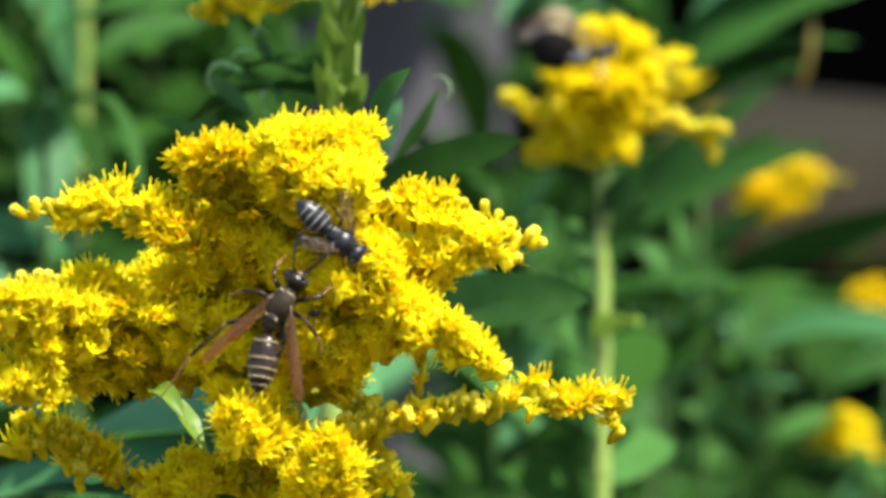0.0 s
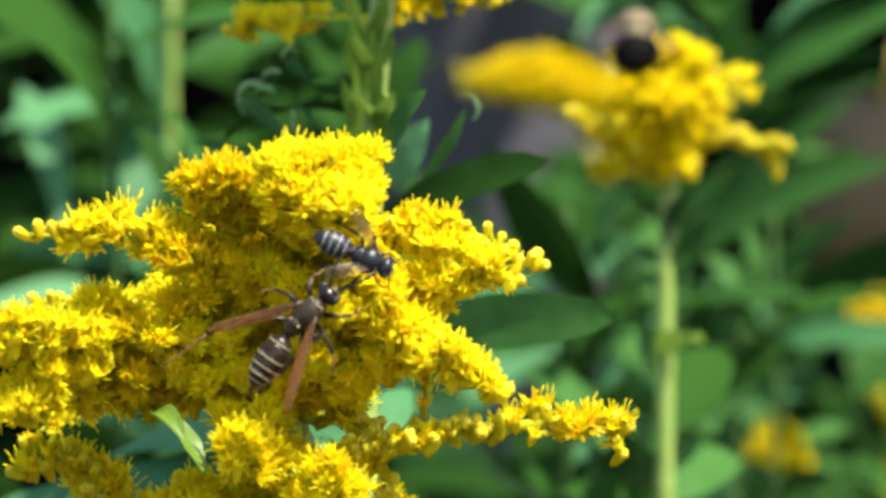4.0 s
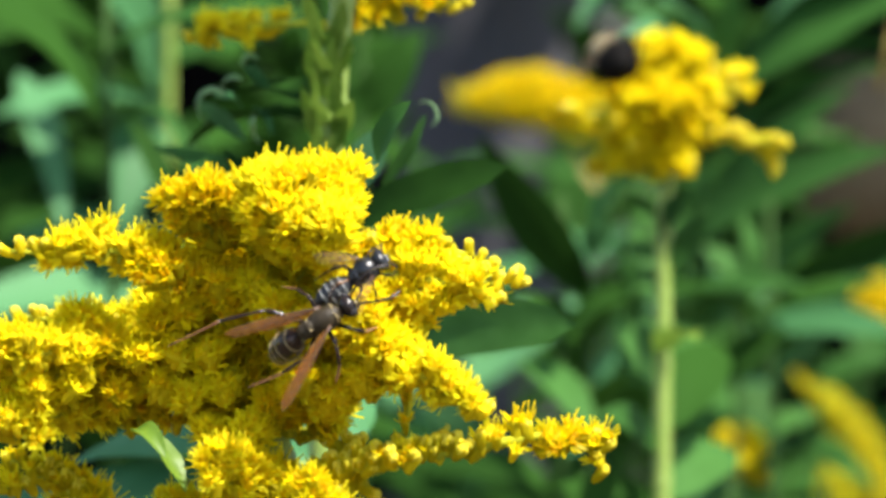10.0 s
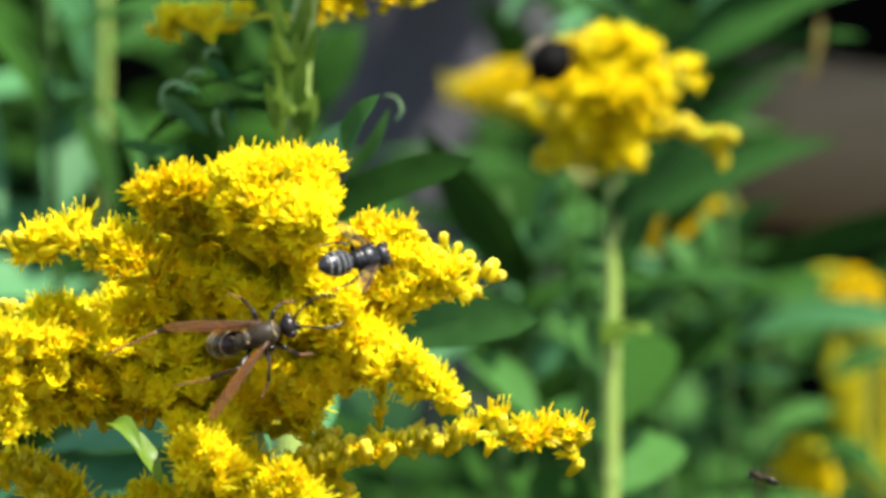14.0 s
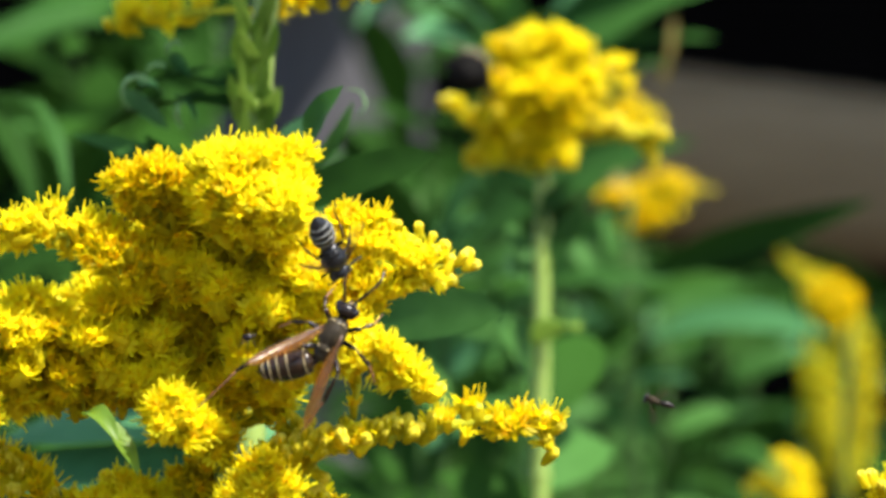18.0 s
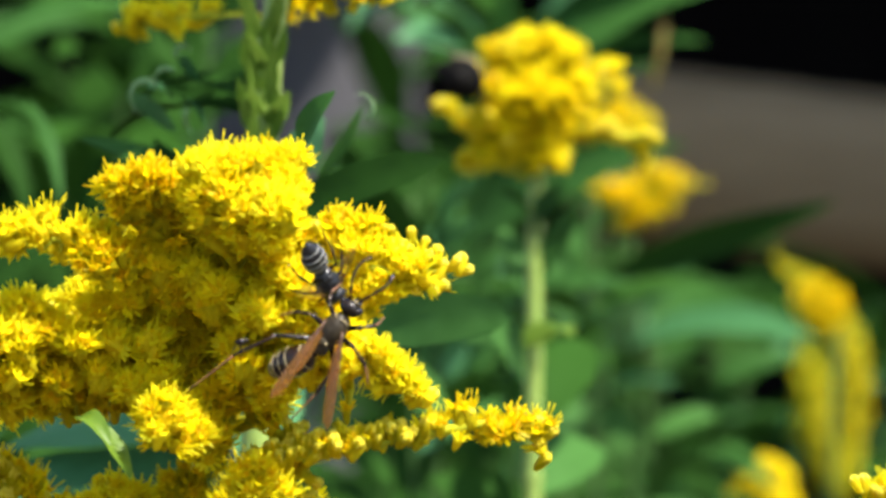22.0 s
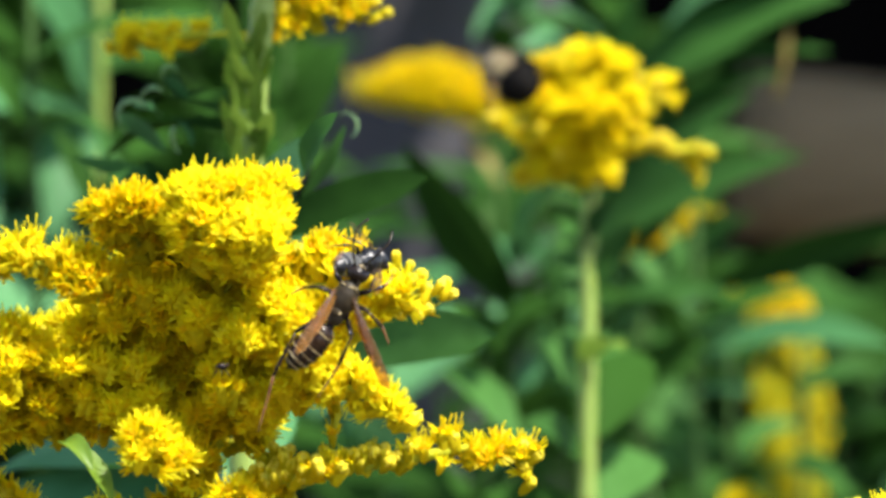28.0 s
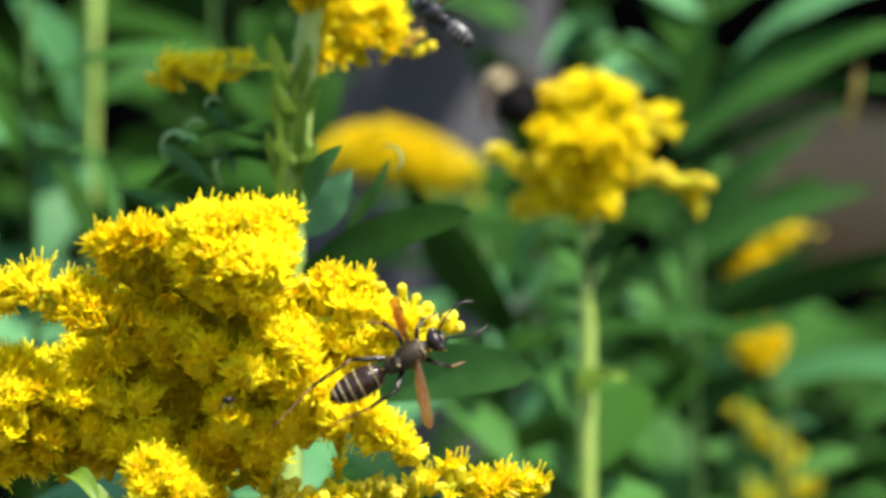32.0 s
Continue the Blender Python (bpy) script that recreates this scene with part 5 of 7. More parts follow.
tall_plant = leafy_plant("tall stem with long pointed leaves and a withered tip", (0.09620, 0.7800, 0.00000), (0.07136, 0.7800, 1.08820), [
    ((0.07137, 0.7800, 1.03930), (0.12405, 0.7600, 1.05912), 9.5, LEAF, (0.1, -0.55, 0.8)),
    ((0.07138, 0.7800, 1.06927), (0.10147, 0.7600, 1.08870), 11.0, LEAF, (0.1, -0.55, 0.8)),
    ((0.08026, 0.7800, 1.06138), (0.12950, 0.7600, 1.08870), 12.6, LEAF_BLUE, (0.1, -0.55, 0.8)),
    ((0.06701, 0.7800, 1.02511), (0.11022, 0.7600, 1.05211), 11.0, LEAF, (0.1, -0.55, 0.8)),
    ((0.05126, 0.7600, 1.02250), (0.02553, 0.7400, 1.03699), 9.0, LEAF_SHADED, (-0.2, -0.6, 0.7)),
    ((0.05960, 0.7700, 1.05837), (0.03363, 0.7500, 1.06198), 8.0, LEAF_SHADED, (-0.2, -0.6, 0.7)),
    ((0.06099, 0.7600, 1.05469), (0.04595, 0.7400, 1.06631), 7.8, LEAF_BLUE, (-0.2, -0.6, 0.7)),
    ((0.06088, 0.7600, 1.04789), (0.03658, 0.7400, 1.05606), 14.5, LEAF_BLUE, (-0.2, -0.6, 0.7)),
    ((0.05905, 0.7600, 1.02297), (0.04399, 0.7400, 1.03346), 8.0, LEAF_SHADED, (-0.2, -0.6, 0.7)),
    ((0.06272, 0.7800, 1.03351), (0.12811, 0.7600, 1.07648), 23.5, LEAF, (0.1, -0.55, 0.8)),
    ((0.06499, 0.7800, 1.04246), (0.06993, 0.7600, 1.07391), 9.1, LEAF, (0.1, -0.8, 0.5)),
    ((0.04970, 0.7800, 0.99356), (0.11658, 0.7400, 1.03260), 13.5, LEAF, (-0.5, -0.75, 0.4)),
    ((0.06590, 0.7800, 0.97393), (0.10194, 0.7500, 1.01399), 13.0, LEAF, (-0.5, -0.75, 0.4)),
    ((0.06965, 0.7800, 0.99443), (0.10408, 0.7500, 1.03411), 12.0, LEAF_SHADED, (-0.5, -0.75, 0.4)),
    ((0.06524, 0.7800, 0.95973), (0.08991, 0.7500, 0.97609), 11.0, LEAF_SHADED, (-0.4, -0.85, 0.2)),
    ((0.05979, 0.7800, 0.99987), (0.10243, 0.7500, 1.04872), 11.0, LEAF, (0.4, -0.6, 0.7)),
    ((0.06980, 0.7800, 1.06927), (0.08587, 0.7800, 1.08820), 9.5, LEAF, (0.1, -0.55, 0.8)),
    ((0.07084, 0.7800, 1.05981), (0.05296, 0.7800, 1.08031), 10.4, LEAF_SHADED, (-0.3, -0.6, 0.7)),
    ((0.06972, 0.7800, 1.07242), (0.04809, 0.7800, 1.08504), 11.0, LEAF_BLUE, (-0.3, -0.6, 0.7)),
    ((0.11076, 0.7800, 1.04088), (0.11278, 0.7600, 1.06145), 2.2, WITHERED, (0.1, -0.8, 0.5)),
    ((0.11278, 0.7600, 1.06145), (0.11116, 0.7600, 1.04588), 1.6, WITHERED, (0.1, -0.8, 0.5)),
    ((0.04502, 0.8000, 1.05890), (0.03332, 0.7600, 1.07469), 9.8, LEAF_BLUE, (-0.3, -0.6, 0.7)),
    ((0.04888, 0.7800, 1.05507), (0.04067, 0.7800, 1.06769), 8.5, LEAF_BLUE, (0.1, -0.55, 0.8)),
    ((0.04382, 0.8000, 1.07223), (0.02543, 0.7700, 1.05962), 9.0, LEAF_BLUE, (0.1, -0.55, 0.8)),
    ((0.07188, 0.7800, 1.08031), (0.10476, 0.7800, 1.08977), 9.5, LEAF, (0.1, -0.55, 0.8)),
    ((0.05954, 0.7800, 1.00933), (0.06394, 0.7800, 1.02195), 4.7, LEAF, (0.1, -0.55, 0.8))],
    n=0, seed=8, stem_mat=LEAF_STEM)
fan_plant = leafy_plant("leafy green stem with pointed leaves", (0.0870, 0.7200, 0), (0.09159, 0.7200, 1.01070), [
    ((0.09614, 0.7200, 0.98946), (0.15364, 0.6900, 1.01506), 10.0, LEAF_SHADED, (-0.2, -0.93, -0.2)),
    ((0.05972, 0.7200, 0.97884), (0.10158, 0.6900, 0.99126), 10.6, LEAF, (0.1, -0.55, 0.8)),
    ((0.08780, 0.7200, 0.99098), (0.08400, 0.7200, 1.00767), 5.5, LEAF, (0.1, -0.55, 0.8)),
    ((0.07490, 0.7200, 0.96063), (0.09614, 0.7200, 0.97884), 9.1, LEAF_SHADED, (0.1, -0.8, 0.5)),
    ((0.06579, 0.7200, 0.95153), (0.08400, 0.7200, 0.96973), 8.5, LEAF_SHADED, (0.1, -0.8, 0.5)),
    ((0.09007, 0.7200, 0.97884), (0.12345, 0.7200, 0.99098), 7.6, LEAF_SHADED, (0.1, -0.55, 0.8)),
    ((0.08855, 0.7200, 0.98491), (0.07338, 0.7200, 1.00008), 7.6, LEAF, (-0.3, -0.6, 0.7))],
    n=8, length=0.08, width=0.024, mats=(LEAF_SHADED, LEAF), seed=6, lo=0.5)
pale_plant = leafy_plant("leafy green stem with pale broad leaves", (0.1097, 0.8500, 0), (0.11303, 0.8500, 0.97492), [
    ((0.10309, 0.8500, 0.96591), (0.15655, 0.8000, 0.97703), 17.5, LEAF_BLUE, (0.1, -0.6, 0.75)),
    ((0.09491, 0.8500, 0.95021), (0.11735, 0.8200, 0.96092), 9.9, LEAF_BLUE, (0.1, -0.55, 0.8)),
    ((0.13114, 0.8500, 0.95680), (0.15750, 0.8500, 0.96668), 9.9, LEAF, (0.1, -0.55, 0.8)),
    ((0.11138, 0.8500, 0.94033), (0.08503, 0.8500, 0.95186), 9.9, LEAF, (-0.3, -0.6, 0.7)),
    ((0.11303, 0.8500, 0.96668), (0.13444, 0.8500, 0.97986), 8.2, LEAF_SHADED, (0.4, -0.6, 0.7)),
    ((0.11303, 0.8500, 0.94033), (0.13444, 0.8500, 0.95021), 9.2, LEAF, (0.1, -0.55, 0.8)),
    ((0.11138, 0.8500, 0.95680), (0.09491, 0.8500, 0.96833), 7.6, LEAF_SHADED, (-0.3, -0.6, 0.7))],
    n=8, length=0.08, width=0.026, mats=(LEAF, LEAF_BLUE, LEAF_SHADED), seed=7, lo=0.5)
leafy_plant("leafy stem with shade-darkened leaves before the fence post", (-0.0153, 0.6000, 0), (-0.01465, 0.6000, 1.06576), [
    ((-0.01465, 0.6000, 1.03781), (-0.03002, 0.6000, 1.05598), 12.6, LEAF_SHADED, (-0.3, -0.6, 0.7)),
    ((-0.01465, 0.6000, 1.04899), (-0.02443, 0.6000, 1.06856), 12.6, LEAF_SHADED, (-0.3, -0.6, 0.7)),
    ((-0.01465, 0.6000, 1.05179), (-0.00487, 0.6000, 1.06995), 11.2, LEAF_SHADED, (0.4, -0.6, 0.7)),
    ((-0.01465, 0.6000, 1.02523), (-0.02863, 0.6000, 1.04480), 12.6, LEAF_SHADED, (-0.3, -0.6, 0.7)),
    ((-0.01465, 0.6000, 1.02942), (-0.00067, 0.6000, 1.05458), 11.2, LEAF_SHADED, (0.4, -0.6, 0.7))],
    n=3, length=0.08, width=0.03, mats=(LEAF_SHADED,), seed=9, lo=0.3)
leafy_plant("low leafy stem by the fence", (-0.0048, 1.2000, 0), (-0.00280, 1.20000, 0.97624), [], n=9, length=0.11, width=0.035, seed=10, lo=0.05)
leafy_plant("low leafy stem by the fence", (0.0870, 1.4000, 0), (0.08697, 1.40000, 1.00461), [], n=11, length=0.13, width=0.04, seed=12, lo=0.05)
leafy_plant("low leafy stem by the fence", (0.2775, 1.5000, 0), (0.27752, 1.50000, 0.92830), [], n=9, length=0.13, width=0.04, seed=13, lo=0.05)
leafy_plant("low leafy stem by the fence", (0.2041, 1.5000, 0), (0.20405, 1.50000, 0.96504), [], n=10, length=0.13, width=0.04, seed=14, lo=0.05)

# dense dark greenery deeper in the bed; much of its shade is leaf colour
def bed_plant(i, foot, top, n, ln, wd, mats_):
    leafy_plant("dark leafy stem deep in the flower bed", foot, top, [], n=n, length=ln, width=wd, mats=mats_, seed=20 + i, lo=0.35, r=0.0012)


# stems 0 to 5 are heightened out of view to shade the bed behind
bed_plant(0, (-0.2271, 1.4000, 0), (-0.22708, 1.40000, 1.2905), 30, 0.17, 0.06, (LEAF_SHADED,))
bed_plant(1, (-0.2022, 1.6000, 0), (-0.19981, 1.60000, 1.2921), 30, 0.17, 0.06, (LEAF_SHADED,))
bed_plant(2, (-0.1392, 1.3000, 0), (-0.13710, 1.30000, 1.2768), 30, 0.16, 0.055, (LEAF_SHADED,))
bed_plant(3, (-0.1065, 1.5500, 0), (-0.10885, 1.55000, 1.3141), 30, 0.17, 0.06, (LEAF_SHADED,))
bed_plant(4, (-0.0624, 1.4000, 0), (-0.06017, 1.40000, 1.3432), 30, 0.13, 0.045, (LEAF_SHADED,))
bed_plant(5, (-0.0359, 1.7000, 0), (-0.04093, 1.70000, 1.3550), 30, 0.14, 0.045, (LEAF_SHADED,))
bed_plant(6, (0.0656, 1.1000, 0), (0.06562, 1.10000, 1.02105), 24, 0.12, 0.04, (LEAF_SHADED, LEAF))
bed_plant(7, (0.0998, 1.3000, 0), (0.09978, 1.30000, 1.02117), 26, 0.13, 0.045, (LEAF_SHADED, LEAF))
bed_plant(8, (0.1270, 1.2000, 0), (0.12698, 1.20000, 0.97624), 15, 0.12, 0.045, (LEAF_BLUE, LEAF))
bed_plant(9, (0.1726, 1.4000, 0), (0.17262, 1.40000, 0.96947), 13, 0.13, 0.045, (LEAF, LEAF_SHADED))
bed_plant(10, (0.2149, 1.5000, 0), (0.21490, 1.50000, 0.96349), 18, 0.14, 0.045, (LEAF_SHADED,))
bed_plant(11, (0.2363, 1.4000, 0), (0.23631, 1.40000, 0.96508), 20, 0.14, 0.04, (LEAF_SHADED,))
bed_plant(12, (0.2937, 1.6000, 0), (0.29372, 1.60000, 0.97149), 26, 0.14, 0.045, (LEAF_SHADED,))
bed_plant(13, (0.0417, 0.9000, 0), (0.04260, 0.90000, 1.00187), 22, 0.10, 0.035, (LEAF_SHADED, LEAF_BLUE))
bed_plant(14, (0.0137, 1.0000, 0), (0.01366, 1.00000, 0.98401), 30, 0.11, 0.042, (LEAF_SHADED, LEAF_BLUE))
bed_plant(15, (0.0369, 1.3000, 0), (0.03690, 1.30000, 0.98763), 30, 0.12, 0.045, (LEAF_SHADED, LEAF))
bed_plant(16, (-0.0047, 1.1500, 0), (-0.00565, 1.15000, 0.96905), 28, 0.11, 0.042, (LEAF_SHADED, LEAF_BLUE))
bed_plant(17, (0.0551, 1.2000, 0), (0.05510, 1.20000, 1.00419), 28, 0.11, 0.04, (LEAF_SHADED, LEAF_BLUE))
bed_plant(18, (0.0818, 0.7000, 0), (0.08176, 0.70000, 0.93726), 18, 0.07, 0.017, (LEAF_SHADED,))
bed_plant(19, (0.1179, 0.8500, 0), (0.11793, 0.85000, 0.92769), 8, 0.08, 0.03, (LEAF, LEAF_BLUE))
bed_plant(20, (0.0372, 0.5500, 0), (0.03922, 0.55000, 0.97857), 18, 0.06, 0.014, (LEAF_SHADED,))
# 21 is heightened out of view to cast shade on the fence post
bed_plant(21, (0.0960, 1.9700, 0), (0.09600, 1.97000, 1.31000), 24, 0.15, 0.045, (LEAF_SHADED, LEAF))
bed_plant(22, (0.1373, 2.2500, 0), (0.13884, 2.25000, 1.21343), 30, 0.16, 0.05, (LEAF_SHADED, LEAF))
bed_plant(23, (0.1209, 1.8000, 0), (0.12095, 1.80000, 0.98469), 44, 0.11, 0.022, (LEAF, LEAF_BLUE, LEAF))
bed_plant(24, (0.1682, 1.8500, 0), (0.16824, 1.85000, 0.97910), 44, 0.11, 0.022, (LEAF, LEAF_BLUE, LEAF))
bed_plant(25, (0.2066, 1.8000, 0), (0.20660, 1.80000, 0.97431), 44, 0.11, 0.022, (LEAF, LEAF_BLUE, LEAF))
bed_plant(26, (0.2529, 1.8500, 0), (0.25290, 1.85000, 0.96323), 44, 0.11, 0.022, (LEAF, LEAF_BLUE, LEAF))
bed_plant(27, (0.2897, 1.8000, 0), (0.28965, 1.80000, 0.95873), 44, 0.11, 0.022, (LEAF, LEAF_BLUE, LEAF))
bed_plant(28, (0.3428, 1.8500, 0), (0.34284, 1.85000, 0.94736), 44, 0.11, 0.022, (LEAF, LEAF_BLUE, LEAF))


# ---- goldenrods far behind, out of focus ----
def far_rod(label, base, tips, stem_to, seed, heads=5, thick=5.0, buds=0.1, mats=None):
    rod = thing("goldenrod", label, "flower", base)
    base = Vector(base)
    top = Vector(stem_to)
    stem_part(rod, [base, base.lerp(top, 0.6), top], 0.0017, 0.0012, LEAF_STEM)
    for j, pts in enumerate(tips):
        flower_branch(rod, [top, *pts], thick * B, heads, gap=0.0022, buds=buds, seed=seed + j, single=False, coarse=True, mats=mats or RIPE_MATS)
    for i in range(10):
        b0 = base.lerp(top, 0.15 + 0.075 * i)
        a = i * 2.4 + seed
        leaf_part(rod, b0, b0 + Vector((math.cos(a) * 0.09, math.sin(a) * 0.09, 0.05)), 0.016, LEAF, facing=(0, 0, 1), seed=seed + 20 + i)
    return rod


arch_rod = far_rod("arching goldenrod spray bobbing behind, out of focus", (0.0580, 1.1000, 0),
                   [[(0.05031, 1.0900, 1.05453), (0.03806, 1.0900, 1.05900), (0.02296, 1.0900, 1.05950), (0.01003, 1.0900, 1.05841)], [(0.05124, 1.0900, 1.04924), (0.03615, 1.0900, 1.05302), (0.01063, 1.0900, 1.05239)],
                    [(0.04424, 1.0850, 1.05124), (0.03115, 1.0850, 1.05602), (0.01563, 1.0850, 1.05639), (0.00863, 1.0850, 1.05559)], [(0.03800, 1.0950, 1.05350), (0.02300, 1.0950, 1.05600), (0.00950, 1.0950, 1.05950)], [(0.05785, 1.0900, 1.05113), (0.06254, 1.0900, 1.04453)]], (0.05499, 1.0900, 1.04264), 600, 16, 7.4, mats=HEAD_MATS)
leaf_part(arch_rod, (0.04486, 1.09500, 1.04259), (0.05655, 1.08500, 1.02506), 0.004, WITHERED, "dry yellow-brown leaf", facing=(0.2, -0.9, 0.2), seed=611)
spike_rod = far_rod("tall yellow-green goldenrod spike out of focus", (0.2146, 1.1500, 0),
                    [[(0.22960, 1.1500, 0.94067), (0.22656, 1.1500, 0.96209), (0.21703, 1.1500, 0.97766), (0.20494, 1.1500, 0.99089)], [(0.22309, 1.1500, 0.91926), (0.21546, 1.1500, 0.93094), (0.21074, 1.1500, 0.94262)],
                     [(0.21900, 1.1450, 0.92500), (0.21450, 1.1450, 0.94700), (0.21250, 1.1450, 0.96000)], [(0.22700, 1.1550, 0.92800), (0.22350, 1.1550, 0.95000), (0.21650, 1.1550, 0.96700)],
                     [(0.22100, 1.1480, 0.92000), (0.21800, 1.1480, 0.94000), (0.21750, 1.1480, 0.95600)]],
                    (0.22584, 1.1500, 0.90563), 640, 15, 7.0, 0.4, mats=YOUNG_MATS)
mid_rod = far_rod("golden bloom half hidden behind pointed leaves", (0.12487, 0.9500, 0),
                  [[(0.11963, 0.9500, 1.00870), (0.13011, 0.9500, 1.01481), (0.14321, 0.9500, 1.01481)], [(0.12138, 0.9500, 1.00433), (0.12836, 0.9500, 1.00695), (0.13623, 0.9500, 1.01044)], [(0.11614, 0.9500, 1.00607), (0.11439, 0.9500, 1.01044), (0.11352, 0.9500, 1.01394)]],
                  (0.12138, 0.9500, 1.00083), 680, 11, 5.0)
low_rod = far_rod("low golden bloom among the leaves", (0.0976, 0.8400, 0),
                  [[(0.08939, 0.84000, 0.93795), (0.08396, 0.83000, 0.94159), (0.07745, 0.83000, 0.93914)], [(0.08939, 0.84000, 0.93304), (0.08233, 0.83000, 0.93670), (0.07582, 0.83000, 0.93508)]], (0.09430, 0.84000, 0.92813), 700, 11, 4.0)
edge_rod = far_rod("small golden bloom at the edge of the bed", (0.1425, 0.9500, 0),
                   [[(0.13906, 0.95000, 0.97746), (0.13305, 0.94000, 0.98107), (0.12784, 0.94000, 0.97933)], [(0.13818, 0.95000, 0.97397), (0.13392, 0.94000, 0.97672), (0.13045, 0.94000, 0.97620)]], (0.14168, 0.95000, 0.97222), 720, 11, 6.4)

# a neighbouring plume whose tip reaches up beside the first
near_rod = thing("goldenrod", "neighbouring goldenrod plume with pale budding tip", "flower", (0.0905, 0.0200, 0))
stem_part(near_rod, [near_rod.location, (0.08969, 0.02000, 0.83814), (0.08846, 0.02000, 0.91181), (0.08560, 0.02000, 0.94046)], 0.003, 0.0014)
def extra_a(j, pts, th):
    flower_branch(near_rod, pts, th * B, 5, buds=0.25, seed=760 + j, single=False)


extra_a(0, [(0.08560, 0.02000, 0.94046), (0.07999, 0.01500, 0.95630), (0.07552, 0.01200, 0.96214), (0.07145, 0.01000, 0.96450)], 3.4)
extra_a(1, [(0.08560, 0.02000, 0.94046), (0.08091, 0.01000, 0.94930), (0.07471, 0.00000, 0.95394), (0.06992, 0.00000, 0.95314)], 4)
extra_a(2, [(0.08560, 0.02000, 0.94046), (0.08650, 0.01500, 0.95304), (0.08768, 0.01200, 0.95890)], 4.5)
extra_a(3, [(0.08601, 0.02000, 0.93637), (0.09138, 0.01500, 0.94653), (0.09660, 0.01200, 0.94917)], 4)
for i in range(12):
    z = 0.15 + i * 0.06
    a = i * 2.4
    b0 = Vector((near_rod.location.x, near_rod.location.y, z))
    leaf_part(near_rod, b0, b0 + Vector((math.cos(a) * 0.09, math.sin(a) * 0.09, 0.035)), 0.015, LEAF, facing=(0, 0, 1), seed=780 + i)


# ---- insects ----


def mm(geo, k=1.0):
    geo.v = [Vector(v) * (0.001 * k) for v in geo.v]
    return geo


def lathe(profile, sides=14, squash=0.9):
    """A body of revolution along -x from (x, radius) pairs."""
    g = Geo()
    for x, r in profile:
        for i in range(sides):
            a = 2 * math.pi * i / sides
            g.v.append(Vector((-x, r * math.cos(a), r * squash * math.sin(a))))
    for i in range(len(profile) - 1):
        for c in range(sides):
            p, q = i * sides + c, i * sides + (c + 1) % sides
            g.f.append((p, q, q + sides, p + sides))
            g.m.append(0)
    g.f += [tuple(reversed(range(sides))), tuple(range((len(profile) - 1) * sides, len(profile) * sides))]
    g.m += [0, 0]
    return g


def radius_at(profile, x):
    for (x0, r0), (x1, r1) in zip(profile, profile[1:]):
        if x0 <= x <= x1:
            t = (x - x0) / (x1 - x0)
            t = t * t * (3 - 2 * t)
            return r0 + (r1 - r0) * t
    return profile[-1][1]


def wing_geo(length, width, side, n=12, fold=0.35, round_tip=True):
    """A membrane along -x, its leading edge outward, with a gentle camber; thin but closed."""
    g = Geo()
    rows = []
    for i in range(n + 1):
        s = i / n
        w = width * (0.16 + 0.84 * math.sin(math.pi * min(0.5, s * 0.72)) ** 1.2) * (1 if s < 0.8 else math.sqrt(max(0.0, 1 - ((s - 0.8) / 0.2) ** 2)) * 0.97 + 0.03)
        lead = side * w * 0.35
        z = math.sin(s * 2.6) * width * 0.10
        row = []
        for c in (0.0, 0.33, 0.66, 1.0):
            y = lead - side * w * c
            row.append(Vector((-length * s, y, z + fold * w * 0.3 * math.sin(c * math.pi) + math.sin(s * 23 + c * 4) * width * 0.012)))
        rows.append(row)
    for lay in (0.0, -0.03):
        for row in rows:
            g.v += [v + Vector((0, 0, lay)) for v in row]
    k = 4
    off = (n + 1) * k
    for i in range(n):
        for c in range(k - 1):
            a = i * k + c
            g.f.append((a, a + 1, a + k + 1, a + k))
            g.f.append((off + a + k, off + a + k + 1, off + a + 1, off + a))
            g.m += [0, 0]
    veins = Geo()
    for c, stop in ((0, n), (1, n - 1), (2, n - 3)):
        veins.tube([rows[i][c] + Vector((0, 0, 0.02)) for i in range(stop + 1)], [0.09 - 0.05 * i / n for i in range(stop + 1)], 4)
    for i, c in ((4, 0), (6, 1), (8, 0), (9, 1)):
        veins.tube([rows[i][c] + Vector((0, 0, 0.02)), rows[i + 1][c + 1] + Vector((0, 0, 0.02))], 0.045, 4)
    return g, veins


def fur_geo(centre, radii, count, length, rng, low=-1.0):
    g = Geo()
    for _ in range(count):
        z = rng.uniform(low, 1)
        a = rng.uniform(0, 6.283)
        r = math.sqrt(max(0, 1 - z * z))
        d = Vector((r * math.cos(a), r * math.sin(a), z))
        p = Vector(centre) + Vector((d.x * radii[0], d.y * radii[1], d.z * radii[2])) * 0.97
        nrm = Vector((d.x / radii[0], d.y / radii[1], d.z / radii[2])).normalized()
        e = p + (nrm + Vector((rng.gauss(-0.25, 0.3), rng.gauss(0, 0.3), rng.gauss(0, 0.3)))).normalized() * length * rng.uniform(0.6, 1.2)
        s = nrm.orthogonal().normalized() * 0.045
        i = len(g.v)
        g.v += [p - s, p + s, p + nrm.cross(s) * 1.2, e]
        g.f += [(i, i + 1, i + 3), (i + 1, i + 2, i + 3), (i + 2, i, i + 3)]
        g.m += [0, 0, 0]
    return g


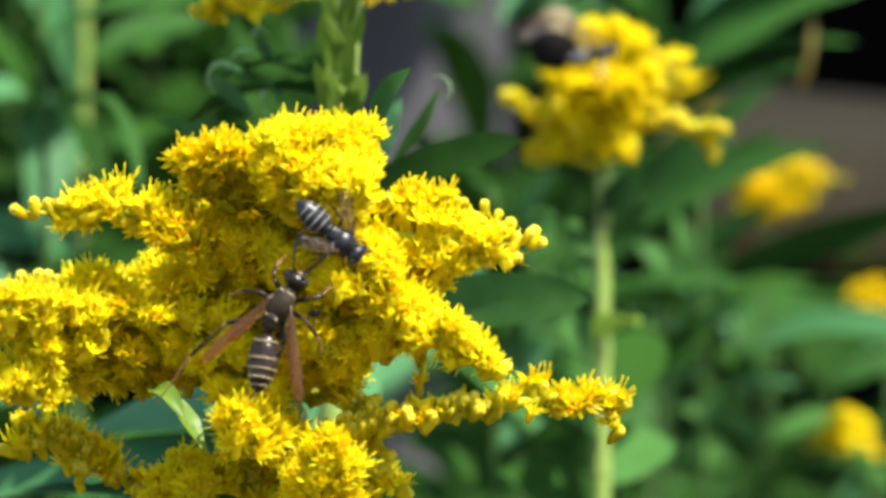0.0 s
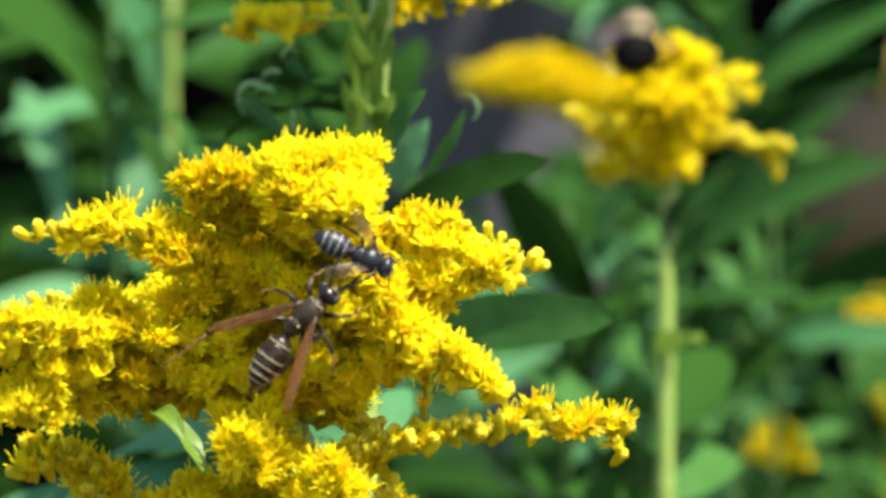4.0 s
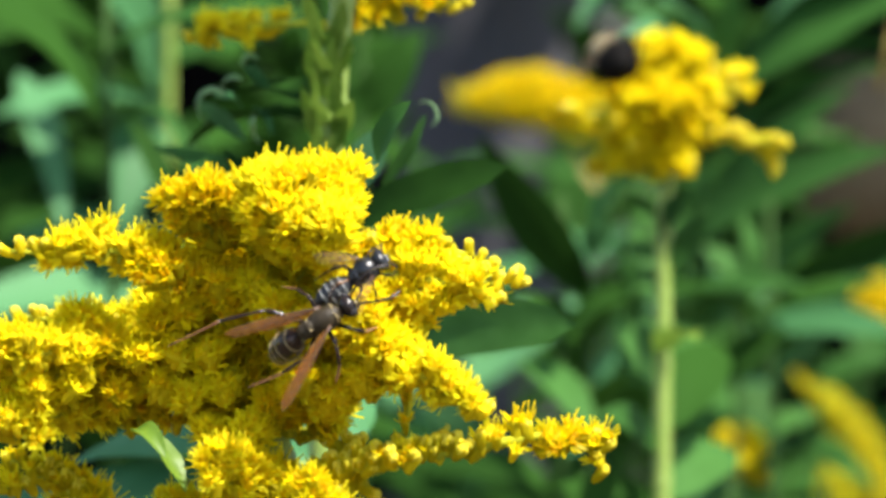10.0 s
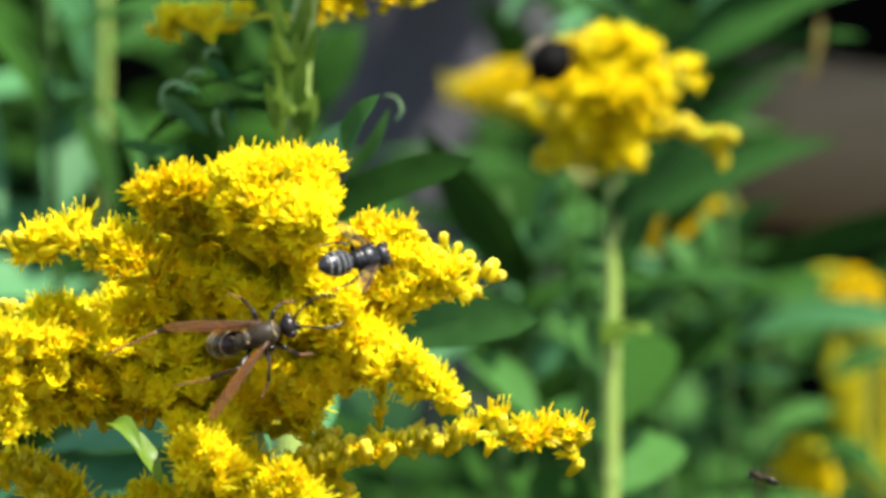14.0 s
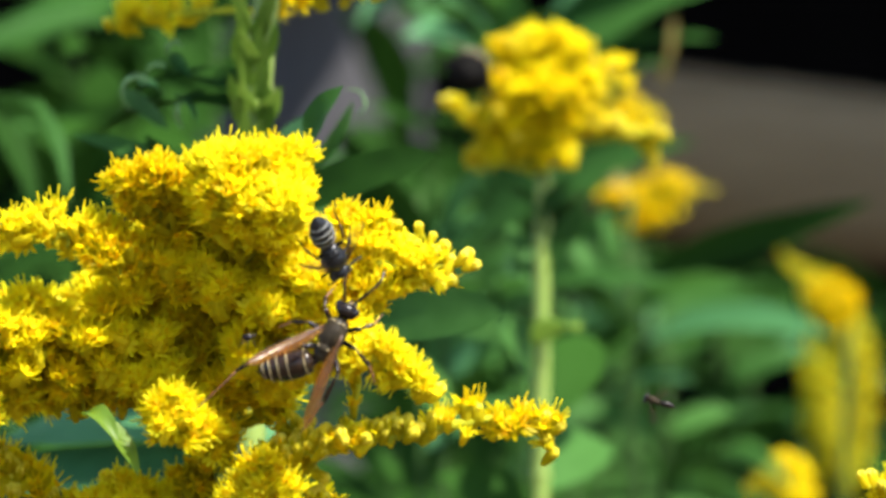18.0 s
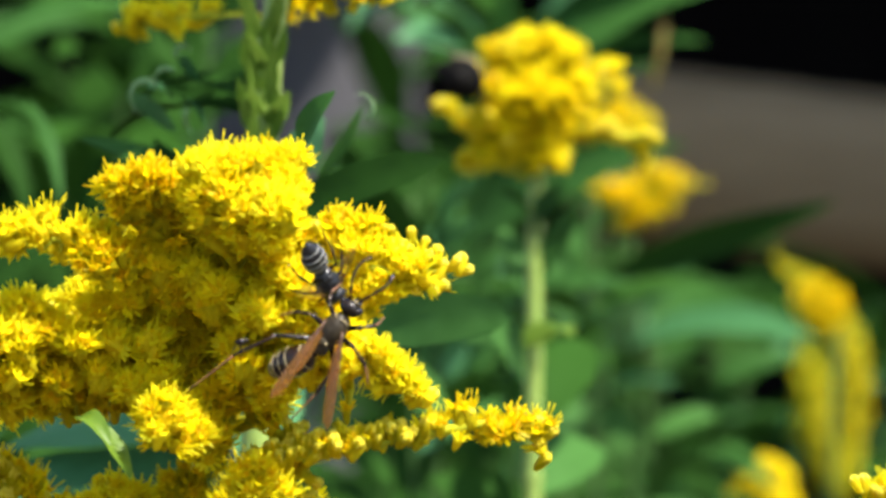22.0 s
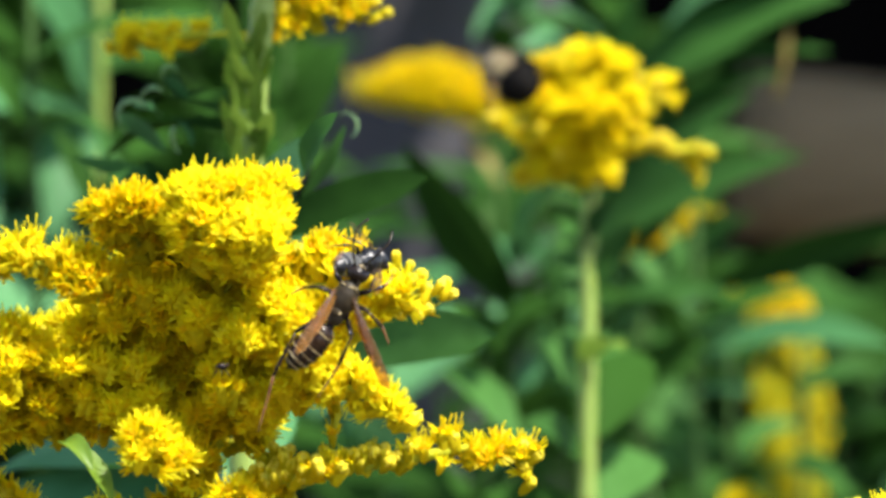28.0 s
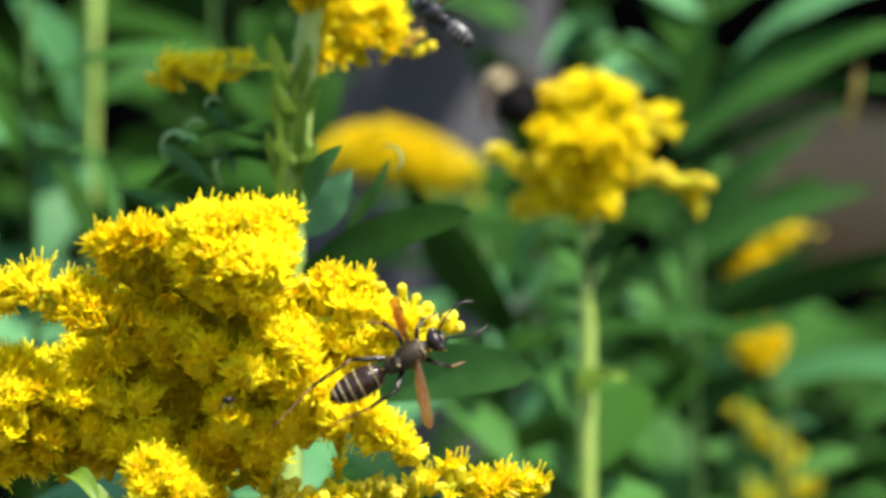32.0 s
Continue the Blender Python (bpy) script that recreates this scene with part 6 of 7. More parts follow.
def leg(thing_, side, points, radii, mats, k, name="leg"):
    """A leg of three links: femur, tibia and tarsus."""
    pts = [Vector((x, y * side, z)) for x, y, z in points]

    def link(a, b, r0, r1, bow=0.0):
        m = (a + b) / 2 + Vector((0, 0, bow))
        return Geo().tube([a, a.lerp(m, 0.6), m, m.lerp(b, 0.6), b], [r0 * 0.7, r0, (r0 + r1) / 2, r1, r1 * 0.8], 7)
    hip = part(name, mm(Geo().tube([pts[0] + Vector((0, 0, 0.5)), pts[0]], [radii[0] * 1.3, radii[0] * 0.9], 7), k), mats[0], thing_)
    part("femur", mm(link(pts[0], pts[1], radii[0], radii[0] * 0.8, 0.1), k), mats[0], hip)
    part("tibia", mm(link(pts[1], pts[2], radii[1] * 0.7, radii[1], 0.05), k), mats[1], hip)
    toes = Geo()
    path = smooth_path([pts[2], (pts[2] + pts[3]) / 2 + Vector((0, 0, -0.15)), pts[3]], 8)
    toes.tube(path, [radii[2] * (1.15 if i % 2 else 0.8) * (1 - 0.05 * i) for i in range(len(path))], 6)
    d = (path[-1] - path[-2]).normalized()
    for q in (0.5, -0.5):
        toes.tube([path[-1], path[-1] + d * 0.4 + Vector((q * 0.4, 0, -0.25))], [radii[2] * 0.5, 0.02], 4)
    part("tarsus", mm(toes, k), mats[2], hip)
    return hip


LEGS = [
    [(2.0, 1.0, -1.2), (3.3, 2.9, 0.0), (4.7, 3.9, -1.2), (6.2, 3.9, -2.2)],
    [(0.6, 1.2, -1.3), (0.6, 3.8, 0.3), (-0.4, 6.2, -1.2), (-1.8, 7.6, -2.0)],
    [(-1.4, 1.1, -1.2), (-2.6, 3.9, 0.5), (-5.8, 5.2, -0.8), (-9.6, 5.6, -1.8)]]


def insect(name, label, category, k, head, thorax, abdomen, bands, mats, wings, legs=LEGS, leg_r=(0.42, 0.3, 0.19), antenna=None, fur=0, squash=0.9, seed=0, group="", eye=(0.62, 0.5, 0.9), notch=1.0, fur_len=0.9, stretched=None):
    """Head +x, back +z, at the thorax's middle; k scales all. Returns the thing and its moving parts."""
    rng = random.Random(seed)
    it = thing(name, label, category, (0, 0, 0), group)
    hx = head[0]
    hd = part("head", mm(Geo().ball((hx, 0, 0.1), head[1], 16, 10), k), mats["head"], it)
    for s in (1, -1):
        part("eye", mm(Geo().ball((hx + head[1][0] * 0.25, s * head[1][1] * 0.78, 0.25), [e * head[1][1] / 1.7 for e in eye], 12, 8), k), EYE, hd)
    part("face", mm(Geo().ball((hx + head[1][0] * 0.55, 0, -0.35), (head[1][0] * 0.6, head[1][1] * 0.45, head[1][2] * 0.6), 10, 8), k), mats.get("face", mats["head"]), hd)
    for s in (1, -1):
        part("mandible", mm(Geo().tube([(hx + head[1][0] * 0.7, s * 0.5, -0.8), (hx + head[1][0] * 1.25, s * 0.45, -1.1), (hx + head[1][0] * 1.4, s * 0.05, -1.2)], [0.28, 0.2, 0.06], 6), k), mats["leg"], hd)
    if antenna:
        for s in (1, -1):
            pth = smooth_path([Vector((x, y * s, z)) for x, y, z in antenna], 14)
            part("antenna", mm(Geo().tube(pth, [0.2 if i % 2 else 0.17 for i in range(len(pth))], 6), k), mats.get("antenna", mats["head"]), hd)
    th = part("thorax", mm(Geo().ball((0.7, 0, 0), thorax, 18, 12, squeeze=lambda u: 1 - 0.12 * u * u), k), mats["thorax"], it)
    part("scutellum", mm(Geo().ball((0.7 - thorax[0] * 0.72, 0, thorax[2] * 0.55), (0.8, thorax[1] * 0.55, 0.5), 12, 8), k), mats["thorax"], th)
    part("propodeum", mm(Geo().ball((0.7 - thorax[0] * 0.98, 0, -0.1), (thorax[0] * 0.4, thorax[1] * 0.72, thorax[2] * 0.7), 12, 8), k), mats["thorax"], th)
    if "mark" in mats:
        for s in (1, -1):
            part("mark", mm(Geo().tube([(2.4, s * 0.2, thorax[2] * 0.86), (2.6, s * 1.0, thorax[2] * 0.62), (2.2, s * 1.5, thorax[2] * 0.3)], [0.09, 0.13, 0.08], 5), k), mats["mark"], th)
            part("mark", mm(Geo().ball((-1.4, s * 0.75, thorax[2] * 0.72), (0.18, 0.25, 0.15), 8, 6), k), mats["mark"], th)
    if fur:
        tagged(part("fur", mm(fur_geo((0.7, 0, 0), thorax, fur, fur_len, rng), k), mats["thorax"], th), kind="stuff")
    # abdomen: petiole, then overlapping plates with a pale hind edge
    px = 0.7 - thorax[0] * 1.25
    ab = part("abdomen", mm(lathe([(-0.6, abdomen[0][1] * 0.9), (0.0, abdomen[0][1]), (abdomen[1][0] * 0.8, radius_at(abdomen, abdomen[1][0] * 0.8) * 0.95)], 10), k), mats["abdomen"], it, place=Matrix.Translation((px * 0.001 * k, 0, -0.0002 * k)))
    end = abdomen[-1][0]
    cuts = [0.25] + [0.25 + (end - 0.25) * c for c in bands] + [end]
    for i, (x0, x1) in enumerate(zip(cuts, cuts[1:])):
        prof = []
        for j in range(7):
            x = x0 + (x1 - x0) * j / 6
            prof.append((x, radius_at(abdomen, x) * (0.93 + 0.07 * j / 6 * notch)))
        prof.append((x1 + 0.02, radius_at(abdomen, x1) * 0.9 + 0.01))
        te = part("tergite", mm(lathe(prof, 16, squash), k), mats["abdomen"], ab)
        if i < len(cuts) - 2 and mats.get("band"):
            w = mats["band_w"]
            bp = [(x1 - w, radius_at(abdomen, x1 - w) * 1.0 - 0.03), (x1 - w * 0.9, radius_at(abdomen, x1 - w * 0.9) + 0.03), (x1 - 0.02, radius_at(abdomen, x1) + 0.035), (x1 + 0.03, radius_at(abdomen, x1) * 0.93)]
            part("band", mm(lathe(bp, 16, squash), k), mats["band"], ab)
    if fur and fur_len > 0.5:
        tagged(part("fur", mm(fur_geo((-end * 0.5, 0, 0), (end * 0.5, abdomen[2][1], abdomen[2][1] * squash), fur // 2, fur_len * 0.6, rng), k), mats["abdomen"], ab), kind="stuff")
    made = {"thing": it, "abdomen": ab, "at": px * 0.001 * k}
    for s, key in ((1, "left"), (-1, "right")):
        ln, wd, hind, wm = wings
        g, v = wing_geo(ln, wd, s)
        root = Vector((1.3, s * thorax[1] * 0.8, thorax[2] * 0.62)) * (0.001 * k)
        w = part("wing", mm(g, k), wm, it, place=Matrix.Translation(root))
        part("venation", mm(v, k), VEIN, w)
        if hind:
            g2, _ = wing_geo(ln * 0.68, wd * 0.8, s)
            for q in g2.v:
                q.z -= 0.25
                q.y -= s * wd * 0.25
            part("hindwing", mm(g2, k), wm, w)
        made[key] = (w, root)
    for s in (1, -1):
        for j, pts in enumerate(legs):
            if s > 0 and j == 2 and stretched:
                pts = stretched
            limb = leg(it, s, pts, leg_r, (mats["leg"], mats.get("tibia", mats["leg"]), mats.get("tarsus", mats["leg"])), k)
            if s > 0 and j == 2:
                made["hind_leg"] = limb
    return made


WASP_ABDOMEN = [(0, 0.36), (0.5, 0.62), (1.5, 1.7), (3.0, 2.15), (4.9, 2.2), (6.7, 1.85), (8.1, 1.15), (8.9, 0.15)]
ANTENNA = [(5.2, 0.45, 0.7), (6.4, 1.1, 1.5), (8.3, 2.0, 1.8), (10.2, 2.4, 1.3), (11.8, 1.9, 0.5)]
wasp = insect("paper_wasp", "dark paper wasp with cream-banded abdomen and amber wings", "wasp", 1.0,
              (4.5, (1.15, 1.7, 1.35)), (2.9, 1.8, 1.7), WASP_ABDOMEN, (0.2, 0.47, 0.63, 0.77, 0.89),
              {"head": CHITIN, "face": BAND, "thorax": FUZZ_GREY, "abdomen": BROWN, "band": BAND, "band_w": 0.2, "leg": CHITIN, "tibia": BROWN, "tarsus": LEG_RED, "antenna": CHITIN, "mark": BAND},
              (13.6, 1.5, True, AMBER_WING), legs=LEGS[:2] + [[(-1.4, 1.1, -1.2), (-3.4, 3.5, 0.6), (-7.6, 3.4, -0.5), (-12.4, 2.6, -1.2)]], antenna=ANTENNA, seed=1, fur=420, fur_len=0.35,
              stretched=[(-1.4, 1.1, -1.2), (-6.0, 4.2, 0.8), (-12.5, 5.0, 0.3), (-20.0, 4.4, -0.6)])

BEE_ABDOMEN = [(0, 0.7), (0.6, 1.7), (2.6, 2.5), (4.6, 2.5), (6.4, 1.9), (7.6, 1.0), (8.2, 0.15)]
BEE_ANTENNA = [(4.0, 0.5, 0.8), (5.0, 1.0, 0.9), (5.6, 2.0, 0.2), (6.0, 2.8, -0.6)]
BEE_LEGS = [[(x * 0.85, y * 0.8, z) for x, y, z in l] for l in LEGS]
BEE_MATS = {"head": BEE_BLACK, "thorax": BEE_BLACK, "abdomen": BEE_BLACK, "band": WHITE_BAND, "band_w": 0.24, "leg": CHITIN, "face": WHITE_BAND}
bee = insect("small_bee", "small black bee with white-striped abdomen and smoky wings", "bee", 0.72,
             (4.0, (1.4, 2.15, 1.8)), (2.7, 2.6, 2.3), BEE_ABDOMEN, (0.2, 0.38, 0.56, 0.74), BEE_MATS,
             (9.0, 2.4, True, SMOKE_WING), legs=BEE_LEGS, antenna=BEE_ANTENNA, fur=260, seed=2, squash=0.8)
visitor = insect("small_bee", "small grey bee on the wing beside the second bloom", "bee", 0.66,
                 (3.9, (1.15, 2.0, 1.6)), (2.6, 2.3, 2.0), BEE_ABDOMEN, (0.2, 0.38, 0.56, 0.74), BEE_MATS,
                 (9.5, 3.0, True, SMOKE_WING), legs=BEE_LEGS, antenna=BEE_ANTENNA, fur=160, seed=3, squash=0.8)
fly = insect("fly", "tiny dark fly with clear wings in flight", "fly", 0.36,
             (3.6, (1.0, 1.7, 1.4)), (2.5, 1.7, 1.6), [(0, 0.7), (0.6, 1.3), (2.4, 1.7), (4.4, 1.5), (6.0, 0.9), (7.0, 0.1)], (0.3, 0.6),
             {"head": CHITIN, "thorax": FUZZ_GREY, "abdomen": CHITIN, "leg": CHITIN}, (9.5, 3.2, False, SMOKE_WING), legs=BEE_LEGS, leg_r=(0.26, 0.2, 0.12), seed=4, eye=(0.8, 0.7, 1.1))
bumble = insect("bumblebee", "furry bumblebee with tan thorax and black abdomen on the bloom", "bumblebee", 1.0,
                (4.3, (1.3, 2.0, 1.7)), (3.2, 3.6, 3.3), [(0, 1.6), (0.8, 3.7), (2.8, 4.8), (5.0, 4.6), (6.7, 3.2), (7.7, 1.5), (8.2, 0.2)], (0.25, 0.45, 0.65, 0.82),
                {"head": BLACK_FUR, "thorax": TAN_FUR, "abdomen": BLACK_FUR, "leg": BLACK_FUR}, (12.0, 3.6, True, CLEAR_WING),
                legs=[[(x, y * 1.25, z * 1.3 - 0.6) for x, y, z in l] for l in BEE_LEGS], leg_r=(0.6, 0.5, 0.3), antenna=BEE_ANTENNA, fur=1500, seed=5)

beetle = thing("small_beetle", "tiny dark violet beetle sitting among the florets", "beetle", (-0.01880, -0.02800, 0.98662))
o = Vector(beetle.location)
shell = part("shell", Geo().ball(o, (0.0008, 0.0006, 0.0005), 12, 8), CHITIN, beetle)
part("head", Geo().ball(o + Vector((0.0008, -0.0001, 0.0002)), (0.0003, 0.0004, 0.0003), 10, 6), CHITIN, beetle)
for s in (-1, 0, 1):
    part("leg", Geo().tube([o + Vector((s * 0.0005, -0.0004, -0.0004)), o + Vector((s * 0.0010, -0.0007, -0.0010)), o + Vector((s * 0.0013, 0.0, -0.0017))], [0.00009, 0.00008, 0.00005], 5), CHITIN, beetle)


def body_pose(x, y, z, heading, roll=0.0, pitch=0.0):
    """Back to the camera side, head along heading, counted from the right upward."""
    a = radians(heading)
    fwd = Vector((math.cos(a), 0, math.sin(a)))
    back = Vector((0, -1, 0))
    m = Matrix((fwd, back.cross(fwd), back)).transposed().to_4x4()
    return Matrix.Translation((x, y, z)) @ m @ pose(0, 0, 0, roll, pitch, 0)


def hinge(root, yaw, lift):
    return Matrix.Translation(root) @ Matrix.Rotation(radians(yaw), 4, "Z") @ Matrix.Rotation(radians(lift), 4, "Y")


def sway_rows(base, rows, height=1.0):
    """Leaning about the foot so that a point at that height shifts sideways by the given mm."""
    return [(t, Matrix.Translation(base) @ Matrix.Rotation(math.atan(s / 1000 / height), 4, "Y")) for t, s in rows]


def motions():
    walk(wasp["thing"], [(t, body_pose(x, y, z, a, -18, 0)) for t, x, y, z, a in [
        (0, -0.02358, -0.0350, 0.98732, 59), (1, -0.02303, -0.0350, 0.98751, 61), (2, -0.02200, -0.0350, 0.98754, 59),
        (3, -0.02094, -0.0350, 0.98827, 44), (5.5, -0.01927, -0.0350, 0.99094, 41), (6, -0.01940, -0.0350, 0.99145, 40),
        (7, -0.01704, -0.0350, 0.99195, 44), (8, -0.01658, -0.0350, 0.99550, 50), (9, -0.01754, -0.0350, 0.98851, 27),
        (10, -0.01530, -0.0350, 0.99100, 30), (11, -0.01603, -0.0350, 0.99059, 38), (12, -0.01061, -0.0350, 0.99264, 35),
        (13, -0.01145, -0.0350, 0.99335, 31), (14, -0.02054, -0.0350, 0.98831, 18), (14.5, -0.01781, -0.0350, 0.99007, 26),
        (16.5, -0.00901, -0.0350, 0.98140, 56), (17, -0.00812, -0.0350, 0.98204, 59), (18, -0.00780, -0.0350, 0.98638, 60),
        (19, -0.00807, -0.0350, 0.98674, 52), (20, -0.00868, -0.0350, 0.98556, 55), (21, -0.00686, -0.0350, 0.99103, 68),
        (22, -0.00685, -0.0350, 0.98774, 52), (23, -0.00682, -0.0350, 0.98837, 53), (24, -0.00729, -0.0350, 0.99041, 51),
        (25, -0.00493, -0.0350, 0.99198, 60), (27.5, -0.00419, -0.0350, 0.99125, 58), (28, -0.00237, -0.0350, 0.99533, 63),
        (28.4, -0.00030, -0.0350, 0.99557, 46), (29, 0.00421, -0.0350, 0.99384, 22), (29.5, 0.00593, -0.0350, 0.99023, 12),
        (30, 0.00517, -0.0350, 0.99207, 31), (30.5, 0.00518, -0.0350, 0.99231, 32), (31, 0.00552, -0.0350, 0.99265, 32),
        (32, 0.00540, -0.0350, 0.99249, 30),
    ]])
    root = Vector((wasp["at"], 0, -0.0002))
    walk(wasp["abdomen"], [(t, hinge(root, a, b)) for t, a, b in [
        (0, 23, -0), (1, 22, -0), (2, 19, -0), (3, 16, -0), (5.5, 8, -27), (6, 7, -29), (7, -5, -30), (8, -4, -50),
        (9, -45, -58), (10, -14, -54), (11, -37, -58), (12, -37, -35), (13, -26, -8), (14, -46, -58), (14.5, -26, -58), (16.5, -61, -16),
        (17, -51, -0), (18, -49, -0), (19, -40, -25), (20, -41, -33), (21, -50, -0), (22, -38, -28), (23, -39, -16), (24, -19, -45),
        (25, -35, -41), (27.5, -25, -32), (28, -20, -4), (28.4, -11, -20), (29, 9, -25), (29.5, 6, -17), (30, -6, -0), (30.5, -10, -0),
        (31, -5, -24), (32, -3, -3),
    ]])
    hip = Vector((-0.0014, 0.0011, -0.0012))
    walk(wasp["hind_leg"], [(t, Matrix.Translation(hip) @ Matrix.Rotation(radians(a), 4, "Z") @ Matrix.Translation(-hip)) for t, a in [
        (0, -12), (3, -14), (5.5, -12), (7, -14), (9, -12), (12, -10), (14, 0), (16.5, -20), (19, -24), (24, -18), (27.5, 0), (29, 12), (32, 10)]])
    # the freed clump rises
    for ob in (spring_a, spring_b):
        foot = Vector((-0.0195, -0.002, 0.966))
        walk(ob, [(t, Matrix.Translation(foot + Vector((-0.0012, 0, 0.0034)) * (a / 10)) @ Matrix.Rotation(radians(a), 4, "Y") @ Matrix.Translation(-foot)) for t, a in [
            (0, 0), (13.5, 0), (14.5, 2), (16.5, 9.6), (18, 10), (32, 10)]])
    ob, root_l = wasp["left"]
    walk(ob, [(t, hinge(root_l, a, b)) for t, a, b in [
        (0, -17, 0), (1, -19, 0), (2, -22, 18), (3, -23, 0), (5.5, -32, 0), (6, -32, 0), (7, -36, 0), (8, -29, 0),
        (9, -12, 0), (10, -15, 0), (11, -27, 0), (12, -18, 0), (13, -8, 28), (14, -16, 0), (14.5, -19, 0), (16.5, 3, 36),
        (17, -0, 30), (18, -24, 38), (19, -3, 27), (20, 1, 40), (21, 22, 33), (22, 7, 15), (23, 2, 22), (24, 8, 38),
        (25, 15, 40), (27.5, 5, 40), (28, 11, 40), (28.4, 30, 40), (29, -121, 77), (29.5, -96, 75), (30, -126, 78), (30.5, -125, 77),
        (31, -124, 77), (32, -120, 77),
    ]])
    ob, root_r = wasp["right"]
    walk(ob, [(t, hinge(root_r, a, b)) for t, a, b in [
        (0, 38, 0), (1, 36, 0), (2, 36, 0), (3, 34, 0), (5.5, 31, 0), (6, 31, 0), (7, 33, 0), (8, 37, 0),
        (9, 33, 0), (10, 32, 0), (11, 21, 0), (12, 34, 0), (13, 30, 0), (14, 37, 0), (14.5, 34, 0), (16.5, 23, 37),
        (17, 19, 33), (18, 9, 0), (19, 23, 0), (20, 31, 0), (21, 30, 0), (22, 30, 0), (23, 26, 11), (24, 43, 0),
        (25, 44, 17), (27.5, 52, 37), (28, 50, 0), (28.4, 78, 40), (29, 85, 40), (29.5, 85, 40), (30, 68, 9), (30.5, 69, 26),
        (31, 74, 30), (32, 74, 30),
    ]])
    walk(bee["thing"], [(t, body_pose(x, y, z, a, -15, b)) for t, x, y, z, a, b in [
        (0, -0.01525, -0.0310, 0.99672, -42, 0), (1, -0.01510, -0.0310, 0.99677, -38, 0), (2, -0.01433, -0.0310, 0.99733, -36, 0),
        (3, -0.01314, -0.0310, 0.99690, -32, 0), (5.5, -0.01024, -0.0310, 0.99811, -10, 0), (6, -0.01029, -0.0310, 0.99823, -5, 0),
        (7, -0.00992, -0.0310, 0.99942, 0, 0), (8, -0.00799, -0.0310, 1.00037, -60, 45), (9, -0.01301, -0.0310, 0.99648, -2, 0),
        (10, -0.00945, -0.0310, 0.99776, 34, 0), (11, -0.00858, -0.0310, 0.99796, 52, 0), (12, -0.00542, -0.0310, 0.99948, 78, 0),
        (13, -0.00762, -0.0310, 0.99789, 22, 22), (14, -0.00599, -0.0310, 0.99889, 10, 36), (14.5, -0.00776, -0.0310, 0.99759, -15, 38),
        (16.5, -0.00768, -0.0310, 0.99772, -62, 42), (17, -0.00711, -0.0270, 0.99579, -62, 42), (18, -0.00722, -0.0270, 0.99757, -65, 42),
        (19, -0.00711, -0.0270, 0.99414, -68, 42), (20, -0.00658, -0.0270, 0.99558, -68, 42), (21, -0.00603, -0.0310, 0.99826, -72, 42),
        (22, -0.00703, -0.0270, 0.99492, -60, 42), (23, -0.00750, -0.0270, 0.99446, -55, 42), (24, -0.00786, -0.0160, 0.99453, -50, 30),
        (25, -0.00703, -0.0120, 0.99582, -45, 30), (27.5, 0.00096, -0.0240, 1.00035, 8, 52), (28, 0.00110, -0.0240, 1.00091, 8, 55),
        (28.3, 0.00435, -0.0240, 1.00189, 10, 25), (28.5, 0.00923, -0.0190, 1.00141, 5, 0), (29, 0.01669, -0.0150, 1.00257, 12, 0),
        (29.5, 0.02577, 0.0400, 1.00648, 45, 0), (30, 0.02999, 0.1000, 1.01548, 92, 0), (30.5, 0.02767, 0.1000, 1.02685, 100, 0),
        (31, 0.02130, 0.1000, 1.03729, 110, 0), (31.5, 0.01624, 0.1000, 1.04245, 120, 0), (32, 0.01215, 0.1000, 1.04452, 140, 0),
    ]])
    for key, s in (("left", -1), ("right", 1)):
        ob, root_w = bee[key]
        walk(ob, [(0, hinge(root_w, s * 35, 10)), (28.2, hinge(root_w, s * 35, 10)), (28.4, hinge(root_w, s * 80, 15)), (32, hinge(root_w, s * 85, 20))])
        ob, root_w = visitor[key]
        walk(ob, [(0, hinge(root_w, s * 70, 15)), (32, hinge(root_w, s * 75, 15))])
        ob, root_w = fly[key]
        walk(ob, [(0, hinge(root_w, s * 60, 15)), (32, hinge(root_w, s * 60, 15))])
        ob, root_w = bumble[key]
        walk(ob, [(0, hinge(root_w, s * 24, 8)), (32, hinge(root_w, s * 22, 8))])
    walk(visitor["thing"], [(t, body_pose(x, y, z, a, -10, 0)) for t, x, y, z, a in [
        (0, 0.04538, 0.3500, 1.03554, 10), (0.5, 0.04417, 0.3500, 1.02951, 170), (1, 0.03940, 0.3500, 1.02983, 175),
        (1.5, 0.03092, 0.3400, 1.03109, 165), (2, 0.02468, 0.3200, 1.03850, 130), (2.5, 0.01780, 0.3000, 1.04059, 165),
        (3, 0.01237, 0.3000, 1.04244, 168), (3.5, 0.00003, 0.3000, 1.05158, 140), (5, -0.02831, 0.3000, 1.09429, 120),
        (6, -0.03338, 0.3000, 1.10992, 100), (32, -0.01558, 0.3000, 1.11728, 100),
    ]])
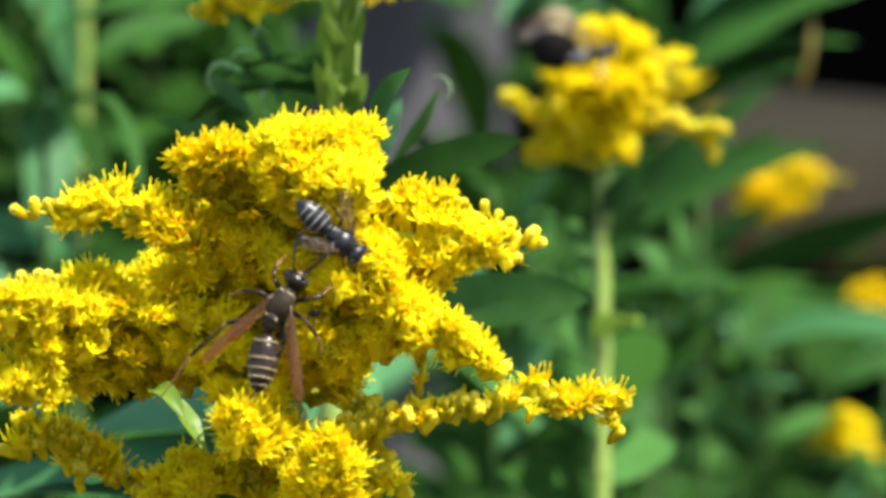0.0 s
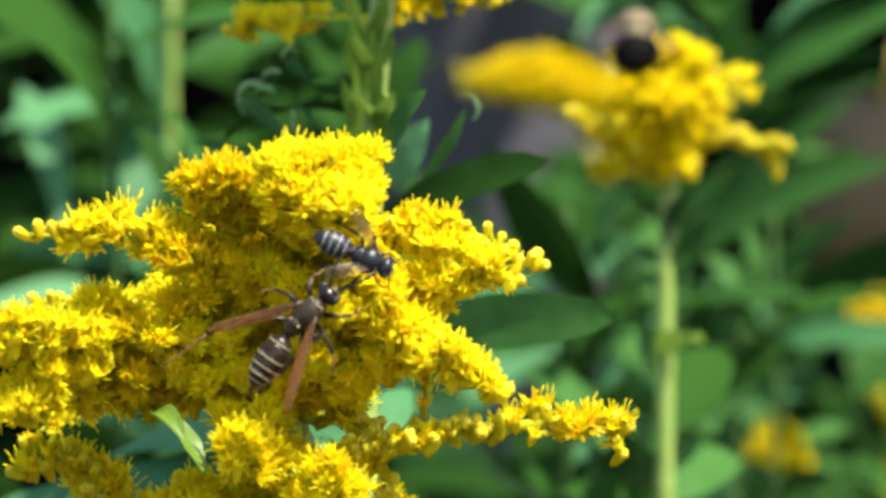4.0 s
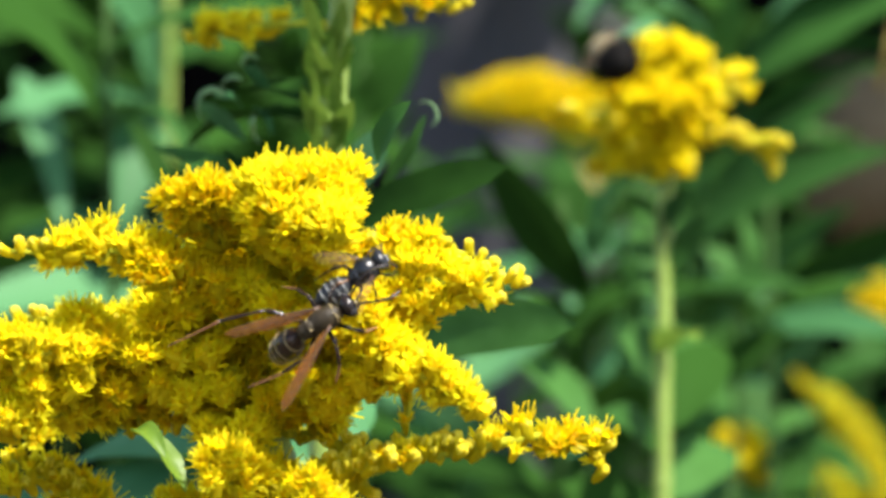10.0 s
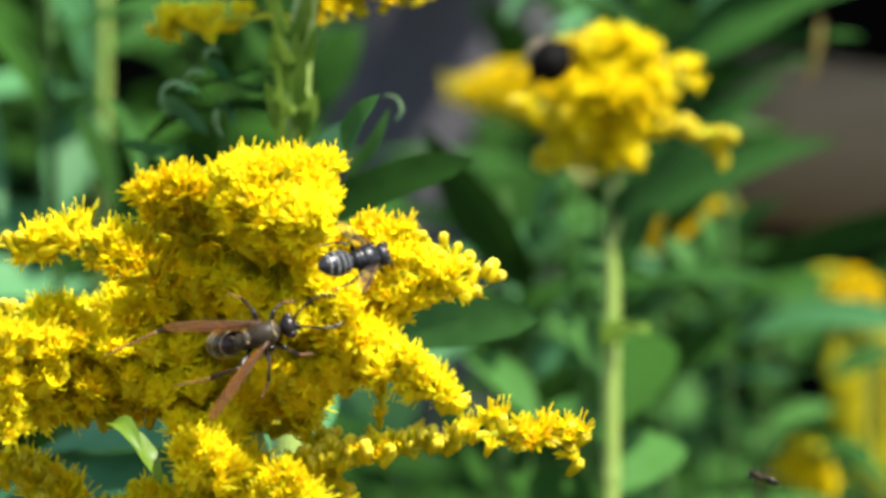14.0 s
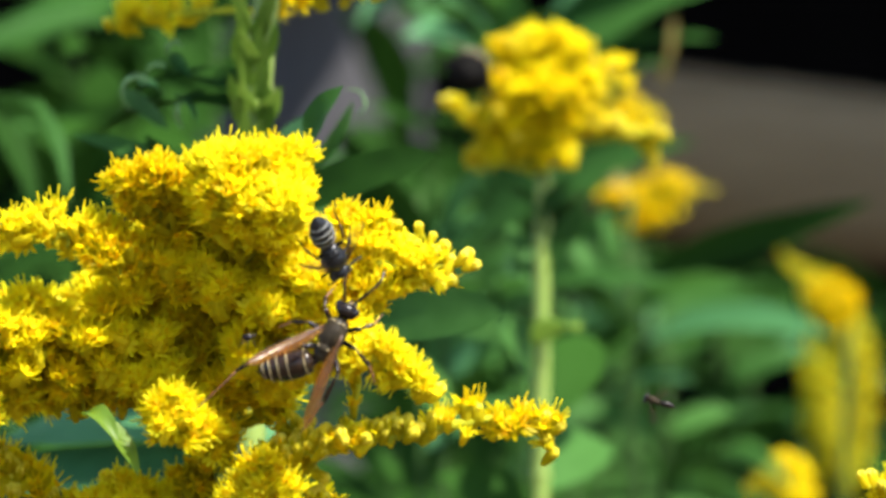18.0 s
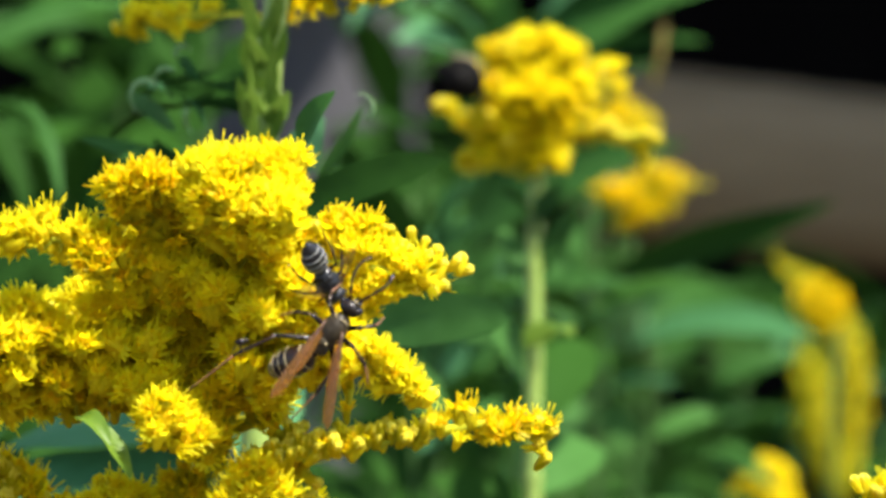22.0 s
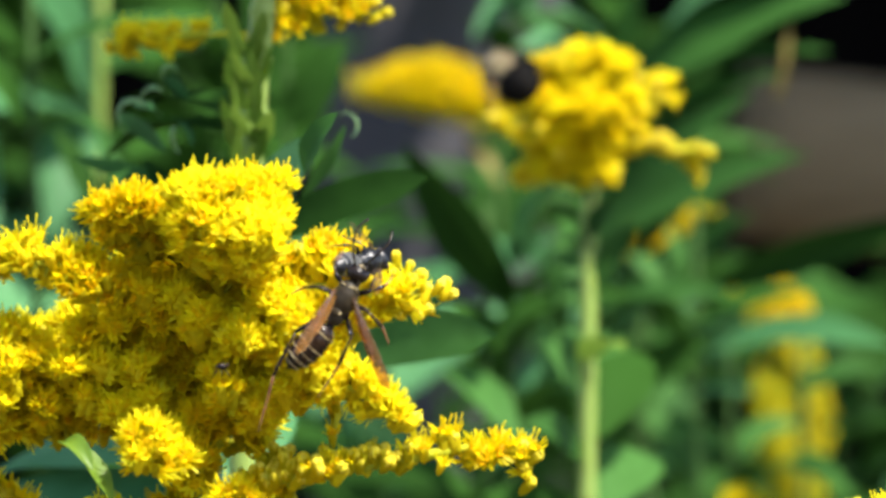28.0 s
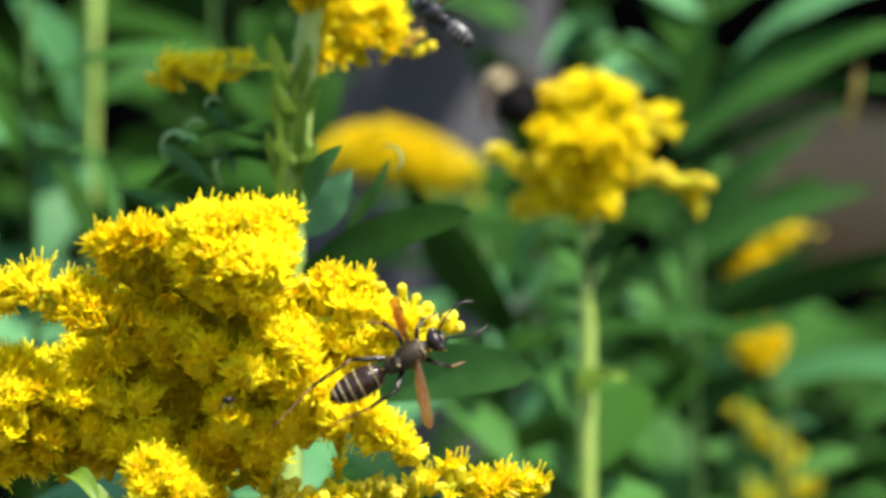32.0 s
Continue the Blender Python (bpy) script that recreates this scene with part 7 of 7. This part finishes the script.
    walk(fly["thing"], [(t, body_pose(x, y, z, a, -30, 0)) for t, x, y, z, a in [
        (0, 0.08609, 0.1000, 0.94898, 180), (13, 0.08128, 0.0800, 0.95378, 175), (14, 0.05500, 0.0600, 0.96491, 160),
        (14.5, 0.06245, 0.0500, 0.96996, 20), (16.5, 0.06840, 0.0500, 0.97278, 170), (17, 0.05881, 0.0500, 0.97142, 180),
        (17.5, 0.04883, 0.0500, 0.97382, 170), (18, 0.04395, 0.0500, 0.97544, 160), (18.5, 0.04389, 0.0500, 0.97908, 60),
        (19, 0.04753, 0.0500, 0.98302, 15), (19.5, 0.05619, 0.0500, 0.98891, 35), (20, 0.06820, 0.0500, 0.99850, 40),
        (20.5, 0.07717, 0.0500, 1.00490, 40), (21.5, 0.09495, 0.0500, 0.99370, -60), (22.5, 0.05287, 0.0500, 0.96043, -190),
        (23, 0.01422, 0.0300, 0.97915, -210), (23.5, 0.01743, 0.0300, 0.98119, -340), (24, 0.01819, 0.0300, 0.98501, -230),
        (24.5, 0.01183, 0.0300, 0.99067, -220), (25, 0.00442, 0.0300, 0.99183, -190), (25.5, 0.00736, 0.0600, 1.00423, -300),
        (26.5, 0.05582, 0.1000, 1.05419, -340), (28, 0.10077, 0.1000, 0.99676, -420), (29, 0.08061, 0.0600, 0.96951, -530),
        (29.5, 0.06956, 0.0600, 0.96920, -540), (30, 0.05751, 0.0600, 0.97041, -542), (31, 0.04452, 0.0600, 0.96376, -520),
        (32, 0.03966, 0.0600, 0.95493, -520),
    ]])
    walk(bumble["thing"], [(t, body_pose(x, y, z, a, 0, b)) for t, x, y, z, a, b in [
        (0, 0.03757, 0.3650, 1.04185, 80, 42), (1, 0.03890, 0.3650, 1.04212, 80, 42), (2, 0.04028, 0.3650, 1.04338, 80, 42),
        (3, 0.04169, 0.3650, 1.04400, 80, 42), (5.5, 0.04200, 0.3650, 1.04560, 95, 42), (6, 0.04190, 0.3650, 1.04520, 97, 42),
        (7, 0.04060, 0.3710, 1.04300, 105, 51), (8, 0.04101, 0.3760, 1.04184, 120, 60), (9, 0.03847, 0.3760, 1.04024, 135, 64),
        (10, 0.03783, 0.3760, 1.03970, 138, 67), (11, 0.03765, 0.3760, 1.03899, 140, 71), (12, 0.03723, 0.3760, 1.03888, 142, 74),
        (13, 0.03620, 0.3760, 1.03781, 142, 78), (14, 0.03528, 0.3760, 1.03743, 135, 78), (16.5, 0.03511, 0.3760, 1.03520, 60, 78),
        (17, 0.03511, 0.3760, 1.03486, 60, 78), (19, 0.03574, 0.3760, 1.03512, 60, 78), (21, 0.03567, 0.3760, 1.03440, 60, 78),
        (22, 0.03548, 0.3760, 1.03453, 60, 78), (23, 0.03525, 0.3760, 1.03454, 60, 78), (24, 0.03507, 0.3760, 1.03388, 60, 78),
        (25, 0.03524, 0.3760, 1.03255, 60, 78), (25.5, 0.03453, 0.3760, 1.03321, 70, 72), (27.5, 0.03153, 0.3760, 1.03782, 142, 50),
        (28, 0.03153, 0.3760, 1.03802, 142, 49), (29, 0.03142, 0.3760, 1.03804, 140, 46), (30, 0.03078, 0.3760, 1.03876, 140, 44),
        (31, 0.03119, 0.3760, 1.04055, 135, 44), (32, 0.03138, 0.3760, 1.04124, 130, 44),
    ]])
    # plants swaying in the breeze
    walk(rod3, sway_rows(rod3.location, [
        (0, -0.4), (0.5, -0.1), (1, 0.2), (1.5, 0.3), (2, 0.2), (2.5, -0.1), (3, -0.6), (3.5, -1.0),
        (5.5, -0.3), (6, 0.0), (6.5, -0.1), (7, -0.4), (7.5, -0.9), (8, -1.6), (8.5, -2.6), (9, -3.6),
        (9.5, -4.6), (10, -5.4), (10.5, -6.2), (11, -6.7), (11.5, -6.9), (12, -6.8), (12.5, -6.6), (13, -6.2),
        (13.5, -5.7), (14, -5.1), (14.5, -4.6), (16.5, -3.1), (17, -3.1), (17.5, -3.1), (18, -3.1), (18.5, -3.1),
        (19, -3.0), (19.5, -2.9), (20, -2.8), (20.5, -2.4), (21, -1.7), (21.5, -1.0), (22, -0.5), (22.5, -0.0),
        (23, 0.4), (23.5, 0.4), (24, -0.1), (24.5, -1.0), (25, -2.0), (25.5, -3.0), (27.5, -6.4), (28, -6.4),
        (28.5, -5.7), (29, -4.7), (29.5, -3.6), (30, -2.4), (30.5, -1.4), (31, -0.5), (31.5, 0.0), (32, 0.3),
    ]))
    walk(rod2, sway_rows(rod2.location, [(0, -1.4), (3, -1.4), (6, 0), (14.5, 0), (17, 1.2), (23, 1.2), (25, 0.4), (27.5, 0), (32, 0)]))
    walk(arch_rod, [(t, Matrix.Translation((0, 0, d / 1000)) @ m) for (t, m), d in zip(sway_rows(arch_rod.location, [
        (0, 65.3), (1.5, 53.3), (2, 47.1), (2.5, 37.6), (3, 26.4), (3.5, 15.2), (5.5, -2.7), (6, -2.8),
        (7.2, 0), (9, 4.5), (10.4, 5), (12, 8), (13, 15.5), (14, 24.4), (14.5, 28.2), (16.5, 60.9), (18, 72.3), (20, 72.8),
        (22, 73.0), (23, 54.3), (23.5, 38.1), (24, 30.0), (25, 19.4), (25.5, 14.0), (27.5, 3.2), (28, -3.2),
        (29, -12.9), (30, -14.8), (31, -15.4), (32, -17)]),
        [0, 0, 0, 0, 0, 0, -2, -3, -5.7, -9, -13.5, -16, -14, -12.5, -12, -12, -12, -12,
         -12, -12, -12, -12, -11.5, -11, -6, -5.5, -5.5, -6, -12, -17])])
    walk(spike_rod, [(t, Matrix.Translation((0, 0, d / 1000)) @ m) for (t, m), d in zip(sway_rows(spike_rod.location, [
        (0, 10), (3, -30), (6, -72), (9, -72), (12, -63), (12.8, -56), (13.6, -47), (14.5, -40), (16.5, -23), (19, -12),
        (20.5, -12), (25, -34), (27.5, -64.5), (28.6, -70), (30, -72.0), (32, -69.0)], 0.95),
        [-15, -30, -37, -37, -34, -22, -3, 0, 0, 0, 0, 0, -2, -6, -14, -31])])
    walk(edge_rod, sway_rows(edge_rod.location, [
        (0, 35.8), (6, 0.0), (9, 5.7), (13, 13.9), (14, 20.0), (16.5, 39.1), (19, 48.4), (22, 45.3),
        (24, 19.2), (25, 6.7), (28, 0.3), (30, -0.8), (32, -6.4),
    ]))
    walk(low_rod, [(t, Matrix.Translation((0, 0, d / 1000)) @ m) for (t, m), d in zip(sway_rows(low_rod.location, [
        (0, 64.5), (1, 57.8), (3, 34.2), (6, -3.4), (9, 2.5), (11, 14.1), (13, 36.6), (14.5, 49.0), (16.5, 65.3), (19, 69.4), (21, 67.8), (23, 60.0), (25.5, 33.2), (27.5, 30.3), (28, 30.2), (30, 30.6), (32, 32.5)], 0.94),
        [5.2, 4.9, 5.3, 4.1, 0.6, -0.1, -2.4, -7.2, -7.7, -8.6, -9.0, -8.1, -9.1, -15.2, -15.8, -13.1, -16.7])])
    walk(mid_rod, [(t, Matrix.Translation((0, 0, d / 1000)) @ m) for (t, m), d in zip(sway_rows(mid_rod.location, [
        (0, 16.7), (1, 12.9), (1.5, 11.2), (3, -22.9), (3.5, -35.9), (6, -57.4), (9, -51.7), (12, -44.5), (13, -36.5),
        (14, -26.0), (14.5, -20.9), (16.5, -7.9), (18, -0.5), (20, 0.0), (23, -0.2), (25.5, -20.0), (27.5, -28.7), (28, -29.3),
        (30, -20.6), (31, -8.2), (32, 3.4)]),
        [3.9, 3.7, 2.5, 27.1, 31.0, 32.5, 28.4, 24.7, 20.0, -7.9, -12.4, -5.6, -1.5, 0.0, 1.4, -2.2,
        -5.3, -5.0, -4.6, -2.4, -1.6])])
    walk(broad_plant, sway_rows(broad_plant.location, [
        (0, 1), (3, 0), (7, 0), (14, 0), (17, -5), (20, -14), (23, -14), (25, -6), (28, 2), (30, 0), (32, 1),
    ]))
    walk(pale_plant, sway_rows(pale_plant.location, [
        (0, 16.8), (3, -3.4), (8, -18.0), (13, -2.7), (14.5, 9.2), (16.5, 7.6), (17, 9.9), (20, 2.4), (23, 6.5), (25.5, -7.7), (27.5, -1.7), (28, 0.0), (30, 10.1), (32, 19.5)]))
    walk(fan_plant, sway_rows(fan_plant.location, [
        (0, 6), (3, 4), (6, 0), (9, 1), (14, 8), (17, 10), (18.5, 4), (20, 0), (22, -1), (24, -3), (27.5, 2), (30, 4), (32, 3),
    ]))
    walk(tall_plant, sway_rows(tall_plant.location, [
        (0, 19.1), (1, 19.0), (2, 18.9), (3, 18.4), (6, 13.7), (9, 18.7), (11, 15.0), (13, 15.3),
        (14, 14.9), (14.5, 13.0), (16.5, 3.2), (17, 2.8), (18, 1.5), (19, 0.0), (20.5, -3.1), (21.5, -1.3),
        (23, 4.4), (24, 2.2), (25, -0.5), (27.5, 7.6), (28, 9.6), (29, 15.2), (30, 21.5), (31, 27.2),
        (32, 29.7),
    ], 1.04))


motions()
